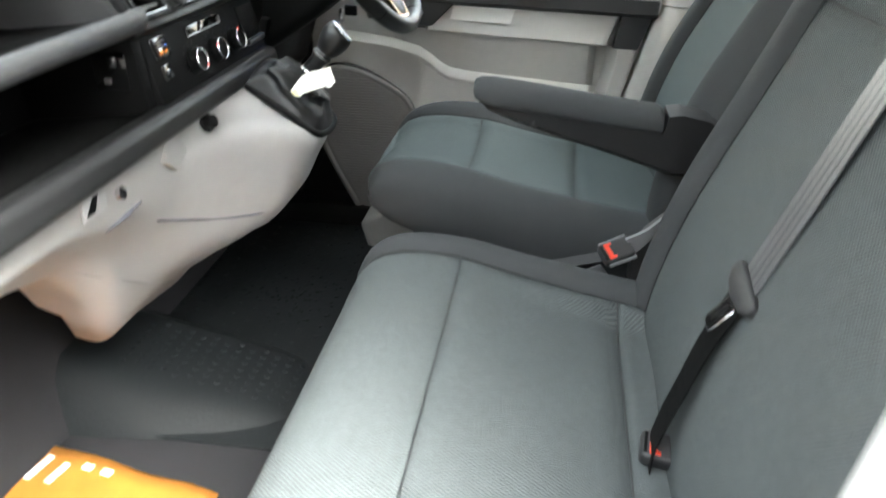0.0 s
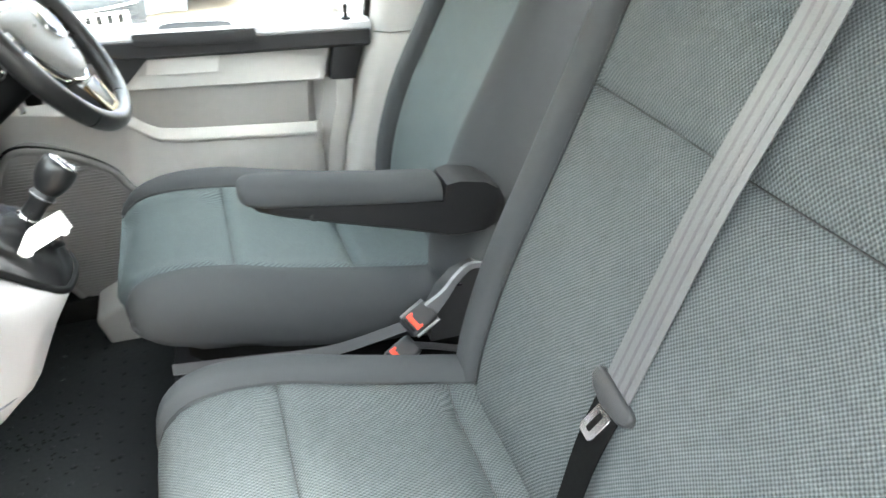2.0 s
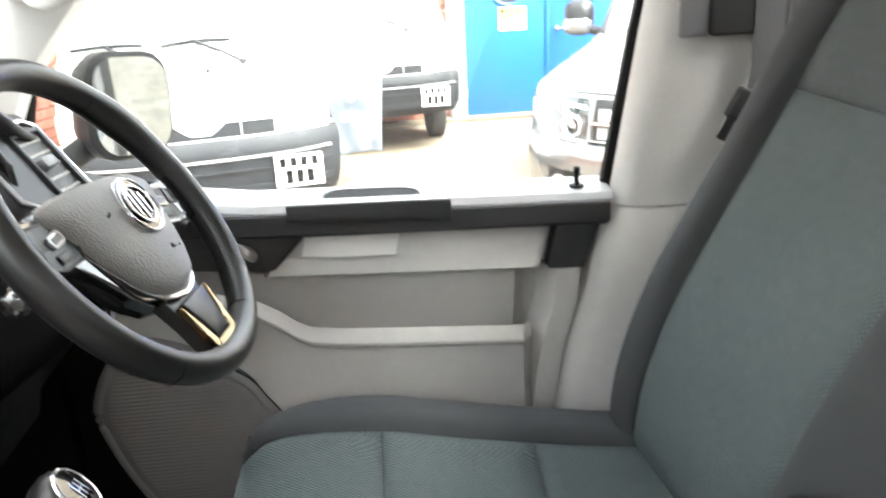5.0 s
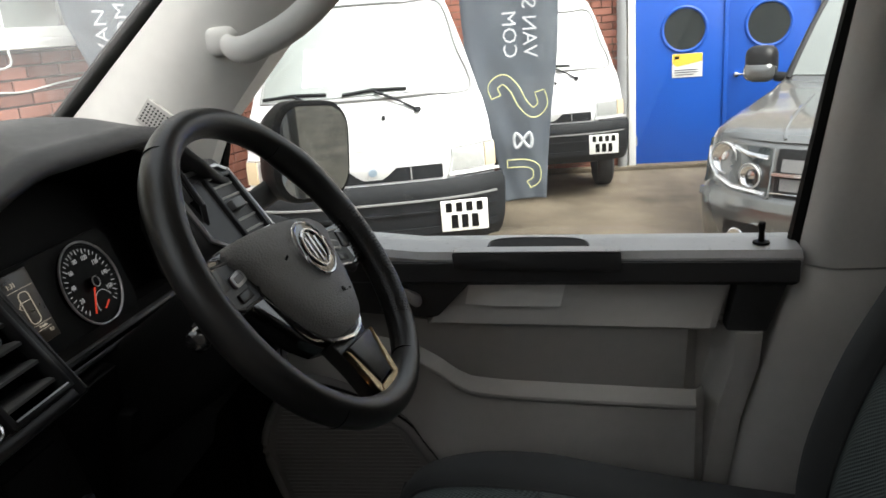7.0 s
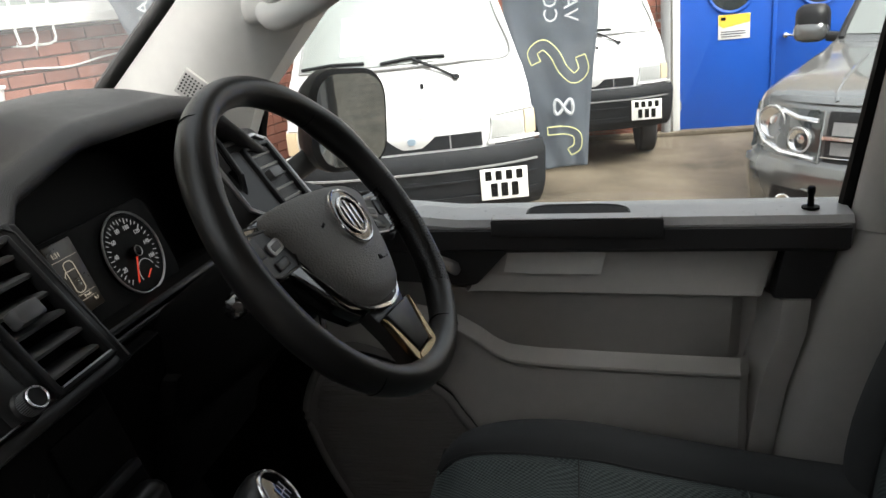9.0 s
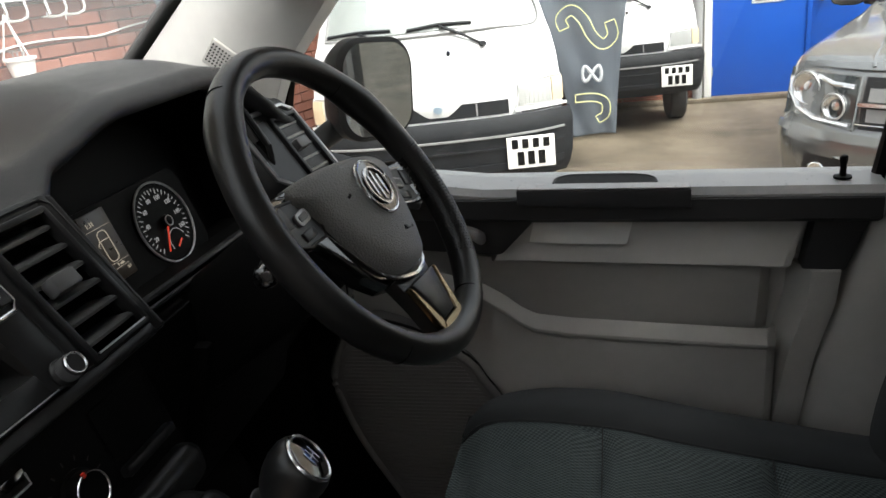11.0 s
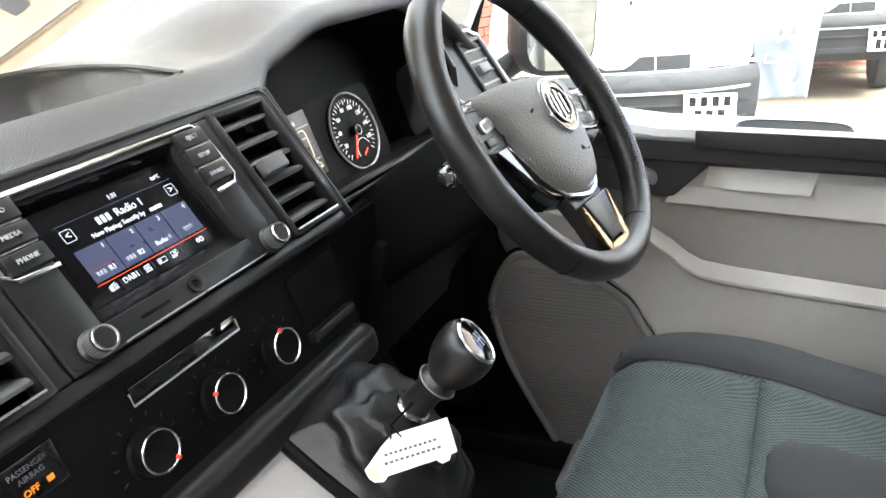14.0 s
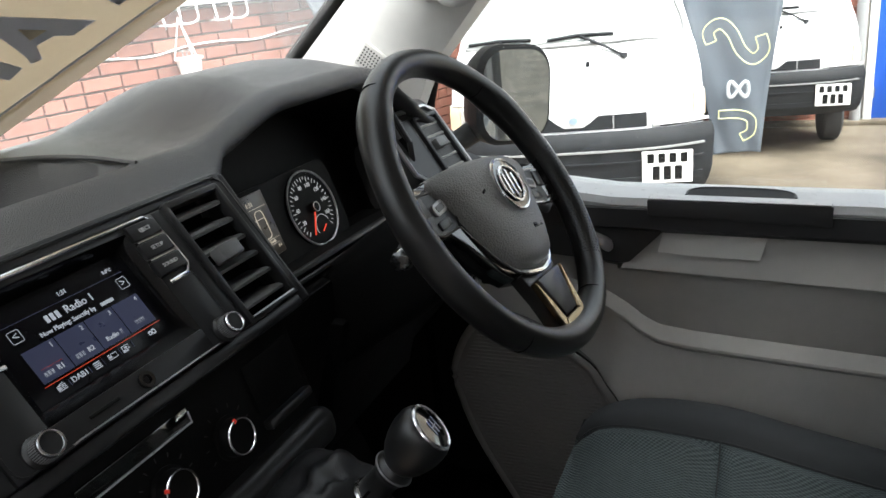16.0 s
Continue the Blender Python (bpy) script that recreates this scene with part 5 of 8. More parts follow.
    for z, rx, ry, s in ((0.047, 0.0140, 0.0140, 0), (0.051, 0.0175, 0.0170, 0), (0.058, 0.0215, 0.0206, 0.1), (0.067, 0.0248, 0.0236, 0.3), (0.077, 0.0268, 0.0254, 0.6), (L - 0.010, 0.0270, 0.0258, 1), (L - 0.005, 0.0258, 0.0250, 1), (L - 0.001, 0.0236, 0.0234, 1), (L, 0.0222, 0.0222, 1)):
        kn.append([(gm @ V((rx * math.cos(t), ry * math.sin(t), z))).lerp(gc @ V((rx * math.cos(t), ry * math.sin(t), z)), s) for t in (2 * math.pi * k / 32 for k in range(32))])
    part("knob", loft(kn), M_LEVER, gl, "black gear knob", smooth=60)
    part("knob_ring", ring(0.0214, 0.0017, 40, gc @ pose(0, 0, L), sides=8), M_CHROME, gl)
    cap = part("knob_cap", lathe([(0.0208, L - 0.001), (0.019, L + 0.0012), (0.010, L + 0.0026)], 32, gc), M_GLOSS, gl, "glossy cap with shift pattern")
    gate = bmesh.new()
    for x in (-0.006, 0, 0.006):
        rbox((0.0012, 0.014, 0.0005), (x, 0, L + 0.0032), 0, m=gc @ pose(0, 0, 0, 0, 0, 90), bm=gate)
    rbox((0.013, 0.0012, 0.0005), (0, 0, L + 0.0032), 0, m=gc @ pose(0, 0, 0, 0, 0, 90), bm=gate)
    part("shift_pattern", gate, M_SILVER, cap)

    # van-shaped paper key tag hung on the lever
    tg = thing("key_tag", "white van-shaped paper key tag tied to the gear lever", "tag", (0.075, 0.612, 0.62))
    tm = look((-0.55, 0.34, 1.09), (0.079, 0.624, 0.625)).to_quaternion().to_matrix().to_4x4()
    tm = Matrix.Translation((0.043, 0.606, 0.652)) @ tm @ pose(0, 0, 0, 0, 0, 13) @ Matrix.Diagonal((0.93, 0.84, 1, 1))
    out = [(-0.040, -0.014), (-0.036, -0.019), (-0.028, -0.021), (-0.023, -0.017), (0.022, -0.016), (0.026, -0.021), (0.033, -0.020), (0.036, -0.015), (0.042, -0.014), (0.042, 0.020), (-0.010, 0.020), (-0.022, 0.012), (-0.036, 0.0), (-0.042, -0.005)]
    part("card", prism(out, "z", -0.0004, 0.0004, m=tm), M_PAPER, tg)
    for yy, x0, x1 in ((0.003, -0.022, 0.028), (-0.005, -0.024, 0.030)):
        k = 11
        for i in range(k):
            w = (x1 - x0) / k
            part("print_bar", rbox((w * 0.66, 0.0026, 0.0003), (x0 + w * (i + 0.5), yy, 0.0007), 0, m=tm), M_INK, tg)
    part("yellow_nose", prism([(-0.040, -0.013), (-0.034, -0.019), (-0.028, -0.019), (-0.032, -0.003), (-0.040, -0.005)], "z", 0.0005, 0.0008, m=tm), M_PALEYELLOW, tg)
    st = bmesh.new()
    tube([tm @ V((-0.012, 0.016, 0.001)), tm @ V((-0.006, 0.030, 0.006)), V((0.094, 0.622, 0.668))], 0.0008, 5, st)
    tube([tm @ V((-0.002, 0.015, 0.001)), tm @ V((-0.008, 0.028, 0.008)), V((0.094, 0.620, 0.668))], 0.0008, 5, st)
    part("string", st, M_DARK, tg)


def build_steering_wheel():
    sw = thing("steering_wheel", "black leather steering wheel with gloss spokes", "steering wheel", (0.413, 0.604, 0.839))
    R = 0.183
    bm = bmesh.new()
    rows = []
    n, s = 120, 16
    for i in range(n):
        a = 2 * math.pi * i / n
        deg = (math.degrees(a) + 7) % 360
        thumb = math.exp(-((deg - 38) / 11) ** 2) + math.exp(-((deg - 142) / 11) ** 2)
        rr = 0.0170 + 0.0022 * thumb
        rows.append([bm.verts.new(WHL @ V(((R + rr * 0.95 * math.cos(t)) * math.cos(a), (R + rr * 0.95 * math.cos(t)) * math.sin(a), rr * 1.08 * math.sin(t)))) for t in (2 * math.pi * k / s for k in range(s))])
    for i in range(n):
        for k in range(s):
            bm.faces.new((rows[i][k], rows[(i + 1) % n][k], rows[(i + 1) % n][(k + 1) % s], rows[i][(k + 1) % s]))
    part("rim", bm, M_LEATHER, sw, smooth=80)
    for deg in (52, 128, 232, 298):
        a = radians(deg - 7)
        part("rim_seam", ring(0.0171, 0.0007, 24, WHL @ pose(R * math.cos(a), R * math.sin(a), 0, 90, 0, deg - 7), sides=5), M_DARK, sw)
    # punched leather on the side grips
    for lo, hi in ((318, 372),):
        dots = bmesh.new()
        for i in range(int((hi - lo) / 1.5)):
            a = radians(lo + i * 1.5 - 7)
            for k in range(9):
                t = radians(95 + k * 14 + (i % 2) * 7)
                rr = 0.0171
                o = V(((R + rr * 0.95 * math.cos(t)) * math.cos(a), (R + rr * 0.95 * math.cos(t)) * math.sin(a), rr * 1.08 * math.sin(t)))
                rbox((0.0017, 0.0017, 0.0012), (0, 0, 0), 0, m=WHL @ Matrix.Translation(o) @ pose(0, 0, 0, 0, 90 - math.degrees(t), 0), bm=dots)
        tagged(part("grip_perforation", dots, M_SEATPLASTIC, sw), kind="stuff")
    # airbag cover
    half = [(0.0, 0.047), (0.050, 0.046), (0.088, 0.043), (0.112, 0.038), (0.123, 0.030), (0.117, 0.021), (0.101, 0.009), (0.087, -0.012), (0.071, -0.042), (0.053, -0.070), (0.033, -0.087), (0.0, -0.093)]
    out = smooth_line([*half, *[(-x, y) for x, y in half[-2:0:-1]], half[0]], 88)[:-1]
    fall = lambda x: 0.024 * (abs(x) / 0.12) ** 2
    loops = [[HUB @ V((p.x * sc, p.y * sc, z - fall(p.x * sc))) for p in out] for sc, z in ((0.96, -0.040), (1.0, -0.020), (1.0, -0.010), (0.985, -0.003), (0.94, 0.003), (0.84, 0.007), (0.60, 0.010), (0.30, 0.012), (0.05, 0.0125))]
    part("airbag_cover", loft(loops), M_AIRBAG, sw, "grained dark grey airbag cover", smooth=60)
    bd = part("badge", lathe([(0.034, 0.0), (0.034, 0.004), (0.0325, 0.0055), (0.031, 0.005), (0.030, 0.0035)], 44, HUB @ pose(0, 0.002, 0.010)), M_CHROME, sw, "round chrome badge")
    part("badge_face", lathe([(0.0315, 0.004), (0.024, 0.0044), (0.004, 0.0046)], 36, HUB @ pose(0, 0.002, 0.0100)), M_GLOSS, bd)
    part("badge_ring", ring(0.0222, 0.0017, 40, HUB @ pose(0, 0.002, 0.0155), sides=6), M_CHROME, bd)
    for k in (-1, 0, 1):
        part("badge_bar", rbox((0.0034, 0.036 - 0.010 * abs(k), 0.002), (0, 0, 0), 0.0008, m=HUB @ pose(k * 0.0105, 0.002, 0.0152)), M_CHROME, bd)
    writing("AIRBAG", 0.0085, HUB @ pose(0.020, -0.052, 0.0088, 0, 8, 0), M_DARK, sw, "embossed_word")
    part("embossed_mark", rbox((0.009, 0.003, 0.0008), (0, 0, 0), 0.0002, m=HUB @ pose(-0.050, 0.004, 0.0060, 0, -8, 25)), M_DARK, sw)
    web = [(-0.150, 0.032), (-0.10, 0.040), (0.10, 0.040), (0.150, 0.032), (0.150, -0.010), (0.132, -0.020), (0.112, -0.026), (0.094, -0.046), (0.072, -0.076), (0.044, -0.096), (0.0, -0.103),
           (-0.044, -0.096), (-0.072, -0.076), (-0.094, -0.046), (-0.112, -0.026), (-0.132, -0.020), (-0.150, -0.010)]
    part("spoke_web", prism(web, "z", -0.044, -0.020, 0.003, 2, m=HUB), M_GLOSS, sw, "gloss black web behind the airbag cover")
    for sgn in (-1, 1):
        # side spoke with its button pod
        sp = [[HUB @ V((sgn * x, y, z)) for x, y, z in sec] for sec in (
            [(0.078, 0.026, -0.024), (0.078, -0.020, -0.026), (0.078, -0.020, -0.040), (0.078, 0.026, -0.040)],
            [(0.105, 0.030, -0.021), (0.105, -0.026, -0.023), (0.105, -0.026, -0.034), (0.105, 0.030, -0.034)],
            [(0.140, 0.030, -0.018), (0.140, -0.024, -0.020), (0.140, -0.024, -0.028), (0.140, 0.030, -0.028)],
            [(0.178, 0.036, -0.012), (0.178, -0.030, -0.012), (0.178, -0.030, -0.022), (0.178, 0.036, -0.022)])]
        spoke = part("side_spoke", loft(sp), M_GLOSS, sw, "gloss black spoke with buttons")
        pad = [(0.080, 0.016), (0.096, 0.026), (0.150, 0.024), (0.168, 0.014), (0.160, -0.016), (0.128, -0.024), (0.092, -0.020)]
        frame_line = [HUB @ V((sgn * x, y, -0.0185)) for x, y in [*pad, pad[0]]]
        # right pod paler than its twin: the light on it is in the colours
        part("pod_frame", tube(frame_line, 0.0016, 6), M_SILVER if sgn > 0 else M_FACIA, spoke, "satin pod frame")
        part("button_pad", prism([(sgn * x, y) for x, y in pad], "z", -0.026, -0.0185, 0.0015, 1, m=HUB), M_FACIA if sgn < 0 else M_TAB, spoke)
        part("switch_bar", prism(rounded(0.026, 0.014, 0.005), "z", -0.019, -0.0155, 0.0012, 2, m=HUB @ pose(sgn * 0.113, 0.006, 0, 0, 0, sgn * -14)), M_RINGSILVER, spoke, "silver thumb button")
        part("switch_legend", prism(rounded(0.016, 0.007, 0.002), "z", -0.0155, -0.0149, m=HUB @ pose(sgn * 0.113, 0.006, 0, 0, 0, sgn * -14)), M_DRAINGREY, spoke)
        for x, y, w, h in ((0.143, 0.009, 0.018, 0.022), (0.116, -0.012, 0.024, 0.010)):
            part("thumb_key", rbox((w, h, 0.005), (0, 0, 0), 0.0016, 2, m=HUB @ pose(sgn * x, y, -0.0185, 0, 0, sgn * -10)), M_LEVER, spoke)
        trim = smooth_line([(0.127, 0.026), (0.106, 0.006), (0.092, -0.014), (0.076, -0.045), (0.057, -0.076), (0.035, -0.093), (0.0, -0.099)], 30)
        part("spoke_trim", tube([HUB @ V((sgn * p.x, p.y, -0.009 - fall(p.x) * 0.8)) for p in trim], [0.0014 + 0.0042 * sstep(0.55, 1.0, i / 29) for i in range(30)], 8, squash=0.8), M_CHROME, spoke, "chrome trim line along the airbag cover")
    # lower spoke: a bronze-edged frame with a gloss black inlay
    low = [(-0.046, -0.092), (0.046, -0.092), (0.034, -0.126), (0.036, -0.172), (-0.030, -0.174), (-0.036, -0.126)]
    lower = part("lower_spoke", prism(low, "z", -0.030, -0.012, 0.003, 2, m=LOW), M_LEVER, sw, "gloss black lower spoke")
    for sgn in (-1, 1):
        leg = [(0.042, -0.106), (0.036, -0.110), (0.029, -0.130), (0.020, -0.160), (0.030, -0.171), (0.034, -0.160), (0.038, -0.130)]
        part("spoke_edge", prism([(sgn * x, y) for x, y in leg], "z", -0.012, -0.004, 0.0015, 1, m=LOW), M_BRONZE, lower, "bronze-tinted spoke edge")
    part("spoke_foot", prism([(-0.024, -0.160), (0.024, -0.160), (0.030, -0.172), (-0.030, -0.172)], "z", -0.012, -0.003, 0.0015, 1, m=LOW), M_BRONZE, lower)
    part("spoke_inlay", prism([(-0.033, -0.106), (0.033, -0.106), (0.025, -0.132), (0.018, -0.158), (-0.018, -0.158), (-0.025, -0.132)], "z", -0.012, -0.003, 0.003, 2, m=LOW), M_LEVER, lower)
    # column and stalks
    col = thing("steering_column", "black steering column shroud with stalks", "steering column", (0.459, 0.75, 0.72))
    cm = WHL @ pose(0, 0, -0.045)
    loops = []
    for z, w, h, dy in ((0, 0.052, 0.050, -0.004), (-0.03, 0.060, 0.058, -0.006), (-0.10, 0.068, 0.060, -0.01), (-0.18, 0.075, 0.060, -0.012), (-0.26, 0.09, 0.062, -0.012)):
        loops.append([cm @ V((x, y + dy, z)) for x, y in rounded(2 * w, 2 * h, 0.03, 5)])
    part("shroud", loft(loops), M_DARK, col, smooth=60)
    for sgn in (-1, 1):
        stalk = part("stalk", tube([cm @ V((sgn * 0.05, 0.0, -0.03)), cm @ V((sgn * 0.09, 0.004, -0.02)), cm @ V((sgn * 0.135, 0.006, -0.004)), cm @ V((sgn * 0.165, 0.004, 0.004))], [0.007, 0.007, 0.010, 0.011], 12), M_DARK, col)
        part("stalk_tip", lathe([(0.012, 0), (0.0125, 0.006), (0.010, 0.014), (0.006, 0.016)], 16, cm @ pose(sgn * 0.160, 0.004, 0.003, 0, sgn * 80, 0)), M_GLOSS, stalk)
        part("stalk_ring", ring(0.0118, 0.0016, 20, cm @ pose(sgn * 0.145, 0.005, 0.0, 0, sgn * 80, 0), sides=6), M_SILVER, stalk)
    key = thing("ignition_key", "small bright ignition key in the column", "key", (0.55, 0.72, 0.70))
    part("key_blade", rbox((0.004, 0.010, 0.030), (0.545, 0.690, 0.672), 0.001), M_CHROME, key)
    part("key_head", rbox((0.009, 0.030, 0.024), (0.545, 0.667, 0.683), 0.004), M_DARK, key)


# ================= seats, belts, floor things =================
def curve2(pts):
    """A smooth curve through points as a function of 0..1."""
    P = [V((p[0], p[1], 0)) for p in pts]
    k = len(P) - 1
    def f(t):
        s = min(max(t, -0.2), 1.2) * k
        j = min(max(int(math.floor(s)), 0), k - 1)
        g = s - j
        p0, p1, p2, p3 = P[max(j - 1, 0)], P[j], P[j + 1], P[min(j + 2, k)]
        return 0.5 * ((2 * p1) + (p2 - p0) * g + (2 * p0 - 5 * p1 + 4 * p2 - p3) * g * g + (3 * p1 - p0 - 3 * p2 + p3) * g ** 3)
    return f


def cushion(seat, cx, across, depth, us, vs, base_z, name, taper=0.05, res=1, rear=0.0, flare=0.0, lift=None, cloth=M_INSERT, corner=0.0):
    """A seat cushion of padded panels; across gives (x, z), depth gives (y, z); us and vs are the seams."""
    fa, fd = curve2(across), curve2(depth)
    def surf(u, v):
        k = flare * sstep(0.45, 1.0, v)
        bend = k * (max(0.0, 1 - abs(u - us[-2]) / 0.3) - max(0.0, 1 - abs(u - us[1]) / 0.3))
        a, d = fa(u + bend), fd(v)
        w = (1 - taper * max(0.0, (v - 0.55) / 0.45) ** 2) * (1 - rear * (1 - sstep(0.0, 0.5, v)))
        low = base_z(d.x) if callable(base_z) else base_z
        cut = corner * sstep(0.50, 1.0, v) * sstep(0.10, 0.28, -a.x)
        low += 0.7 * cut
        return V((cx + a.x * w + 0.35 * cut, d.x - cut, max(d.y + a.y + (lift(a.x, v) if lift else 0.0), low)))
    for i in range(len(us) - 1):
        if i in (0, len(us) - 2):
            part("side_bolster", skin(surf, us[i], us[i + 1], vs[0], vs[-1], 14, 36, 0.006, 0.006, 0.06), M_BOLSTER, seat, smooth=80)
            continue
        for j in range(len(vs) - 1):
            part(name, skin(surf, us[i], us[i + 1], vs[j], vs[j + 1], 14 * res, 12, 0.006, 0.006, 0.12), cloth, seat, smooth=80)
    for v in vs[1:-1]:
        part("seam", tube([surf(us[1] + (us[-2] - us[1]) * i / 30, v) for i in range(31)], 0.0011, 5), M_SEATPLASTIC, seat)
    for u in us[1:-1]:
        part("seam", tube([surf(u, i / 40) for i in range(41)], 0.0011, 5), M_SEATPLASTIC, seat)
    return surf


def backrest(seat, cx, across, rise, us, vs, base, lean, thick, name, top_taper=0.0, res=1, cloth=M_INSERT):
    """A backrest of padded panels; across gives (x, forward), rise gives (height, forward)."""
    fa, fr = curve2(across), curve2(rise)
    upv = V((0, -math.sin(lean), math.cos(lean)))
    fwd = V((0, math.cos(lean), math.sin(lean)))
    def surf(u, v):
        a, r = fa(u), fr(v)
        w = 1 - top_taper * max(0.0, v) ** 2
        f = max(a.y + r.y, -thick)
        return V((cx + a.x * w, base[0], base[1])) + upv * r.x + fwd * f
    flip = lambda u, v: surf(1 - u, v)
    for i in range(len(us) - 1):
        if i in (0, len(us) - 2):
            part("back_bolster", skin(flip, 1 - us[i], 1 - us[i + 1], vs[0], vs[-1], 14, 36, 0.006, 0.006, 0.06), M_BOLSTER, seat, smooth=80)
            continue
        for j in range(len(vs) - 1):
            part(name, skin(flip, 1 - us[i], 1 - us[i + 1], vs[j], vs[j + 1], 14 * res, 16, 0.006, 0.006, 0.10), cloth if j == 0 else M_INSERT_BENCH, seat, smooth=80)
    for v in vs[1:-1]:
        part("seam", tube([surf(us[1] + (us[-2] - us[1]) * i / 30, v) for i in range(31)], 0.0011, 5), M_SEATPLASTIC, seat)
    for u in us[1:-1]:
        part("seam", tube([surf(u, i / 40) for i in range(41)], 0.0011, 5), M_SEATPLASTIC, seat)
    # rear shell
    loops = []
    for s in (0.0, 0.5, 0.9, 1.0):
        r = fr(s)
        w = (1 - top_taper * s * s)
        x0, x1 = fa(0).x * w * 0.97, fa(1).x * w * 0.97
        o = V((cx, base[0], base[1])) + upv * (r.x - 0.01)
        loops.append([o + V((x0, 0, 0)) - fwd * (thick - 0.03), o + V((x0 * 0.9, 0, 0)) - fwd * thick, o + V((x1 * 0.9, 0, 0)) - fwd * thick, o + V((x1, 0, 0)) - fwd * (thick - 0.03)])
    part("back_shell", loft(loops), M_BOLSTER, seat)
    return surf


def build_driver_seat():
    s = thing("driver_seat", "driver's seat in dark teal knit with grey bolsters", "seat", (0.459, 0.25, 0.02))
    across = [(-0.228, -0.135), (-0.258, -0.078), (-0.262, -0.014), (-0.228, 0.014), (-0.185, 0.014), (-0.12, -0.004), (0, -0.010), (0.12, -0.004), (0.182, 0.022), (0.226, 0.030), (0.262, 0.006), (0.272, -0.06), (0.262, -0.135)]
    depth = [(-0.09, 0.340), (0.05, 0.360), (0.15, 0.378), (0.27, 0.402), (0.36, 0.426), (0.46, 0.438), (0.535, 0.428), (0.572, 0.395), (0.576, 0.360), (0.562, 0.338)]
    seat_top = cushion(s, 0.410, across, depth, (0.0, 0.345, 0.648, 1.0), (0.0, 0.205, 0.445, 1.0), lambda y: 0.250 + 0.20 * max(0.0, y - 0.12) + 0.035 * sstep(0.42, 0.57, y), "cushion_panel", flare=0.10, lift=lambda x, v: -0.036 * sstep(0.32, 0.80, v) * sstep(-0.16, 0.20, x) - 0.018 * sstep(0.6, 0.92, v), corner=0.055)
    acb = [(-0.230, -0.15), (-0.250, -0.09), (-0.258, -0.02), (-0.245, 0.030), (-0.205, 0.042), (-0.165, 0.020), (-0.08, 0.004), (0, 0.0), (0.08, 0.004), (0.165, 0.020), (0.205, 0.042), (0.245, 0.030), (0.258, -0.02), (0.250, -0.09), (0.230, -0.15)]
    rise = [(-0.03, -0.02), (0.08, 0.01), (0.22, 0.022), (0.36, 0.012), (0.50, 0.0), (0.62, -0.006), (0.72, -0.020), (0.765, -0.05), (0.78, -0.10)]
    backrest(s, 0.410, acb, rise, (0.0, 0.345, 0.660, 1.0), (0.0, 0.545, 1.0), (-0.034, 0.385), radians(21.5), 0.15, "back_panel", top_taper=0.12)
    part("side_seam", tube([seat_top(0.115, 0.12 + 0.80 * i / 40) + V((-0.0035, 0, 0)) for i in range(41)], 0.0016, 5), M_SEATPLASTIC, s)
    # plastic base and plinth
    part("side_valance", loft([[(0.178, -0.02, z0), (0.186, 0.36, z0 + k * 0.8), (0.205, 0.43, z0 + k), (0.25, 0.47, z0 + k), (0.59, 0.47, z0 + k), (0.635, 0.43, z0 + k), (0.645, -0.02, z0)] for z0, k in ((0.225, 0.02), (0.262, 0.085))]), M_DARK, s)
    part("plinth", loft([[(0.19 - e, -0.10, z), (0.19 - e, 0.37 + e, z), (0.21 - e, 0.43 + e, z), (0.26, 0.45 + e, z), (0.60, 0.45 + e, z), (0.64 + e, 0.42 + e, z), (0.64 + e, -0.10, z)] for z, e in ((0.02, 0.0), (0.06, 0.0), (0.22, -0.01), (0.24, 0.0))]), M_DARK, s, "dark seat box")
    # fold-down armrest
    a = thing("armrest", "dark grey padded fold-down armrest on the seat side", "armrest", (0.14, 0.15, 0.55))
    lean_in = lambda y: 0.118 + 0.06 * max(0.0, y)
    up = lambda y: 0.13 * max(0.0, y)
    prof = []
    for y, x0, x1, zt, zb in ((0.338, 0.014, 0.014, 0.596, 0.580), (0.334, 0.022, 0.022, 0.603, 0.574), (0.325, 0.028, 0.028, 0.608, 0.570), (0.30, 0.032, 0.032, 0.611, 0.568), (0.22, 0.034, 0.034, 0.613, 0.571), (0.12, 0.035, 0.035, 0.614, 0.574), (0.02, 0.036, 0.036, 0.617, 0.580), (0.010, 0.035, 0.035, 0.614, 0.581)):
        ex, h = lean_in(y), up(y)
        prof.append([(ex - x0 + 0.003, y, zb + h), (ex - x0, y, zb + 0.006 + h), (ex - x0 - 0.002, y, (zt + zb) / 2 + h), (ex - x0 + 0.003, y, zt - 0.008 + h), (ex - x0 + 0.012, y, zt - 0.001 + h), (ex, y, zt + 0.002 + h), (ex + x1 - 0.012, y, zt - 0.001 + h), (ex + x1 - 0.003, y, zt - 0.008 + h), (ex + x1, y, (zt + zb) / 2 + h), (ex + x1 - 0.002, y, zb + h)])
    part("pad", loft(prof), M_BOLSTER, a, smooth=70)
    und = []
    for y, x0, zt, zb in ((0.326, 0.018, 0.572, 0.566), (0.310, 0.026, 0.568, 0.556), (0.27, 0.030, 0.568, 0.548), (0.20, 0.0325, 0.572, 0.538), (0.08, 0.034, 0.578, 0.523), (0.008, 0.035, 0.581, 0.512), (0.002, 0.035, 0.612, 0.510), (-0.02, 0.036, 0.616, 0.506), (-0.065, 0.035, 0.607, 0.506), (-0.095, 0.031, 0.588, 0.516), (-0.108, 0.025, 0.562, 0.532)):
        ex, h = lean_in(y), up(y)
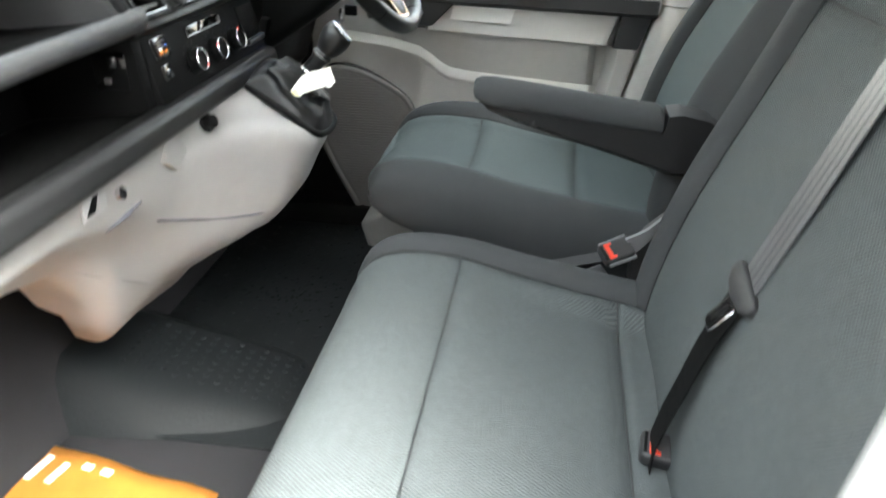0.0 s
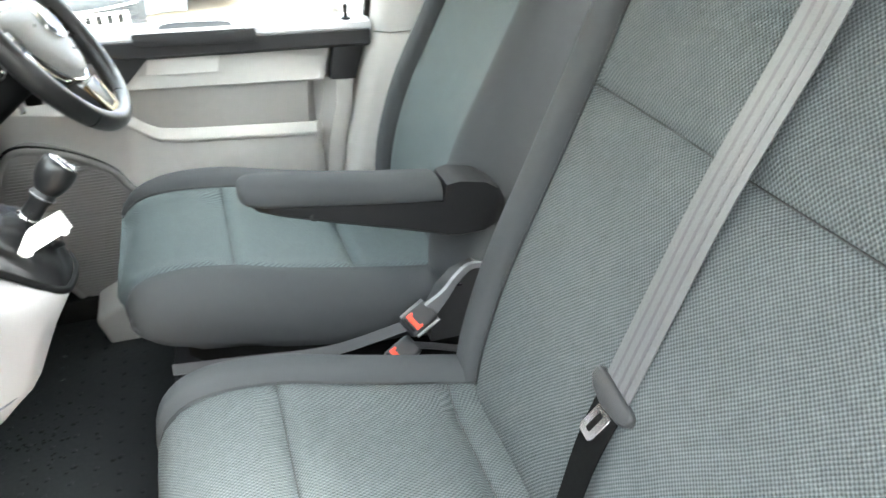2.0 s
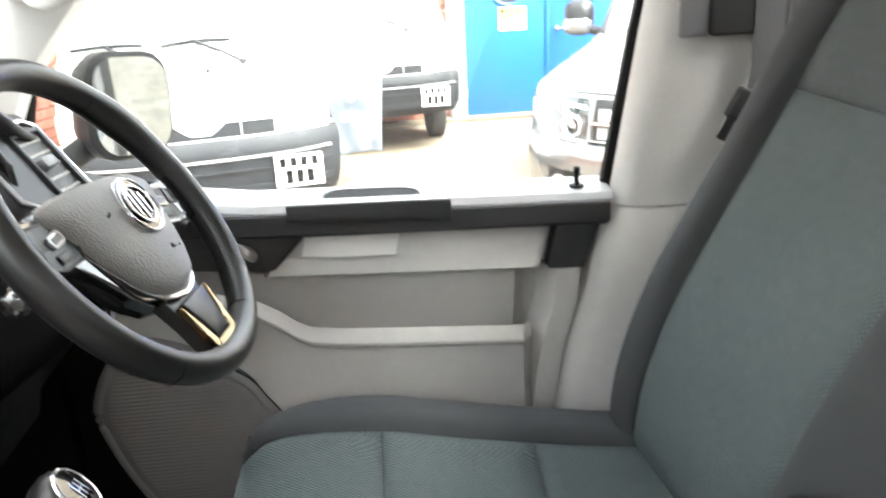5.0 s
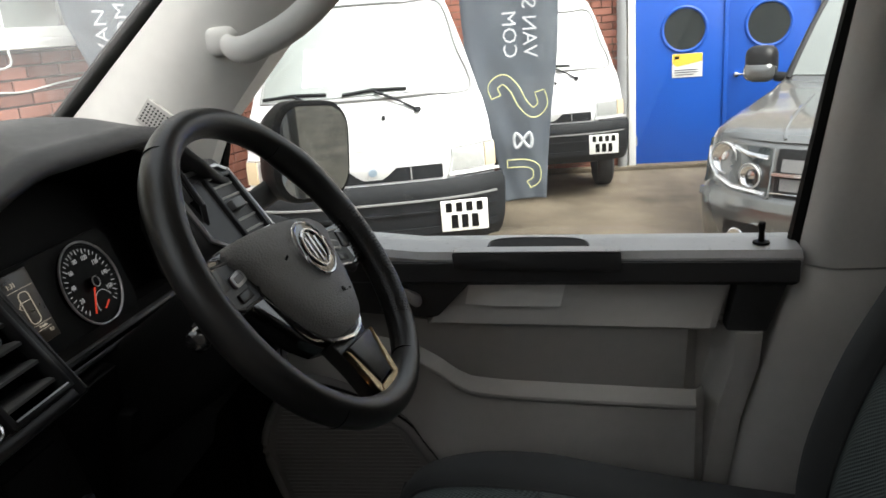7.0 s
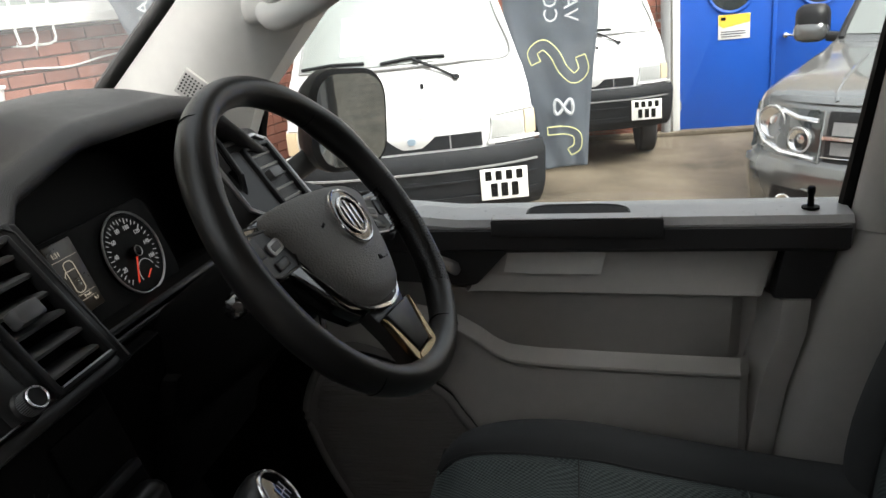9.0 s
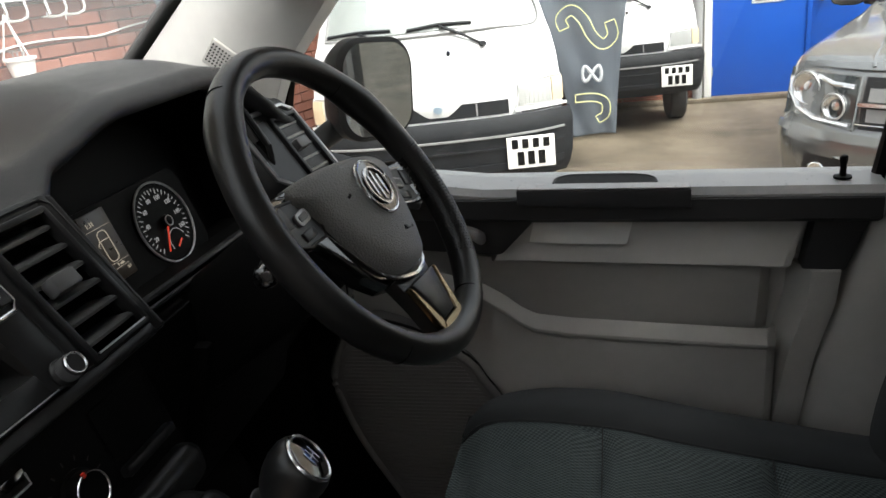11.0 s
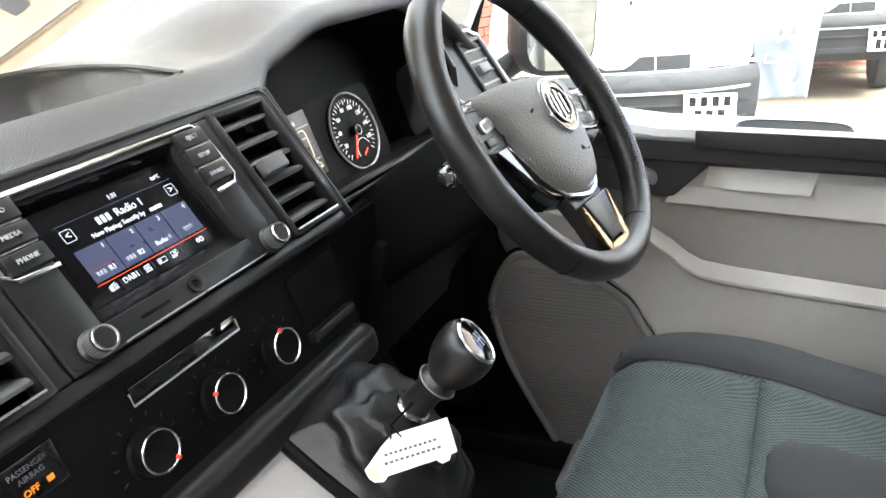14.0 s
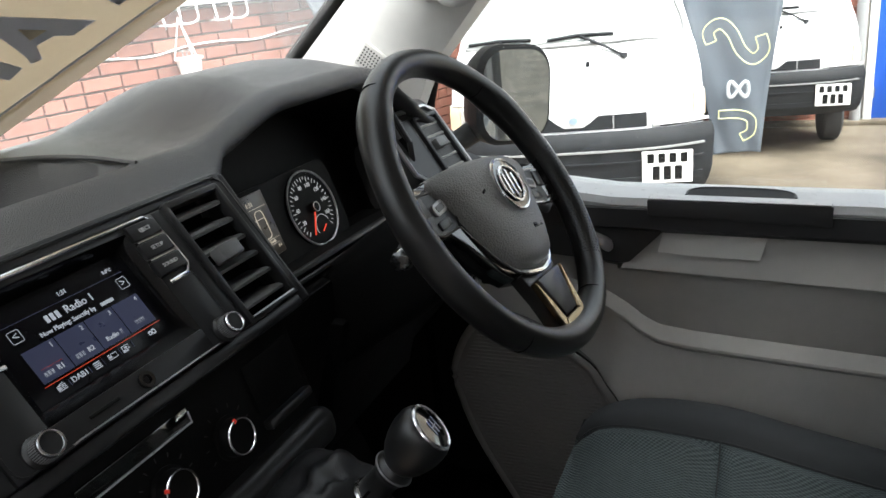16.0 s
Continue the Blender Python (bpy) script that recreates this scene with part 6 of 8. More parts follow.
        und.append([(ex - x0, y, zb + 0.008 + h), (ex - x0, y, zt + h), (ex + x0, y, zt + h), (ex + x0, y, zb + 0.008 + h), (ex + x0 - 0.010, y, zb + h), (ex - x0 + 0.010, y, zb + h)])
    part("arm_shell", loft(und), M_ARMSHELL, a, "black plastic armrest shell", smooth=50)
    part("height_wheel", lathe([(0.007, -0.012), (0.007, 0.012)], 16, pose(0.112, 0.225, 0.581, 0, 90, 0)), M_SEATPLASTIC, a)
    part("pivot", lathe([(0.03, 0), (0.03, 0.06)], 20, pose(0.125, -0.06, 0.55, 0, 90, 0)), M_ARMSHELL, a)


def build_bench():
    s = thing("passenger_bench", "double passenger bench in grey-green knit cloth", "bench seat", (-0.45, 0.2, 0.02))
    across = [(sx * x, z) for sx, x, z in ((-1, 0.470, -0.17), (-1, 0.482, -0.08), (-1, 0.475, -0.025), (-1, 0.442, 0.006), (-1, 0.385, 0.005), (-1, 0.30, -0.003), (-1, 0.15, -0.004), (1, 0.0, -0.004), (1, 0.15, -0.004), (1, 0.30, -0.003), (1, 0.385, 0.005), (1, 0.442, 0.006), (1, 0.475, -0.025), (1, 0.482, -0.08), (1, 0.470, -0.17))]
    depth = [(-0.04, 0.325), (0.03, 0.336), (0.12, 0.345), (0.23, 0.364), (0.327, 0.386), (0.41, 0.394), (0.475, 0.376), (0.512, 0.325), (0.515, 0.24), (0.495, 0.17)]
    cushion(s, -0.447, across, depth, (0.0, 0.282, 0.718, 1.0), (0.0, 0.165, 0.450, 1.0), 0.16, "cushion_panel", taper=0.02, res=2, rear=0.20, lift=lambda x, v: 0.036 * sstep(0.33, 0.43, abs(x)) * (1 - sstep(0.10, 0.55, v)), cloth=M_INSERT_BENCH)
    acb = [(sx * x, f) for sx, x, f in ((-1, 0.350, -0.13), (-1, 0.374, -0.07), (-1, 0.376, -0.01), (-1, 0.362, 0.018), (-1, 0.335, 0.022), (-1, 0.30, 0.006), (-1, 0.18, 0.0), (1, 0.0, 0.004), (1, 0.18, 0.0), (1, 0.30, 0.006), (1, 0.340, 0.022), (1, 0.376, 0.018), (1, 0.396, -0.01), (1, 0.396, -0.07), (1, 0.375, -0.13))]
    rise = [(-0.03, -0.012), (0.08, 0.008), (0.22, 0.014), (0.38, 0.004), (0.52, -0.004), (0.64, -0.008), (0.74, -0.022), (0.78, -0.05), (0.79, -0.09)]
    backrest(s, -0.447, acb, rise, (0.0, 0.335, 0.665, 1.0), (0.0, 0.50, 1.0), (0.025, 0.345), radians(18), 0.13, "back_panel", top_taper=0.05, res=2, cloth=M_INSERT_BENCH)
    part("base_box", loft([[(-0.86, -0.10, z), (-0.86, 0.38, z), (-0.05, 0.38, z), (-0.05, -0.10, z)] for z in (0.02, 0.20)]), M_SEATPLASTIC, s)


def axes_at(o, y, z):
    """A frame at o whose y axis runs along y and whose z axis leans towards z."""
    y = V(y).normalized()
    x = y.cross(V(z)).normalized()
    z = x.cross(y)
    return Matrix(((x.x, y.x, z.x, o[0]), (x.y, y.y, z.y, o[1]), (x.z, y.z, z.z, o[2]), (0, 0, 0, 1)))


def buckle(mm):
    b = thing("seat_belt_buckle", "black seat belt buckle with red button", "seat belt buckle", mm.translation, group="seat belt buckles")
    part("housing", rbox((0.042, 0.060, 0.022), (0, -0.004, 0), 0.007, 3, m=mm), M_SEATPLASTIC, b)
    part("release_button", prism([(-0.016, 0.002), (-0.016, 0.016), (0.016, 0.016), (0.016, 0.002), (0.011, 0.002), (0.011, 0.007), (-0.011, 0.007), (-0.011, 0.002)], "z", 0.006, 0.0135, 0.001, 1, m=mm), M_RED, b, "red release button")
    part("tongue_slot", rbox((0.030, 0.004, 0.002), (0, 0.021, 0.0105), 0.0005, m=mm), M_DARK, b)
    return b


def build_belts():
    m1 = axes_at((0.064, 0.066, 0.362), (-0.35, 0.80, -0.25), (-0.62, 0.10, 0.80))
    b1 = buckle(m1)
    part("stalk", ribbon(smooth_line([m1 @ V((0, -0.030, 0.0)), (0.082, 0.010, 0.392), (0.090, -0.018, 0.420), (0.098, -0.045, 0.434), (0.105, -0.075, 0.428)], 18), (-0.1, 0.45, 0.75), [0.034, 0.033, 0.030, 0.026, 0.022, 0.019, 0.017, 0.016, 0.015, 0.014, 0.014, 0.014, 0.014, 0.014, 0.014, 0.014, 0.014, 0.014], 0.008), M_DRAINGREY, b1, "grey plastic buckle stalk")
    part("stalk_frame", tube([m1 @ V(p) for p in ((-0.022, 0.02, 0.0), (-0.024, -0.030, 0.0), (0.024, -0.030, 0.0), (0.022, 0.02, 0.0))], 0.004, 8), M_DRAINGREY, b1)
    br = thing("buckle_bracket", "black plastic bracket with chrome bolt between the seats", "bracket", (0.10, -0.03, 0.38))
    part("cover", loft([[(x, -0.085, 0.28), (x, -0.085, 0.41), (x, -0.06, 0.428), (x, -0.02, 0.415), (x, 0.010, 0.385), (x, 0.03, 0.345), (x, 0.03, 0.28)] for x in (0.098, 0.135)]), M_SEATPLASTIC, br)
    part("bolt", rbox((0.006, 0.022, 0.008), (0.095, -0.018, 0.402), 0.002), M_CHROME, br)
    b2 = buckle(axes_at((0.038, 0.106, 0.314), (-0.40, 0.80, -0.20), (-0.55, 0.10, 0.83)))
    part("stalk", tube([(0.050, 0.085, 0.322), (0.07, 0.03, 0.29), (0.08, -0.03, 0.26)], 0.011, 8, squash=0.4), M_SEATPLASTIC, b2)
    b3 = buckle(axes_at((-0.447, 0.036, 0.356), (0.10, 0.96, 0.10), (-0.25, -0.1, 0.96)))
    part("stalk", tube([(-0.447, 0.01, 0.345), (-0.447, -0.03, 0.335)], 0.012, 8, squash=0.4), M_SEATPLASTIC, b3)
    # long grey strap rail along the seat base between the seats
    rail = thing("belt_anchor_strap", "dark anchor strap beside the driver's seat", "strap", (0.15, 0.2, 0.28))
    part("strap", ribbon(smooth_line([(0.185, 0.50, 0.268), (0.16, 0.36, 0.272), (0.125, 0.22, 0.285), (0.085, 0.10, 0.335), (0.074, 0.07, 0.35)], 20), (0.5, 0, 0.5), 0.020, 0.006), M_SEATPLASTIC, rail)
    # belt of the middle seat, lying over the backrest with its tongue
    belt = thing("seat_belt", "grey seat belt webbing lying across the backrest with chrome tongue", "seat belt", (-0.43, 0.0, 0.5))
    lean = radians(18)
    fwd = V((0, math.cos(lean), math.sin(lean)))
    upd = V((0, -math.sin(lean), math.cos(lean)))
    def on_back(x, up, off):
        return V((x, 0.025, 0.345)) + upd * up + fwd * off
    path = smooth_line([on_back(-0.452, 0.78, 0.020), on_back(-0.447, 0.67, 0.018), on_back(-0.432, 0.50, 0.020), on_back(-0.430, 0.36, 0.022), on_back(-0.432, 0.245, 0.026)], 30)
    part("webbing", ribbon(path, (1, 0.0, 0.05), 0.052, 0.0016), M_BELT, belt, "pale-sheened grey webbing")
    for dx in (-0.013, 0.0, 0.013):
        part("webbing_rib", ribbon([p + V((dx, 0, 0)) + fwd * 0.0009 for p in path], (1, 0.0, 0.05), 0.0040, 0.0006), M_BELTRIB, belt)
    low = smooth_line([on_back(-0.436, 0.240, 0.030), on_back(-0.440, 0.17, 0.036), on_back(-0.448, 0.10, 0.036), on_back(-0.455, 0.03, 0.034), on_back(-0.458, -0.01, 0.024)], 14)
    part("lower_webbing", ribbon(low, (1, 0.0, 0.1), [0.050 - 0.0012 * i for i in range(14)], 0.0016), M_DARK, belt, "black lower webbing")
    xax = V((0.985, 0.0, 0.17)).normalized()
    yax = (on_back(-0.434, 0.245, 0.024) - V((-0.430, 0.016, 0.517))).normalized()
    zax = xax.cross(yax).normalized()
    yax = zax.cross(xax)
    o = on_back(-0.433, 0.238, 0.030)
    tm = Matrix(((xax.x, yax.x, zax.x, o.x), (xax.y, yax.y, zax.y, o.y), (xax.z, yax.z, zax.z, o.z), (0, 0, 0, 1)))
    part("tongue_grip", prism([(-0.042, 0.010), (-0.044, -0.002), (-0.032, -0.011), (0.0, -0.016), (0.026, -0.012), (0.040, -0.004), (0.042, 0.010), (0.034, 0.013), (-0.034, 0.013)], "z", -0.006, 0.010, 0.004, 2, m=tm), M_DOORBLACK, belt, "dark grey plastic tongue grip", smooth=60)
    tg = prism([(-0.020, -0.014), (0.008, -0.014), (0.008, -0.052), (0.004, -0.058), (-0.016, -0.058), (-0.020, -0.052)], "z", 0.001, 0.0035, 0.0008, 1, m=tm)
    part("tongue", tg, M_CHROME, belt, "bright metal tongue")
    part("tongue_slot", rbox((0.008, 0.026, 0.0045), (-0.006, -0.036, 0.0022), 0.001, m=tm), M_DARK, belt)
    part("slot_bar", rbox((0.052, 0.004, 0.003), (-0.002, 0.006, 0.0105), 0.001, m=tm), M_DARK, belt)

    # belt guide and webbing on the far pillar
    g = thing("pillar_belt", "black seat belt on the driver's door pillar", "seat belt", (0.80, -0.20, 0.9))
    part("belt_housing", rbox((0.022, 0.125, 0.39), (0.796, -0.250, 1.142), 0.008, 3), M_SEATPLASTIC, g, "black belt guide cover")
    part("guide_strip", rbox((0.012, 0.046, 0.39), (0.801, -0.164, 1.142), 0.004, 2), M_DRAINGREY, g, "grey trim strip")
    part("webbing", ribbon(smooth_line([(0.783, -0.275, 1.05), (0.783, -0.277, 0.93), (0.780, -0.272, 0.86), (0.765, -0.235, 0.70), (0.745, -0.175, 0.45)], 20), (0, 1, 0.1), 0.048, 0.002), M_BELTRIB, g, "black webbing")
    tongue = axes_at((0.778, -0.240, 0.842), (0.0, 0.45, -0.9), (-1, 0, 0))
    part("tongue_grip", rbox((0.034, 0.052, 0.016), (0, 0, 0), 0.006, 3, m=tongue), M_SEATPLASTIC, g)
    part("tongue", rbox((0.024, 0.040, 0.004), (0, 0.042, 0), 0.0015, m=tongue), M_CHROME, g, "bright metal tongue")


def build_floor_things():
    m = thing("rubber_mat", "dusty black rubber mat with raised dots on the cab floor", "floor mat", (0.3, 0.7, 0.012))
    part("sheet", prism([(0.0, 0.56), (0.80, 0.52), (0.80, 1.10), (0.0, 1.10)], "z", 0.012, 0.022, 0.003), M_RUBBER, m)
    part("middle_sheet", prism([(-0.17, 0.50), (0.0, 0.50), (0.0, 1.10), (-0.17, 1.05)], "z", 0.012, 0.020, 0.003), M_RUBBER, m)
    dots, dots2 = bmesh.new(), bmesh.new()
    for i in range(16):
        for j in range(11):
            lathe([(0.006, 0.0), (0.0055, 0.0015), (0.003, 0.002)], 8, pose(0.06 + i * 0.045 + (j % 2) * 0.02, 0.60 + j * 0.045, 0.0218), dots)
    tagged(part("raised_dots", dots, M_RUBBER, m), kind="stuff")
    def hump(y):
        pts = ((0.66, 0.024), (0.74, 0.045), (0.86, 0.07), (1.0, 0.10), (1.2, 0.16))
        for (a, za), (b, zb) in zip(pts, pts[1:]):
            if y <= b:
                return za + (zb - za) * (y - a) / (b - a)
    for i in range(7):
        for j in range(13):
            y = 0.68 + j * 0.027
            lathe([(0.0065, -0.002), (0.0060, 0.0022), (0.003, 0.0028)], 8, pose(-0.058 + i * 0.022 + (j % 2) * 0.011, y, hump(y), 12, 0, 0), dots2)
    tagged(part("raised_dots", dots2, M_RUBBER, m), kind="stuff")
    dirt = bmesh.new()
    for i in range(60):
        x, y = random.gauss(0.36, 0.06), random.gauss(0.80, 0.05)
        lathe([(random.uniform(0.002, 0.006), 0), (0.001, 0.0015)], 6, pose(x, y, 0.0225), dirt)
    tagged(part("dirt_specks", dirt, M_DARK, m), kind="stuff")
    lf = thing("paper_floor_mat", "glossy orange printed paper mat on the carpet", "paper mat", (-0.45, 0.9, 0.02))
    lm = Matrix.Translation((-0.250, 0.935, 0.020)) @ Matrix(((0.194, 0.981, 0, 0), (0.981, -0.194, 0, 0), (0, 0, -1, 0), (0, 0, 0, 1)))
    sheet = bmesh.new()
    nx, ny = 16, 12
    rows = [[sheet.verts.new(lm @ V((-0.23 + 0.46 * i / nx, -0.36 * j / ny, -0.004 * math.sin(i * 0.9) * math.cos(j * 0.7) - 0.005))) for i in range(nx + 1)] for j in range(ny + 1)]
    for a, b in zip(rows, rows[1:]):
        for i in range(nx):
            sheet.faces.new((a[i], a[i + 1], b[i + 1], b[i]))
    ob = part("sheet", sheet, M_ORANGE, lf)
    sol = ob.modifiers.new("thickness", "SOLIDIFY")
    sol.thickness = 0.0008
    for x, y, w, h in ((0.19, -0.075, 0.012, 0.075), (0.165, -0.108, 0.05, 0.012), (0.175, -0.075, 0.03, 0.012), (0.165, -0.043, 0.05, 0.012), (0.10, -0.06, 0.014, 0.06), (0.06, -0.06, 0.014, 0.05), (0.02, -0.03, 0.02, 0.014), (-0.02, -0.03, 0.02, 0.014)):
        part("print_bar", rbox((w, h, 0.0008), (x, y, -0.0105), 0, m=lm), M_WHITE, lf)


def build_poster(screen):
    p = thing("windscreen_poster", "tan paper poster stuck to the windscreen, print showing through", "poster", (0.1, 1.1, 1.05))
    org = V((0.176, 1.092, 0.976))
    d1 = (V((0.340, 0.960, 1.088)) - org).normalized()
    nrm = V((0, 0.644, 0.765))
    d2 = nrm.cross(d1).normalized()
    if d2.x > 0:
        d2 = -d2
    pm = Matrix(((d1.x, d2.x, nrm.x, org.x), (d1.y, d2.y, nrm.y, org.y), (d1.z, d2.z, nrm.z, org.z), (0, 0, 0, 1)))
    part("paper", rbox((0.42, 0.24, 0.0006), (0.12, 0.12, 0), 0, m=pm), M_TAN, p)
    part("fold_line", rbox((0.42, 0.004, 0.0006), (0.12, 0.0125, -0.001), 0, m=pm), M_SLATE, p)
    part("paper_border", rbox((0.42, 0.034, 0.0006), (0.12, -0.010, 0), 0, m=pm), M_PAPERBACK, p)
    # broad letter shapes showing through from the front
    wedge = [(0.072, 0.161), (0.087, 0.163), (0.161, 0.058), (0.133, 0.060), (0.118, 0.080), (0.098, 0.084), (0.094, 0.057), (0.082, 0.062), (0.083, 0.077), (0.079, 0.122)]
    part("letter_shape", prism(wedge, "z", -0.0014, -0.0008, m=pm), M_SLATE, p)
    part("letter_counter", prism([(0.095, 0.126), (0.115, 0.097), (0.097, 0.099)], "z", -0.0020, -0.0015, m=pm), M_TAN, p)
    part("letter_shape", prism([(0.044, 0.135), (0.053, 0.125), (0.073, 0.065), (0.055, 0.060), (0.034, 0.115)], "z", -0.0014, -0.0008, m=pm), M_SLATE, p)
    part("letter_shape", prism([(0.030, 0.115), (0.027, 0.060), (0.008, 0.060), (-0.004, 0.125)], "z", -0.0014, -0.0008, m=pm), M_SLATE, p)
    part("letter_shape", prism([(0.158, 0.150), (0.172, 0.150), (0.210, 0.056), (0.190, 0.056)], "z", -0.0014, -0.0008, m=pm), M_SLATE, p)
    part("letter_shape", prism([(0.222, 0.150), (0.236, 0.150), (0.246, 0.056), (0.228, 0.056)], "z", -0.0014, -0.0008, m=pm), M_SLATE, p)
    part("letter_shape", prism([(-0.062, 0.150), (-0.030, 0.150), (-0.022, 0.060), (-0.044, 0.060)], "z", -0.0014, -0.0008, m=pm), M_SLATE, p)


# ================= the yard outside =================
GZ = -0.62
M_BRICK = mat("red_brick", (0.235, 0.098, 0.070), 0.9, bump=0.6, bump_scale=60, var=0.25, scale=6, island=0.35, spec=0.2)
M_MORTAR = mat("pale_mortar", (0.31, 0.265, 0.22), 0.95, bump=0.5, bump_scale=120, var=0.15, scale=5, spec=0.1)
M_GROUND = mat("worn_concrete", (0.120, 0.098, 0.072), 0.7, bump=0.9, bump_scale=30, var=1.1, scale=1.6, detail_var=0.55, spec=0.2)
M_BLUE = mat("blue_door_paint", (0.008, 0.078, 0.42), 0.35, bump=0.05, bump_scale=40, var=0.12, scale=2)
M_FRAMEWHITE = mat("white_frame_paint", (0.72, 0.72, 0.70), 0.5, var=0.06)
M_DRAIN = mat("grey_drainpipe", (0.22, 0.22, 0.22), 0.6)
M_DARKGLASS = mat("dark_window_glass", (0.03, 0.035, 0.035), 0.05, coat=1.0, var=0.3, scale=3)
# opaque pale base stands in for sky reflection, under a real gloss coat
M_PALEGLASS = mat("glass_painted_reflection", (0.25, 0.27, 0.26), 0.12, coat=1.0, var=0.15, scale=1.5)
M_VANWHITE = mat("small_van_white_paint", (0.58, 0.58, 0.58), 0.22, coat=0.7, var=0.03, scale=2)
M_BUMPER = mat("dark_bumper_plastic", (0.011, 0.012, 0.014), 0.6, bump=0.1, bump_scale=200, var=0.25, spec=0.22)
M_TRUCKBLACK = mat("truck_black_plastic", (0.012, 0.012, 0.013), 0.45, bump=0.1, bump_scale=200, spec=0.3)
M_LAMP = mat("headlamp_glass", (0.52, 0.53, 0.52), 0.12, coat=1.0, var=0.3, scale=40, metal=0.35)
M_SILVERPAINT = mat("silver_truck_paint", (0.19, 0.195, 0.195), 0.22, 0.55, coat=0.8, var=0.05, scale=2)
M_LAMPBOWL = mat("lamp_reflector", (0.82, 0.82, 0.83), 0.16, 0.85, var=0.12, scale=30)
M_INDICATOR = mat("clear_amber_lens", (0.62, 0.50, 0.34), 0.15, coat=1.0, var=0.15, scale=60)
M_TYRE = mat("tyre_rubber", (0.020, 0.020, 0.020), 0.85, bump=0.3, bump_scale=90)
M_FLAG = mat("grey_flag_fabric", (0.14, 0.16, 0.185), 0.85, bump=0.3, bump_scale=300, var=0.12, scale=4)
let_light_through(M_FLAG, 0.45, (0.24, 0.28, 0.33))


def see_through(m, share):
    """Open weave: part of the light passes straight."""
    nt = m.node_tree
    out = nt.nodes["Material Output"]
    was = out.inputs[0].links[0].from_socket
    tr = nt.nodes.new("ShaderNodeBsdfTransparent")
    mx = nt.nodes.new("ShaderNodeMixShader")
    mx.inputs[0].default_value = share
    nt.links.new(was, mx.inputs[1])
    nt.links.new(tr.outputs[0], mx.inputs[2])
    nt.links.new(mx.outputs[0], out.inputs[0])


see_through(M_FLAG, 0.16)
M_FLAGYELLOW = mat("flag_yellow_line", (0.60, 0.61, 0.30), 0.8)
M_FLAGWHITE = mat("flag_white_print", (0.46, 0.48, 0.50), 0.8)
M_PLATE = mat("number_plate_white", (0.80, 0.80, 0.76), 0.4, var=0.05)
M_RENDER = mat("light_blocker_render", (0.20, 0.185, 0.17), 0.9, bump=0.5, bump_scale=60, var=0.15, scale=2)
M_POT = mat("white_plastic_pot", (0.80, 0.80, 0.78), 0.5, var=0.05)


def build_ground():
    g = mesh_object("ground", rbox((240, 240, 0.2), (0, 0, GZ - 0.1), 0), M_GROUND)
    tagged(g, "worn sandy concrete yard", "ground", kind="structure")


BRICKS = {}


def brick_mesh(L, H, D):
    key = (round(L, 3), round(H, 3))
    if key not in BRICKS:
        bm = rbox((L, D, H), (0, 0, 0), 0.004, 1)
        me = bpy.data.meshes.new("brick")
        bm.to_mesh(me)
        bm.free()
        me.materials.append(M_BRICK)
        BRICKS[key] = me
    return BRICKS[key]


def lay_bricks(parent, m, u0, u1, z0, z1, holes=(), near=None, limit=300):
    """Brick courses on a wall whose own x axis is m's x axis and whose face looks along -y. Bricks in near become parts, the others one mesh."""
    count = 0
    row = 0
    z = z0
    far = []
    while z + 0.065 < z1:
        u = u0 - (0.1125 if row % 2 else 0.0)
        header = row % 6 == 5
        L = 0.1025 if header else 0.215
        while u < u1:
            a, b = max(u, u0), min(u + L, u1)
            if b - a > 0.03 and not any(h0 < (a + b) / 2 < h1 and k0 < z + 0.03 < k1 for h0, h1, k0, k1 in holes):
                cu, cz = (a + b) / 2, z + 0.0325
                inset = random.uniform(-0.002, 0.003)
                if near and near[0] < cu < near[1] and near[2] < cz < near[3] and count < limit:
                    ob = new("brick", brick_mesh(b - a, 0.065, 0.05))
                    ob.parent = parent
                    ob.matrix_parent_inverse = parent.matrix_basis.inverted()
                    ob.matrix_basis = m @ pose(cu, inset, cz, 0, 0, random.uniform(-0.3, 0.3))
                    count += 1
                else:
                    far.append((cu, inset, cz, b - a))
            u += L + 0.010
        z += 0.075
        row += 1
    verts, faces = [], []
    for cu, iy, cz, w in far:
        k = len(verts)
        for sx in (-1, 1):
            for sy in (-1, 1):
                for sz in (-1, 1):
                    verts.append(m @ V((cu + sx * w / 2, iy + sy * 0.02, cz + sz * 0.0325)))
        faces += [[k, k + 1, k + 3, k + 2], [k + 4, k + 6, k + 7, k + 5], [k, k + 4, k + 5, k + 1], [k + 2, k + 3, k + 7, k + 6], [k + 1, k + 5, k + 7, k + 3], [k, k + 2, k + 6, k + 4]]
    if verts:
        me = bpy.data.meshes.new("far_bricks")
        me.from_pydata([tuple(v) for v in verts], [], faces)
        me.materials.append(M_BRICK)
        ob = new("far_bricks", me)
        ob.parent = parent
        ob.matrix_parent_inverse = parent.matrix_basis.inverted()
        tagged(ob, kind="stuff")


WALL = Matrix(((0.96, 0.28, 0, 3.76), (-0.28, 0.96, 0, 3.36), (0, 0, 1, GZ), (0, 0, 0, 1)))   # x along the wall, -y out of it
WALL2 = Matrix(((0, 1, 0, 8.10), (-1, 0, 0, 0.0), (0, 0, 1, GZ), (0, 0, 0, 1)))              # the wall with the blue doors


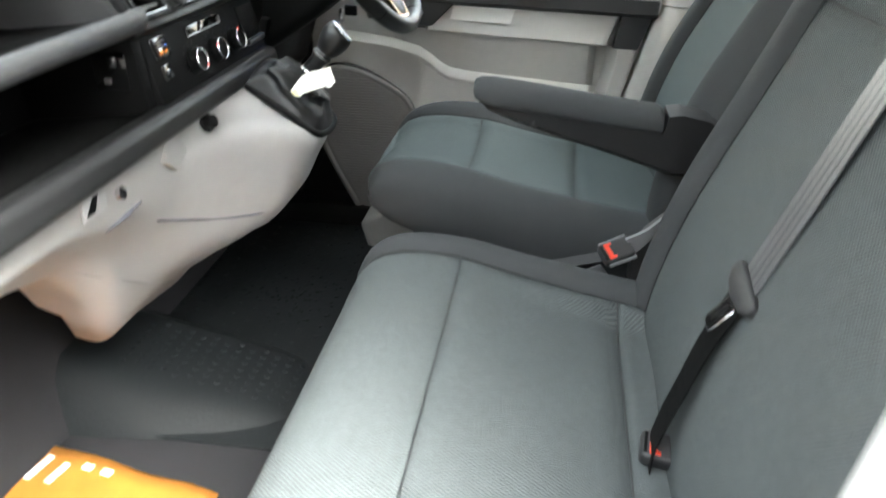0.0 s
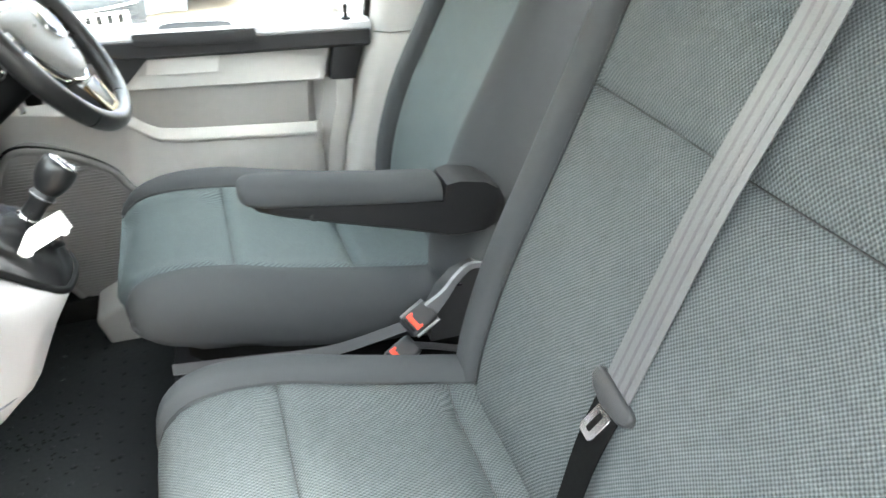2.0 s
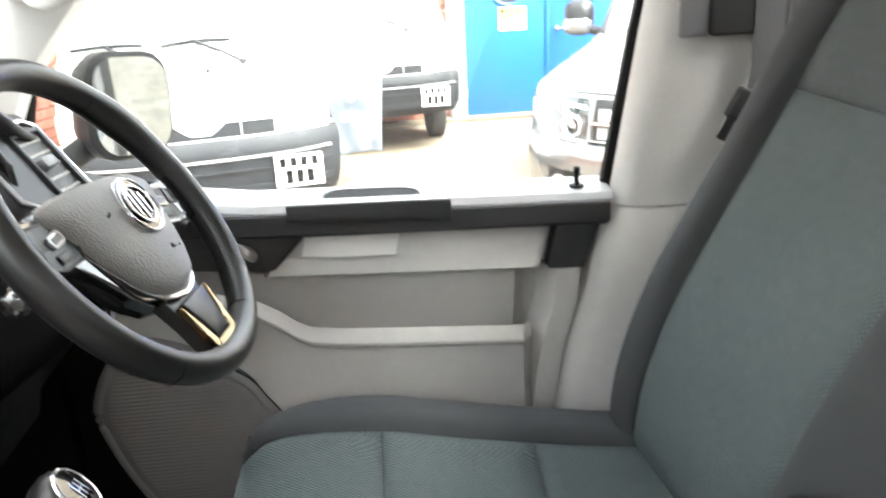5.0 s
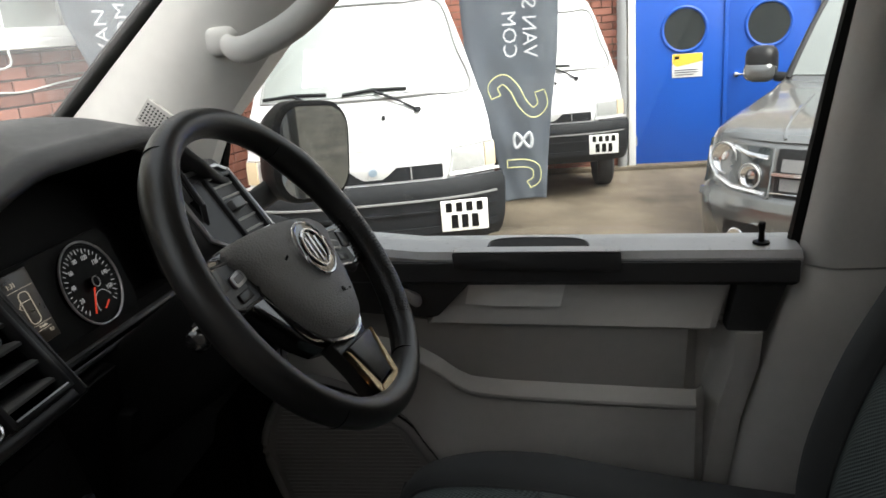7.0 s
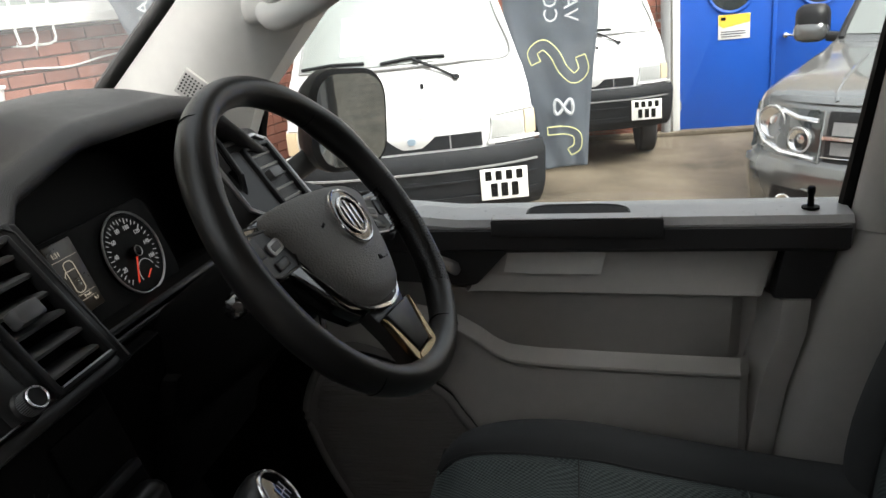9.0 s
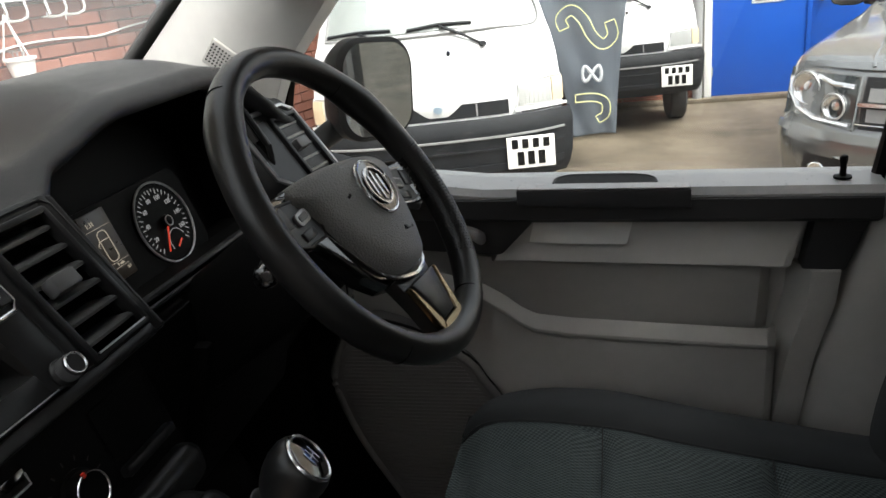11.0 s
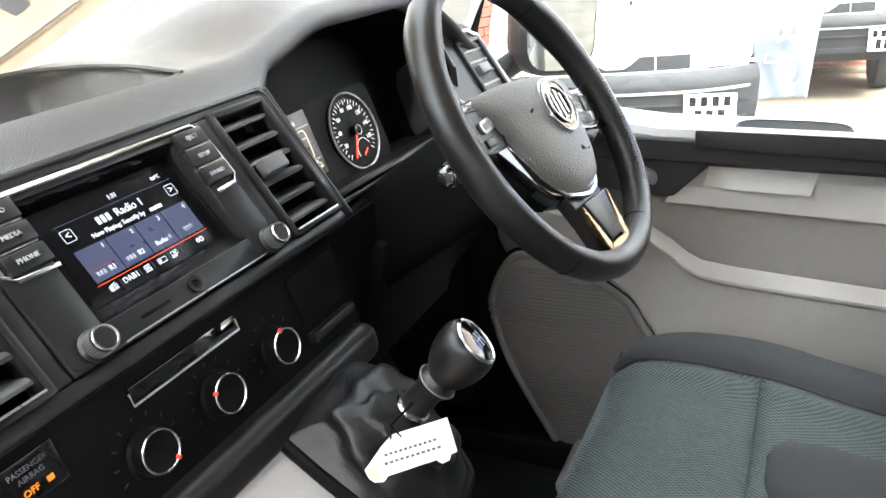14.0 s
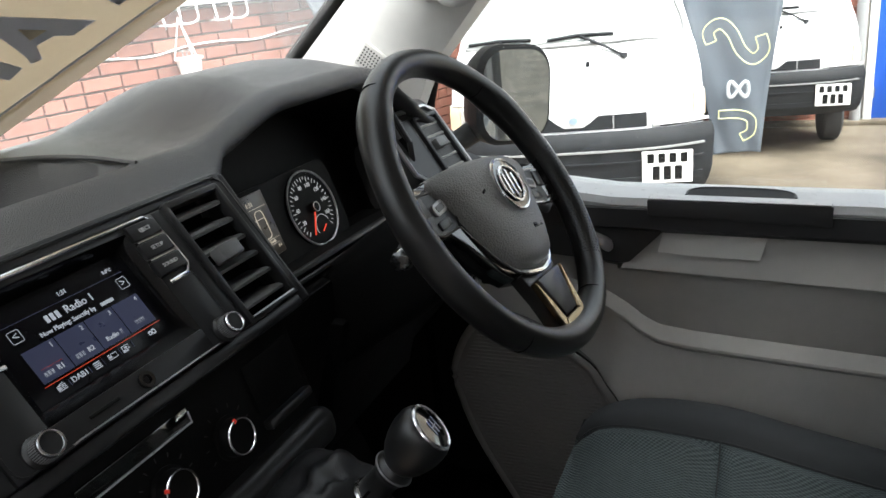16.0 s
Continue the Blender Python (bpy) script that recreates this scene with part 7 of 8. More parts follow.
def build_front_wall():
    w = thing("wall_brick_front", "red brick workshop wall with pale mortar joints", "brick wall", kind="structure")
    bm = rbox((9.0, 0.2, 1.73), (-0.5, 0.118, 0.865), 0, m=WALL)
    rbox((9.0, 0.2, 1.0), (-0.5, 0.118, 3.6), 0, m=WALL, bm=bm)
    rbox((3.4, 0.2, 1.4), (3.1, 0.118, 2.4), 0, m=WALL, bm=bm)
    part("mortar_bed", bm, M_MORTAR, w)
    win = thing("window_1", "wide white window with bent white security bars", "window", kind="structure")
    part("window_sill", rbox((5.4, 0.14, 0.055), (-2.2, -0.03, 1.765), 0.006, m=WALL), M_FRAMEWHITE, win)
    part("window_frame", rbox((5.3, 0.05, 0.07), (-2.2, 0.03, 1.825), 0.004, m=WALL), M_FRAMEWHITE, win)
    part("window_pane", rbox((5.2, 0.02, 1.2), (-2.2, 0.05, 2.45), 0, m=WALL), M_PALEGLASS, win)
    part("lower_rail", rbox((5.2, 0.012, 0.012), (-2.2, -0.12, 1.745), 0.003, m=WALL), M_FRAMEWHITE, win)
    for i in range(34):
        u = -4.0 + i * 0.118
        hook = i % 3 != 1
        path = [(u, -0.12, 3.0), (u, -0.12, 1.72), (u + 0.004, -0.12, 1.68), (u, -0.11, 1.655), (u - 0.02, -0.08, 1.640), (u - 0.05, -0.02, 1.640)] if hook else [(u, -0.12, 3.0), (u + 0.002, -0.12, 1.72), (u + 0.012, -0.12, 1.655)]
        part("security_bar", tube([WALL @ V(p) for p in path], 0.0075, 6), M_FRAMEWHITE, win)
        if hook:
            part("bar_rosette", lathe([(0.030, 0.0), (0.028, 0.012), (0.012, 0.016)], 14, WALL @ pose(u - 0.055, -0.004, 1.640, 90, 0, 0)), M_FRAMEWHITE, win)
    cab = thing("wall_cable", "white cable sagging along the brick wall", "cable")
    pts = [(-3.5 + i * 0.25, -0.03, 1.515 - 0.018 * math.sin(i * 1.9) - 0.012 * math.sin(i * 0.7)) for i in range(24)]
    part("cable_run", tube(smooth_line([WALL @ V(p) for p in pts], 110), 0.006, 6), M_FRAMEWHITE, cab)
    # hanging pot
    hb = thing("hanging_pot", "white plastic pot hung on cords from the bars", "hanging pot", (3.2, 3.4, 0.75))
    base = V((3.165, 3.40, 0.745))
    part("pot", lathe([(0.050, 0.0), (0.058, 0.003), (0.072, 0.080), (0.082, 0.082), (0.082, 0.096), (0.074, 0.096), (0.060, 0.02), (0.01, 0.02)], 24, Matrix.Translation(base)), M_POT, hb)
    hook = base + V((0.0, 0.02, 0.315))
    for a in (20, 140, 260):
        e = base + V((0.076 * math.cos(radians(a)), 0.076 * math.sin(radians(a)), 0.095))
        part("cord", tube([hook, hook.lerp(e, 0.5) + V((0, 0, -0.004)), e], 0.004, 6), M_FRAMEWHITE, hb)
    stem = bmesh.new()
    for i in range(7):
        a = i * 0.9
        tube([base + V((0.02 * math.cos(a), 0.02 * math.sin(a), 0.06)), base + V((0.03 * math.cos(a), 0.03 * math.sin(a), 0.12)), base + V((0.045 * math.cos(a + 0.6), 0.045 * math.sin(a + 0.6), 0.135))], 0.003, 5, stem)
    part("dry_stems", stem, M_DRAIN, hb)
    return w


def build_door_wall():
    w = thing("wall_brick_side", "red brick wall around the blue doors", "brick wall", kind="structure")
    # the wall's own x axis runs along -y of the world
    bm = rbox((3.5, 0.2, 3.6), (-1.26, 0.118, 1.8), 0, m=WALL2)
    rbox((6.0, 0.2, 3.6), (5.6, 0.118, 1.8), 0, m=WALL2, bm=bm)
    rbox((2.2, 0.2, 1.4), (1.55, 0.118, 2.95), 0, m=WALL2, bm=bm)
    part("mortar_bed", bm, M_MORTAR, w)
    d = thing("door_2", "pair of blue workshop doors with round windows, shut", "door", kind="structure")
    part("door_frame", rbox((0.075, 0.12, 2.2), (0.565, 0.0, 1.1), 0.006, m=WALL2), M_FRAMEWHITE, d)
    part("door_frame", rbox((0.075, 0.12, 2.2), (2.475, 0.0, 1.1), 0.006, m=WALL2), M_FRAMEWHITE, d)
    part("door_head", rbox((2.0, 0.12, 0.075), (1.52, 0.0, 2.23), 0.006, m=WALL2), M_FRAMEWHITE, d)
    for cx, sgn in ((1.065, 1), (1.985, -1)):
        leaf = part("door_leaf", rbox((0.908, 0.05, 2.13), (cx, 0.02, 1.09), 0.004, m=WALL2), M_BLUE, d, "blue painted door leaf")
        part("porthole_rim", ring(0.225, 0.018, 40, WALL2 @ pose(cx + 0.04 * sgn, -0.008, 1.44, 90, 0, 0)), M_BLUE, leaf)
        part("porthole_pane", lathe([(0.222, 0), (0.222, 0.006)], 40, WALL2 @ pose(cx + 0.04 * sgn, -0.004, 1.44, 90, 0, 0)), M_DARKGLASS, leaf)
        for zz in (0.25, 1.85):
            part("hinge", lathe([(0.012, 0), (0.012, 0.10)], 10, WALL2 @ pose(cx - 0.455 * sgn, -0.012, zz)), M_DRAIN, leaf)
    part("meeting_strip", rbox((0.04, 0.02, 2.12), (1.525, -0.012, 1.09), 0.003, m=WALL2), M_BLUE, d)
    hd = part("door_handle", rbox((0.11, 0.03, 0.018), (1.665, -0.06, 0.945), 0.006, 2, m=WALL2), M_CHROME, d, "chrome lever handle")
    part("handle_rose", lathe([(0.026, 0), (0.026, 0.045), (0.012, 0.05)], 18, WALL2 @ pose(1.63, -0.005, 0.945, 90, 0, 0)), M_CHROME, hd)
    sg = thing("door_sign", "white notice with yellow top stuck on the blue door", "sign", WALL2 @ V((1.135, -0.01, 1.07)))
    part("board", rbox((0.31, 0.006, 0.245), (1.138, -0.010, 1.072), 0.001, m=WALL2), M_FRAMEWHITE, sg)
    part("yellow_field", prism([(0.985, 1.193), (1.291, 1.193), (1.291, 1.110), (1.03, 1.062), (0.985, 1.10)], "y", -0.0165, -0.0145, m=WALL2), M_YELLOW, sg)
    part("mark", rbox((0.05, 0.002, 0.03), (1.03, -0.0175, 1.155), 0, m=WALL2), M_DARK, sg)
    for i in range(3):
        part("text_bar", rbox((0.24 - 0.05 * (i == 2), 0.002, 0.011), (1.13 - 0.02 * (i == 2), -0.0145, 1.025 - i * 0.024), 0, m=WALL2), M_INK, sg)
    pipe = thing("drainpipe", "grey drainpipe beside the doors", "drainpipe")
    part("pipe", tube([WALL2 @ V((0.46, -0.07, 0.0)), WALL2 @ V((0.46, -0.07, 3.4))], 0.05, 16), M_DRAIN, pipe)
    part("bracket", rbox((0.14, 0.05, 0.03), (0.46, -0.03, 1.2), 0.004, m=WALL2), M_DRAIN, pipe)
    step = thing("kerb", "low concrete threshold at the wall foot", "kerb", kind="structure")
    part("strip", rbox((7.0, 0.16, 0.05), (1.0, -0.06, 0.02), 0.01, m=WALL2), M_GROUND, step)
    return w


def body_sections(levels, length, power=0.12, corner=0.10, n=9):
    """Closed outlines at several heights: (z, half width, front y, nose bow, rear y)."""
    loops = []
    for z, w, yf, bow, yr in levels:
        lp = []
        for i in range(n * 2 + 1):
            s = -1 + i / n
            x = w * math.copysign(min(1.0, abs(s) * 1.02), s)
            lp.append((x, yf + bow * abs(s) ** 3.2, z))
        lp += [(w, yf + bow + 0.25, z), (w, (yf + yr) / 2, z), (w, yr - 0.1, z), (w * 0.93, yr, z), (-w * 0.93, yr, z), (-w, yr - 0.1, z), (-w, (yf + yr) / 2, z), (-w, yf + bow + 0.25, z)]
        loops.append(lp)
    return loops


def face_fn(levels):
    """Front surface (u from -1 to 1 across, z up) of a body made by body_sections."""
    def f(u, z):
        for a, b in zip(levels, levels[1:]):
            if z <= b[0]:
                break
        t = (z - a[0]) / (b[0] - a[0])
        w, yf, bow = (a[k] + (b[k] - a[k]) * t for k in (1, 2, 3))
        return V((u * w, yf + bow * min(1.2, abs(u)) ** 3.2, z))
    return f


def wheel(parent, x, y, r, w):
    t = part("wheel", lathe([(r * 0.62, -w / 2), (r * 0.92, -w / 2), (r, -w / 2 + 0.02), (r, w / 2 - 0.02), (r * 0.92, w / 2), (r * 0.62, w / 2)], 32, pose(x, y, r, 0, 90, 0)), M_TYRE, parent, "black tyre with grey rim")
    part("wheel_rim", lathe([(r * 0.62, -w * 0.42), (r * 0.58, w * 0.42), (0.05, w * 0.40)], 24, pose(x, y, r, 0, 90, 0)), M_DRAIN, t)


def part_l(name, bm, material, parent, label="", smooth=40):
    return local_part(name, bm, material, parent, label, smooth)


def small_van(m, price=False, papers=True):
    """A small white cab-over van; its front looks along -y of its own axes."""
    v = thing("small_van", "small white panel van with black bumper, parked", "van", group="parked small vans")
    global part
    keep = part
    part = part_l
    lv = [(0.28, 0.66, 0.10, 0.10, 3.3), (0.36, 0.70, 0.02, 0.12, 3.35), (0.60, 0.71, 0.0, 0.14, 3.37), (0.62, 0.70, 0.03, 0.13, 3.37), (0.80, 0.70, 0.035, 0.13, 3.37),
          (1.00, 0.690, 0.075, 0.14, 3.37), (1.16, 0.670, 0.14, 0.15, 3.36), (1.20, 0.66, 0.17, 0.15, 3.36), (1.45, 0.60, 0.33, 0.15, 3.34), (1.70, 0.53, 0.50, 0.15, 3.32), (1.80, 0.50, 0.62, 0.15, 3.30), (1.86, 0.46, 0.80, 0.15, 3.2)]
    part("body", loft(body_sections(lv, 3.4)), M_VANWHITE, v, smooth=35)
    f = face_fn(lv)
    fz = lambda u, z: f(u, z)
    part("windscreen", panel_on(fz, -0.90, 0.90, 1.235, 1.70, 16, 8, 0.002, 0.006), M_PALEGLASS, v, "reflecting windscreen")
    sealp = [f(u, z) + V((0, -0.008, 0.004)) for u, z in ((-0.92, 1.225), (-0.5, 1.218), (0, 1.215), (0.5, 1.218), (0.92, 1.225), (0.915, 1.45), (0.91, 1.71), (0.5, 1.725), (0, 1.73), (-0.5, 1.725), (-0.91, 1.71), (-0.915, 1.45), (-0.92, 1.225))]
    part("windscreen_seal", tube(smooth_line(sealp, 60), 0.008, 6), M_DRAIN, v, "grey rubber windscreen seal")
    for x0 in (-0.28, 0.42):
        base = f(x0, 1.13) + V((0, -0.015, 0))
        wp = part("wiper", tube([base, f(x0 - 0.14, 1.20) + V((0, -0.03, 0.0)), f(x0 - 0.34, 1.262) + V((0, -0.03, 0))], 0.009, 6), M_BUMPER, v)
        part("wiper_blade", tube([f(x0 - 0.62, 1.252) + V((0, -0.02, 0)), f(x0 - 0.35, 1.268) + V((0, -0.024, 0)), f(x0 - 0.06, 1.262) + V((0, -0.02, 0))], 0.010, 6), M_BUMPER, wp)
        part("wiper_cap", lathe([(0.022, 0), (0.016, 0.03)], 12, Matrix.Translation(base) @ pose(0, 0.01, 0, 80, 0, 0)), M_BUMPER, wp)
    part("washer_jet", rbox((0.02, 0.02, 0.035), tuple(f(0.13, 1.09) + V((0, -0.01, 0))), 0.005), M_BUMPER, v)
    # bumper, grille and lamps
    part("bumper", panel_on(fz, -1.04, 1.04, 0.30, 0.615, 24, 8, 0.004, 0.03), M_BUMPER, v, "dark plastic bumper")
    for z in (0.36, 0.44, 0.52):
        part("bumper_rib", panel_on(fz, -0.96, 0.96, z, z + 0.012, 20, 1, 0.034, 0.012), M_DRAIN if z > 0.5 else M_BUMPER, v)
    part("bumper_strip", panel_on(fz, -1.02, 1.02, 0.618, 0.632, 24, 1, 0.006, 0.020), M_VANWHITE, v, "pale bumper strip")
    part("grille", panel_on(fz, -0.56, 0.56, 0.652, 0.742, 16, 3, 0.002, 0.006), M_BUMPER, v, "dark grille slot")
    part("badge_shield", prism([(-0.15, 0.76), (-0.09, 0.70), (-0.05, 0.672), (0.05, 0.672), (0.09, 0.70), (0.15, 0.76)], "y", 0.020, 0.034, 0.003), M_VANWHITE, v)
    part("badge", lathe([(0.026, 0), (0.024, 0.008)], 20, pose(0, 0.020, 0.722, 90, 0, 0)), mat("blue_grey_badge", (0.35, 0.45, 0.55), 0.3, 0.5), v, "small round badge")
    for s in (-1, 1):
        lo, hi = sorted((s * 0.64, s * 0.90))
        hl = part("headlamp", panel_on(fz, lo, hi, 0.690, 0.825, 8, 6, 0.002, 0.012), M_LAMP, v, "clear rectangular headlamp")
        for k in range(7):
            uu = s * (0.66 + 0.036 * k)
            part("lens_flute", tube([f(uu, 0.695) + V((0, -0.0145, 0)), f(uu, 0.82) + V((0, -0.0145, 0))], 0.0025, 5), M_LAMP, hl)
        lo, hi = sorted((s * 0.915, s * 1.0))
        part("indicator", panel_on(fz, lo, hi, 0.690, 0.835, 4, 4, 0.002, 0.014), M_INDICATOR, v, "clear amber corner indicator")
        part("lamp_rim", tube([f(s * u, z) + V((0, -0.012, 0)) for u, z in ((0.62, 0.672), (1.0, 0.676), (1.0, 0.850), (0.90, 0.850), (0.67, 0.838), (0.62, 0.672))], 0.007, 6), M_VANWHITE, hl)
        part("lamp_sill", panel_on(fz, *sorted((s * 0.60, s * 1.02)), 0.655, 0.672, 8, 1, 0.006, 0.020), M_VANWHITE, v)
        part("lamp_slot", panel_on(fz, *sorted((s * 0.66, s * 0.99)), 0.642, 0.652, 8, 1, 0.002, 0.006), M_BUMPER, v)
        part("grille_post", panel_on(fz, *sorted((s * 0.30, s * 0.312)), 0.654, 0.740, 1, 3, 0.008, 0.003), M_DRAIN, v)
        part("crease_line", tube([f(s * 0.05, 0.865) + V((0, -0.003, 0)), f(s * 0.62, 0.868) + V((0, -0.003, 0))], 0.004, 5), M_FRAMEWHITE, v)
        wheel(v, s * 0.60, 0.72, 0.27, 0.16)
        wheel(v, s * 0.60, 2.6, 0.27, 0.16)
    pt = part("number_plate", rbox((0.265, 0.010, 0.165), (0.52, -0.030, 0.425), 0.004, 2, m=Matrix.Translation(f(0.70, 0.425) - V((0.52, -0.0, 0.425)) + V((0, -0.050, 0)))), M_PLATE, v, "white two-line number plate")
    o = f(0.70, 0.425) + V((0, -0.087, 0))
    for r, n, w in ((0.045, 4, 0.042), (-0.045, 3, 0.045)):
        for i in range(n):
            part("plate_bar", rbox((w * 0.85, 0.002, 0.060), (o.x + (i - (n - 1) / 2) * 0.058, o.y, o.z + r * 0.85), 0.0), M_DARK, pt)
    if papers:
        part("price_sheet", panel_on(fz, 0.30, 0.72, 1.30, 1.44, 6, 3, 0.010, 0.001), M_FRAMEWHITE, v, "white price sheet behind the glass")
    if price:
        for i in range(4):
            part("price_bar", panel_on(fz, -0.12 + i * 0.13, -0.03 + i * 0.13, 1.57, 1.63, 2, 2, 0.009, 0.001), M_FLAGWHITE, v)
        part("price_sheet", panel_on(fz, -0.55, 0.25, 1.30, 1.50, 6, 3, 0.009, 0.001), M_FRAMEWHITE, v)
    part = keep
    # a deeper bumper and a lower waist
    heights = ((0.0, 0.0), (0.425, 0.545), (0.62, 0.715), (0.86, 0.92), (1.20, 1.175), (1.86, 1.84))
    for ob in v.children_recursive:
        if ob.type == "MESH" and not ob.name.startswith("wheel"):
            for vert in ob.data.vertices:
                for (a, za), (b, zb) in zip(heights, heights[1:]):
                    if vert.co.z <= b or b == 1.86:
                        vert.co.z = za + (zb - za) * (vert.co.z - a) / (b - a)
                        break
    v.matrix_basis = m
    return v


def pickup(m):
    v = thing("pickup_truck", "silver-grey pickup truck with clear headlamps, parked", "pickup truck")
    global part
    keep = part
    part = part_l
    keys = [(0.24, 0.82, 0.22, 0.28, 4.8), (0.32, 0.92, 0.08, 0.32, 4.85), (0.46, 0.955, 0.015, 0.35, 4.9), (0.60, 0.965, 0.0, 0.37, 4.9), (0.68, 0.96, 0.02, 0.38, 4.9), (0.72, 0.955, 0.055, 0.38, 4.9), (0.84, 0.95, 0.075, 0.38, 4.9),
            (0.95, 0.935, 0.115, 0.36, 4.9), (1.005, 0.905, 0.22, 0.27, 4.9), (1.045, 0.875, 0.45, 0.20, 4.9), (1.08, 0.855, 0.85, 0.15, 4.9), (1.115, 0.835, 1.22, 0.12, 4.9), (1.16, 0.81, 1.42, 0.10, 3.4), (1.46, 0.735, 1.66, 0.10, 3.35), (1.70, 0.675, 1.95, 0.10, 3.3), (1.80, 0.60, 2.25, 0.1, 3.2)]
    lv = []
    for a, b, c, d in zip([keys[0], *keys], keys, keys[1:], [*keys[2:], keys[-1]]):
        for i in range(5):
            t = i / 5
            lv.append(tuple(b[k] + (c[k] - b[k]) * t if k in (0, 4) else 0.5 * (2 * b[k] + (c[k] - a[k]) * t + (2 * a[k] - 5 * b[k] + 4 * c[k] - d[k]) * t * t + (3 * b[k] - a[k] - 3 * c[k] + d[k]) * t ** 3) for k in range(5)))
    lv.append(keys[-1])
    part("body", loft(body_sections(lv, 5, n=22)), M_SILVERPAINT, v, smooth=70)
    f = face_fn(lv)
    bon = part("bonnet", panel_on(f, -0.86, 0.86, 0.968, 1.118, 30, 24, 0.002, 0.010), M_SILVERPAINT, v, "silver bonnet with a shut line", smooth=60)
    for s in (-1, 1):
        part("bonnet_crease", tube([f(s * u, z) + V((0, -0.004, 0.012)) for u, z in ((0.52, 0.975), (0.56, 1.01), (0.60, 1.05), (0.64, 1.10))], 0.010, 8), M_SILVERPAINT, bon)
    part("bumper_shelf", panel_on(f, -1.0, 1.0, 0.635, 0.675, 30, 3, 0.002, 0.018), M_SILVERPAINT, v, "silver bumper edge", smooth=60)
    part("bumper_lower", panel_on(f, -1.0, 1.0, 0.26, 0.36, 24, 4, 0.004, 0.02), M_TRUCKBLACK, v, "black lower bumper")
    part("lower_intake", panel_on(f, -0.50, 0.50, 0.38, 0.52, 16, 4, 0.002, 0.005), M_TRUCKBLACK, v, "black lower intake")
    gr = part("grille", panel_on(f, -0.53, 0.53, 0.705, 0.945, 18, 6, 0.003, 0.006), M_TRUCKBLACK, v, "black grille with chrome bars")
    for z in (0.770, 0.865):
        for k in range(5):
            part("grille_mesh", panel_on(f, -0.50 + k * 0.205, -0.32 + k * 0.205, z - 0.030, z + 0.032, 4, 3, 0.009, 0.003), M_DRAIN, gr)
    for z in (0.712, 0.812):
        part("grille_bar", panel_on(f, -0.54, 0.54, z, z + 0.016, 18, 1, 0.010, 0.016), M_CHROME, gr)
    part("grille_badge", lathe([(0.075, 0), (0.070, 0.02), (0.05, 0.022)], 28, pose(0, 0.06, 0.835, 90, 0, 0)), M_CHROME, gr)
    for s in (-1, 1):
        hl = part("headlamp", panel_on(f, *sorted((s * 0.56, s * 1.0)), 0.700, 0.945, 14, 8, 0.003, 0.006), M_DARKGLASS, v, "clear headlamp with two round reflectors")
        for u, z, r in ((0.85, 0.865, 0.088), (0.665, 0.800, 0.066)):
            c = f(s * u, z)
            bowl = part("lamp_bowl", lathe([(r, -0.004), (r, 0.020), (r * 0.93, 0.022), (r * 0.86, 0.012), (r * 0.55, -0.002), (r * 0.36, -0.003), (r * 0.34, 0.006), (0.004, 0.010)], 32, Matrix.Translation(c + V((0, -0.006, 0))) @ pose(0, 0, 0, 90, 0, s * 26)), M_LAMPBOWL, hl)
            part("bowl_ring", ring(r * 0.97, 0.005, 32, Matrix.Translation(c + V((0, -0.006, 0))) @ pose(0, 0, 0, 90, 0, s * 26) @ pose(0, 0, 0.021), sides=6), M_RINGSILVER, bowl)
        part("light_strip", tube([f(s * u, z) + V((0, -0.014, 0)) for u, z in ((0.575, 0.715), (0.78, 0.722), (0.90, 0.755), (0.975, 0.83), (0.985, 0.90))], 0.016, 8), M_LAMPBOWL, hl, "bright daytime light strip")
        part("upper_strip", tube([f(s * u, z) + V((0, -0.012, 0)) for u, z in ((0.58, 0.90), (0.70, 0.905), (0.80, 0.93))], 0.012, 8), M_LAMPBOWL, hl)
        part("lamp_rim", tube([f(s * u, z) + V((0, -0.008, 0)) for u, z in ((0.555, 0.70), (0.80, 0.698), (0.93, 0.73), (1.0, 0.80), (1.0, 0.93), (0.80, 0.955), (0.56, 0.945), (0.555, 0.70))], 0.007, 6), M_SILVERPAINT, hl)
        fb = part("fog_recess", panel_on(f, *sorted((s * 0.58, s * 0.92)), 0.385, 0.555, 10, 5, 0.003, 0.006), M_TRUCKBLACK, v, "black fog lamp recess")
        part("fog_lamp", lathe([(0.056, 0), (0.055, 0.020), (0.048, 0.024), (0.03, 0.014), (0.004, 0.012)], 24, Matrix.Translation(f(s * 0.72, 0.465) + V((0, -0.004, 0))) @ pose(0, 0, 0, 90, 0, s * 20)), M_LAMPBOWL, fb, "round fog lamp")
        part("recess_edge", tube([f(s * u, z) + V((0, -0.010, 0)) for u, z in ((0.57, 0.56), (0.93, 0.56), (0.93, 0.38), (0.80, 0.37))], 0.010, 6), M_SILVERPAINT, fb)
        wheel(v, s * 0.84, 0.98, 0.38, 0.22)
        wheel(v, s * 0.84, 4.0, 0.38, 0.22)
        part("wheel_arch", ring(0.43, 0.055, 28, pose(s * 0.935, 0.98, 0.40, 90, 0, 90), arc=(-5, 185), sides=10), M_SILVERPAINT, v, "flared wheel arch", smooth=70)
        part("arch_liner", ring(0.385, 0.035, 28, pose(s * 0.95, 0.98, 0.40, 90, 0, 90), arc=(-5, 185), sides=8), M_TRUCKBLACK, v)
        mloops = []
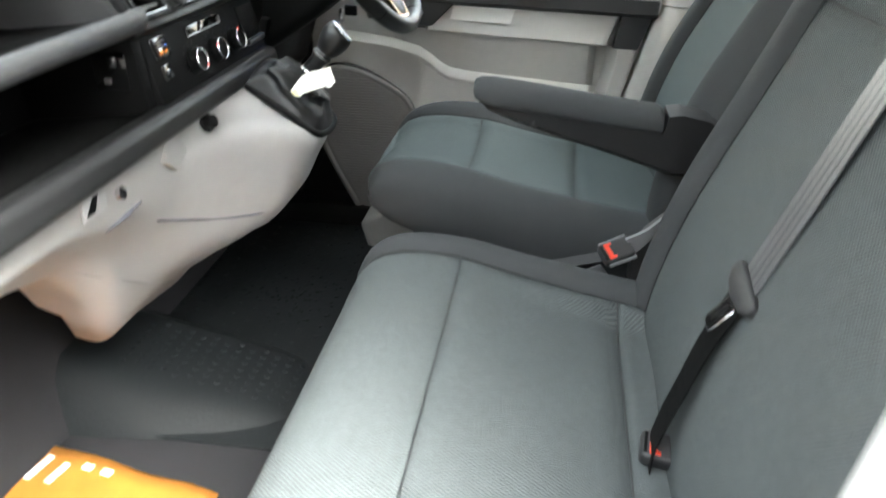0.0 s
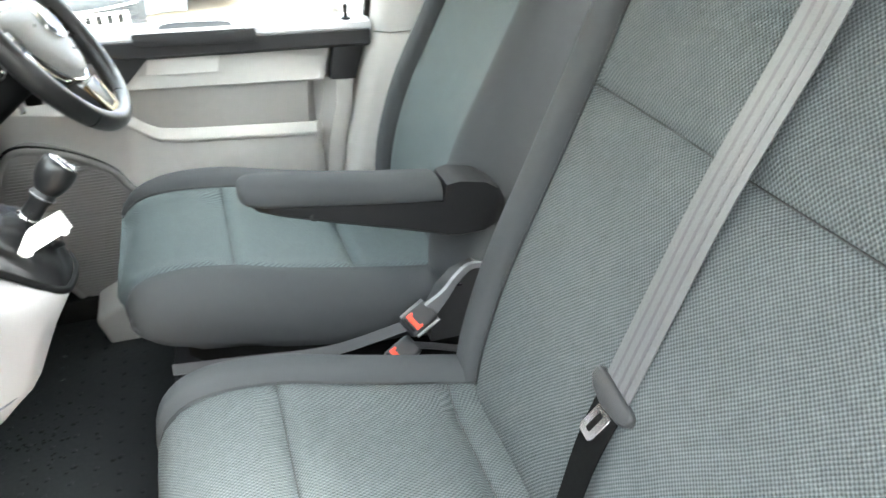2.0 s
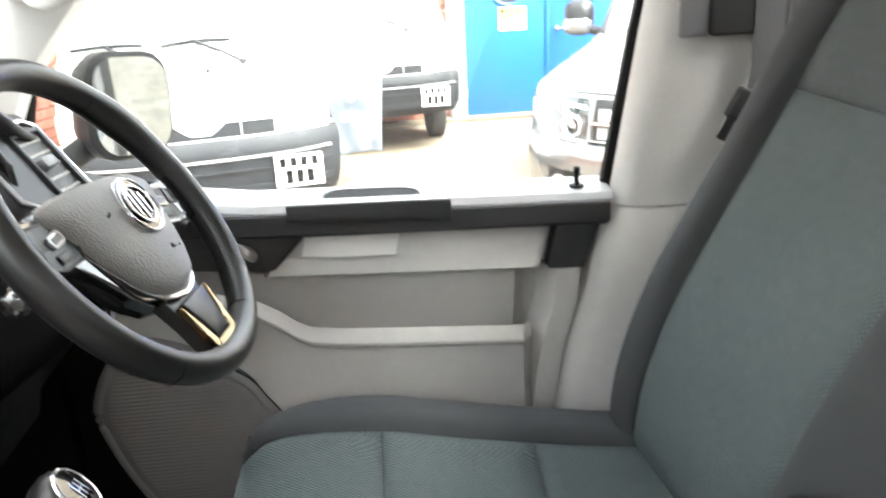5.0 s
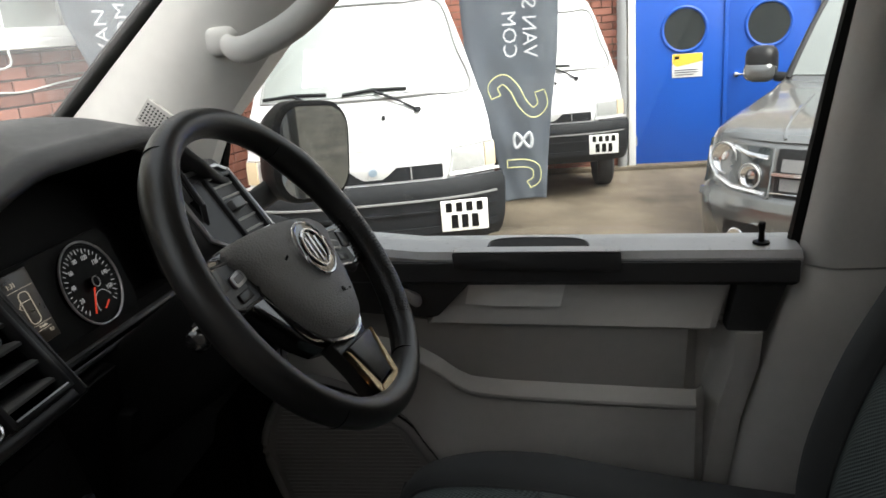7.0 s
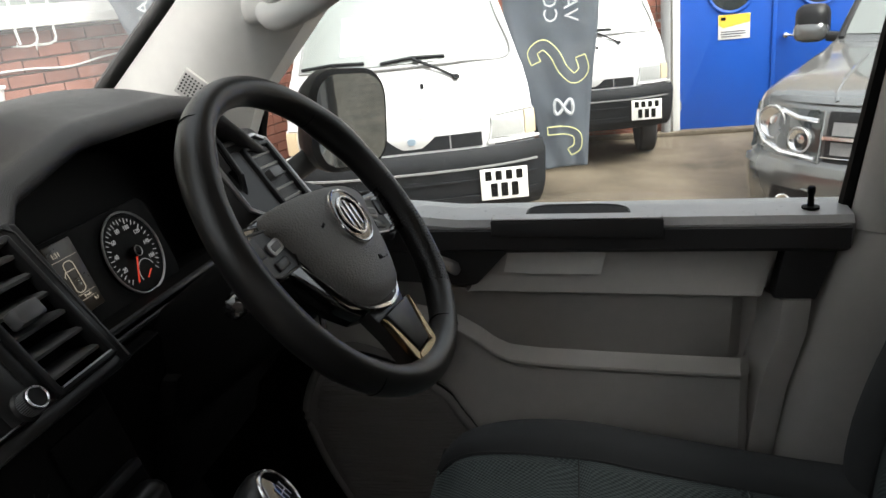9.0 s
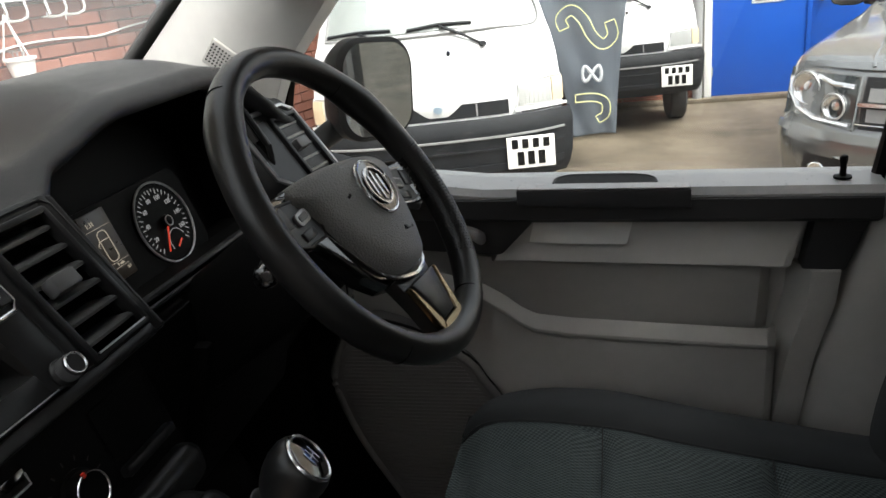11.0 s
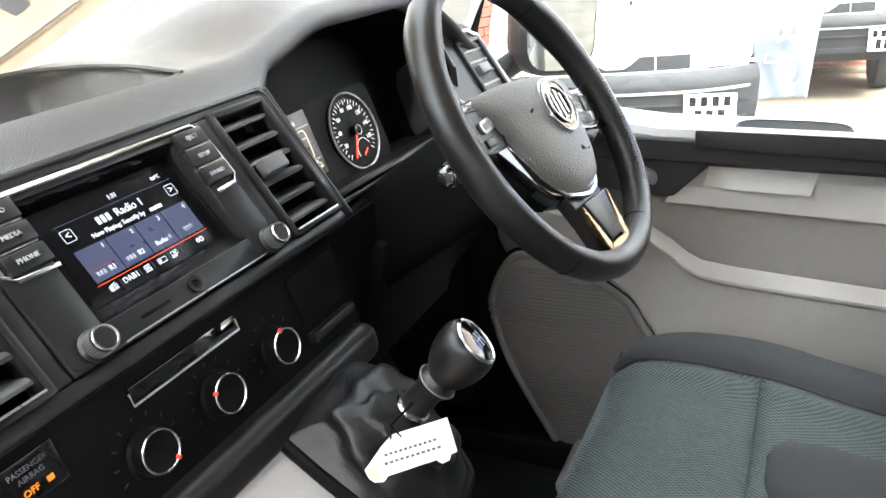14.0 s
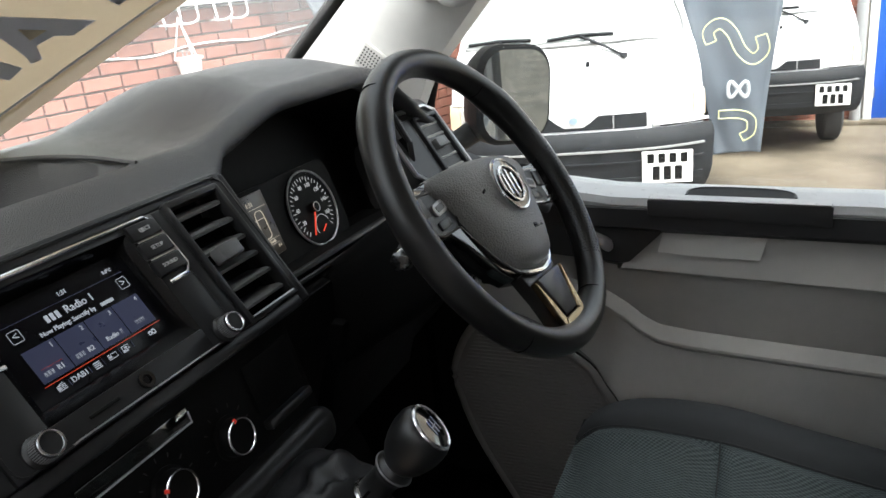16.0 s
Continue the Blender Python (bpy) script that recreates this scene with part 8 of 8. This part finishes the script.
        for dy, sc in ((-0.10, 0.55), (-0.075, 0.88), (-0.03, 1.0), (0.03, 1.0), (0.045, 0.94)):
            mloops.append([(s * 1.02 + x * sc, 1.78 + dy, 1.25 + z * sc) for x, z in rounded(0.21, 0.25, 0.07, 5)])
        mir = part("door_mirror", loft(mloops), M_TRUCKBLACK, v, "dark door mirror", smooth=70)
        part("mirror_cap", loft([[(s * 1.02 + x * sc, 1.775 + dy, 1.20 + z * sc) for x, z in rounded(0.215, 0.13, 0.05, 5)] for dy, sc in ((-0.105, 0.60), (-0.085, 0.92), (-0.02, 1.02), (0.0, 1.0))]), M_SILVERPAINT, mir, "silver lower mirror shell", smooth=70)
        part("mirror_arm", tube([(s * 0.78, 1.80, 1.14), (s * 0.93, 1.79, 1.16)], 0.035, 10), M_TRUCKBLACK, v)
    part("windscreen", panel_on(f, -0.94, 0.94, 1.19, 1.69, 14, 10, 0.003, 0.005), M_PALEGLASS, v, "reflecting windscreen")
    part("windscreen_post", tube([f(0.96, z) + V((0, -0.004, 0)) for z in (1.17, 1.3, 1.45, 1.6, 1.70)], 0.022, 8), M_TRUCKBLACK, v)
    part("windscreen_post", tube([f(-0.96, z) + V((0, -0.004, 0)) for z in (1.17, 1.3, 1.45, 1.6, 1.70)], 0.022, 8), M_TRUCKBLACK, v)
    part = keep
    v.matrix_basis = m
    return v


def flag(name, pts_left, pts_right, at, label, mirrored):
    """A feather flag: a gently waving cloth between two edges, with pole."""
    g = thing("feather_flag", label, "flag", at, group="feather flags")
    n, k = 14, 40
    L, R = smooth_line(pts_left, k), smooth_line(pts_right, k)
    nrm = (V(pts_right[0]) - V(pts_left[0])).cross(V((0, 0, 1))).normalized()
    bm = bmesh.new()
    rows = []
    for j in range(k):
        row = []
        for i in range(n + 1):
            s = i / n
            p = L[j].lerp(R[j], s) + nrm * (0.018 * math.sin(s * 7 + j * 0.18) + 0.012 * math.sin(s * 13 - j * 0.3))
            row.append(bm.verts.new(p))
        rows.append(row)
    for a, b in zip(rows, rows[1:]):
        for i in range(n):
            bm.faces.new((a[i], a[i + 1], b[i + 1], b[i]))
    cl = part("cloth", bm, M_FLAG, g, "dark grey-blue printed cloth", smooth=80)
    sol = cl.modifiers.new("thickness", "SOLIDIFY")
    sol.thickness = 0.002
    return g


def build_flags():
    g = flag("feather_flag", [(5.55, 0.955, 2.2), (5.55, 0.95, 1.0), (5.55, 0.83, 0.4), (5.55, 0.73, -0.05), (5.55, 0.70, -0.32)],
                        [(5.62, 0.22, 2.2), (5.62, 0.235, 1.0), (5.62, 0.30, 0.4), (5.62, 0.345, -0.05), (5.62, 0.37, -0.32)], (5.6, 0.5, GZ), "grey-blue feather flag with yellow outline letters between parked vans", False)
    part("pole", tube([(5.63, 0.93, GZ + 0.02), (5.62, 0.94, 0.4), (5.60, 0.955, 2.3)], 0.009, 8), M_DRAIN, g)
    part("base", rbox((0.14, 0.14, 0.02), (5.63, 0.93, GZ + 0.015), 0.01), M_DARK, g)
    def out(pts, r, m_, name):
        part(name, tube([V((5.515, y, z)) for y, z in pts], r, 6), m_, g)
    # broad S and J drawn as outlines
    def stroke_outline(line, w):
        P = smooth_line([(*q, 0) for q in line], 40)
        side = []
        for i, p in enumerate(P):
            d = (P[min(i + 1, 39)] - P[max(i - 1, 0)]).normalized()
            side.append(V((-d.y, d.x, 0)) * w / 2)
        loop = [p + q for p, q in zip(P, side)] + [p - q for p, q in zip(P[::-1], side[::-1])]
        return [(p.x, p.y) for p in [*loop, loop[0]]]
    out(stroke_outline([(0.72, 0.50), (0.74, 0.58), (0.66, 0.63), (0.58, 0.56), (0.52, 0.44), (0.44, 0.37), (0.37, 0.43), (0.39, 0.53)], 0.075), 0.0045, M_FLAGYELLOW, "letter_outline")
    out(stroke_outline([(0.66, -0.02), (0.52, -0.02), (0.44, -0.06), (0.44, -0.15), (0.50, -0.19)], 0.06), 0.0045, M_FLAGYELLOW, "letter_outline")
    amp = [(0.53 + 0.07 * math.cos(t), 0.16 + 0.055 * math.sin(2 * t)) for t in (2 * math.pi * i / 40 for i in range(41))]
    out(amp, 0.014, M_FLAGWHITE, "mark_shape")
    FT = Matrix(((0, 0, -1, 5.508), (0, -1, 0, 0.0), (1, 0, 0, 0.0), (0, 0, 0, 1)))
    writing("COM", 0.15, Matrix.Translation((0, 0.60, 0.78)) @ FT, M_FLAGWHITE, g, "flag_word", align="LEFT")
    writing("VAN S", 0.15, Matrix.Translation((0, 0.45, 0.78)) @ FT, M_FLAGWHITE, g, "flag_word", align="LEFT")
    # second flag by the front wall, seen from behind
    a, b = WALL @ V((0.02, -0.42, 0)), WALL @ V((0.62, -0.42, 0))
    g2 = flag("feather_flag", [(a.x, a.y, 2.6), (a.x, a.y, 1.4), (a.x + 0.05, a.y - 0.01, 1.15), (a.x + 0.16, a.y - 0.05, 0.92), (a.x + 0.20, a.y - 0.06, 0.6), (a.x + 0.22, a.y - 0.06, 0.4)],
                         [(b.x, b.y, 2.6), (b.x, b.y, 1.4), (b.x - 0.02, b.y, 1.15), (b.x - 0.04, b.y, 0.92), (b.x - 0.06, b.y, 0.6), (b.x - 0.08, b.y, 0.4)], (4.1, 3.0, GZ), "grey-blue feather flag by the brick wall with print showing through", True)
    part("pole", tube([(b.x + 0.02, b.y, GZ + 0.02), (b.x + 0.02, b.y, 2.7)], 0.014, 8), M_DRAIN, g2)
    part("base", rbox((0.45, 0.45, 0.05), (b.x + 0.02, b.y, GZ + 0.025), 0.01), M_DARK, g2)
    wx = WALL.to_3x3() @ V((1, 0, 0))
    wn = WALL.to_3x3() @ V((0, -1, 0))
    # letters run down the cloth and read reversed
    FT2 = Matrix(((0, -wx.x, wn.x, 0), (0, -wx.y, wn.y, 0), (1, 0, 0, 0), (0, 0, 0, 1)))
    for k, s in ((0.40, "COM"), (0.24, "VAN S")):
        o = WALL @ V((0.02 + k, -0.455, 0))
        writing(s, 0.13, Matrix.Translation((o.x, o.y, 1.02 + 0.02)) @ FT2, M_FLAGWHITE, g2, "flag_word", align="LEFT")
    part("letter_outline", ring(0.07, 0.006, 24, Matrix.Translation(WALL @ V((0.30, -0.455, 1.53))) @ Matrix(((wx.x, 0, wn.x, 0), (wx.y, 0, wn.y, 0), (0, 1, 0, 0), (0, 0, 0, 1))), arc=(20, 200), sides=6), M_FLAGWHITE, g2)


# ================= put it together =================
screen_fn = build_shell()
build_a_pillar()
build_driver_door()
build_mirror()
build_dash()
build_centre_stack()
build_lower_dash()
build_steering_wheel()
build_driver_seat()
build_bench()
build_belts()
build_floor_things()
build_poster(screen_fn)
build_ground()
wall_a = build_front_wall()
wall_b = build_door_wall()
small_van(pose(4.0, 1.38, GZ, 0, 0, -78) @ Matrix.Scale(1.08, 4), price=True)
small_van(pose(6.62, 0.33, GZ, 0, 0, -84))
pickup(pose(3.31, -1.20, GZ, 0, 0, -119))
build_flags()
# out-of-view wall, added to keep low daylight out of the open doorway
yard = mesh_object("wall_yard_left", rbox((0.25, 16.0, 3.0), (-3.4, 0.0, GZ + 1.5), 0.01), M_RENDER)
tagged(yard, "unseen dark wall added to block light from the left", "wall", kind="structure")
lay_bricks(wall_a, WALL, -5.0, 4.0, 0.0, 1.73, near=(-1.5, 1.0, 0.9, 1.73))
lay_bricks(wall_b, WALL2, -3.0, 0.50, 0.0, 2.6, near=(0.1, 0.5, 0.6, 2.2))
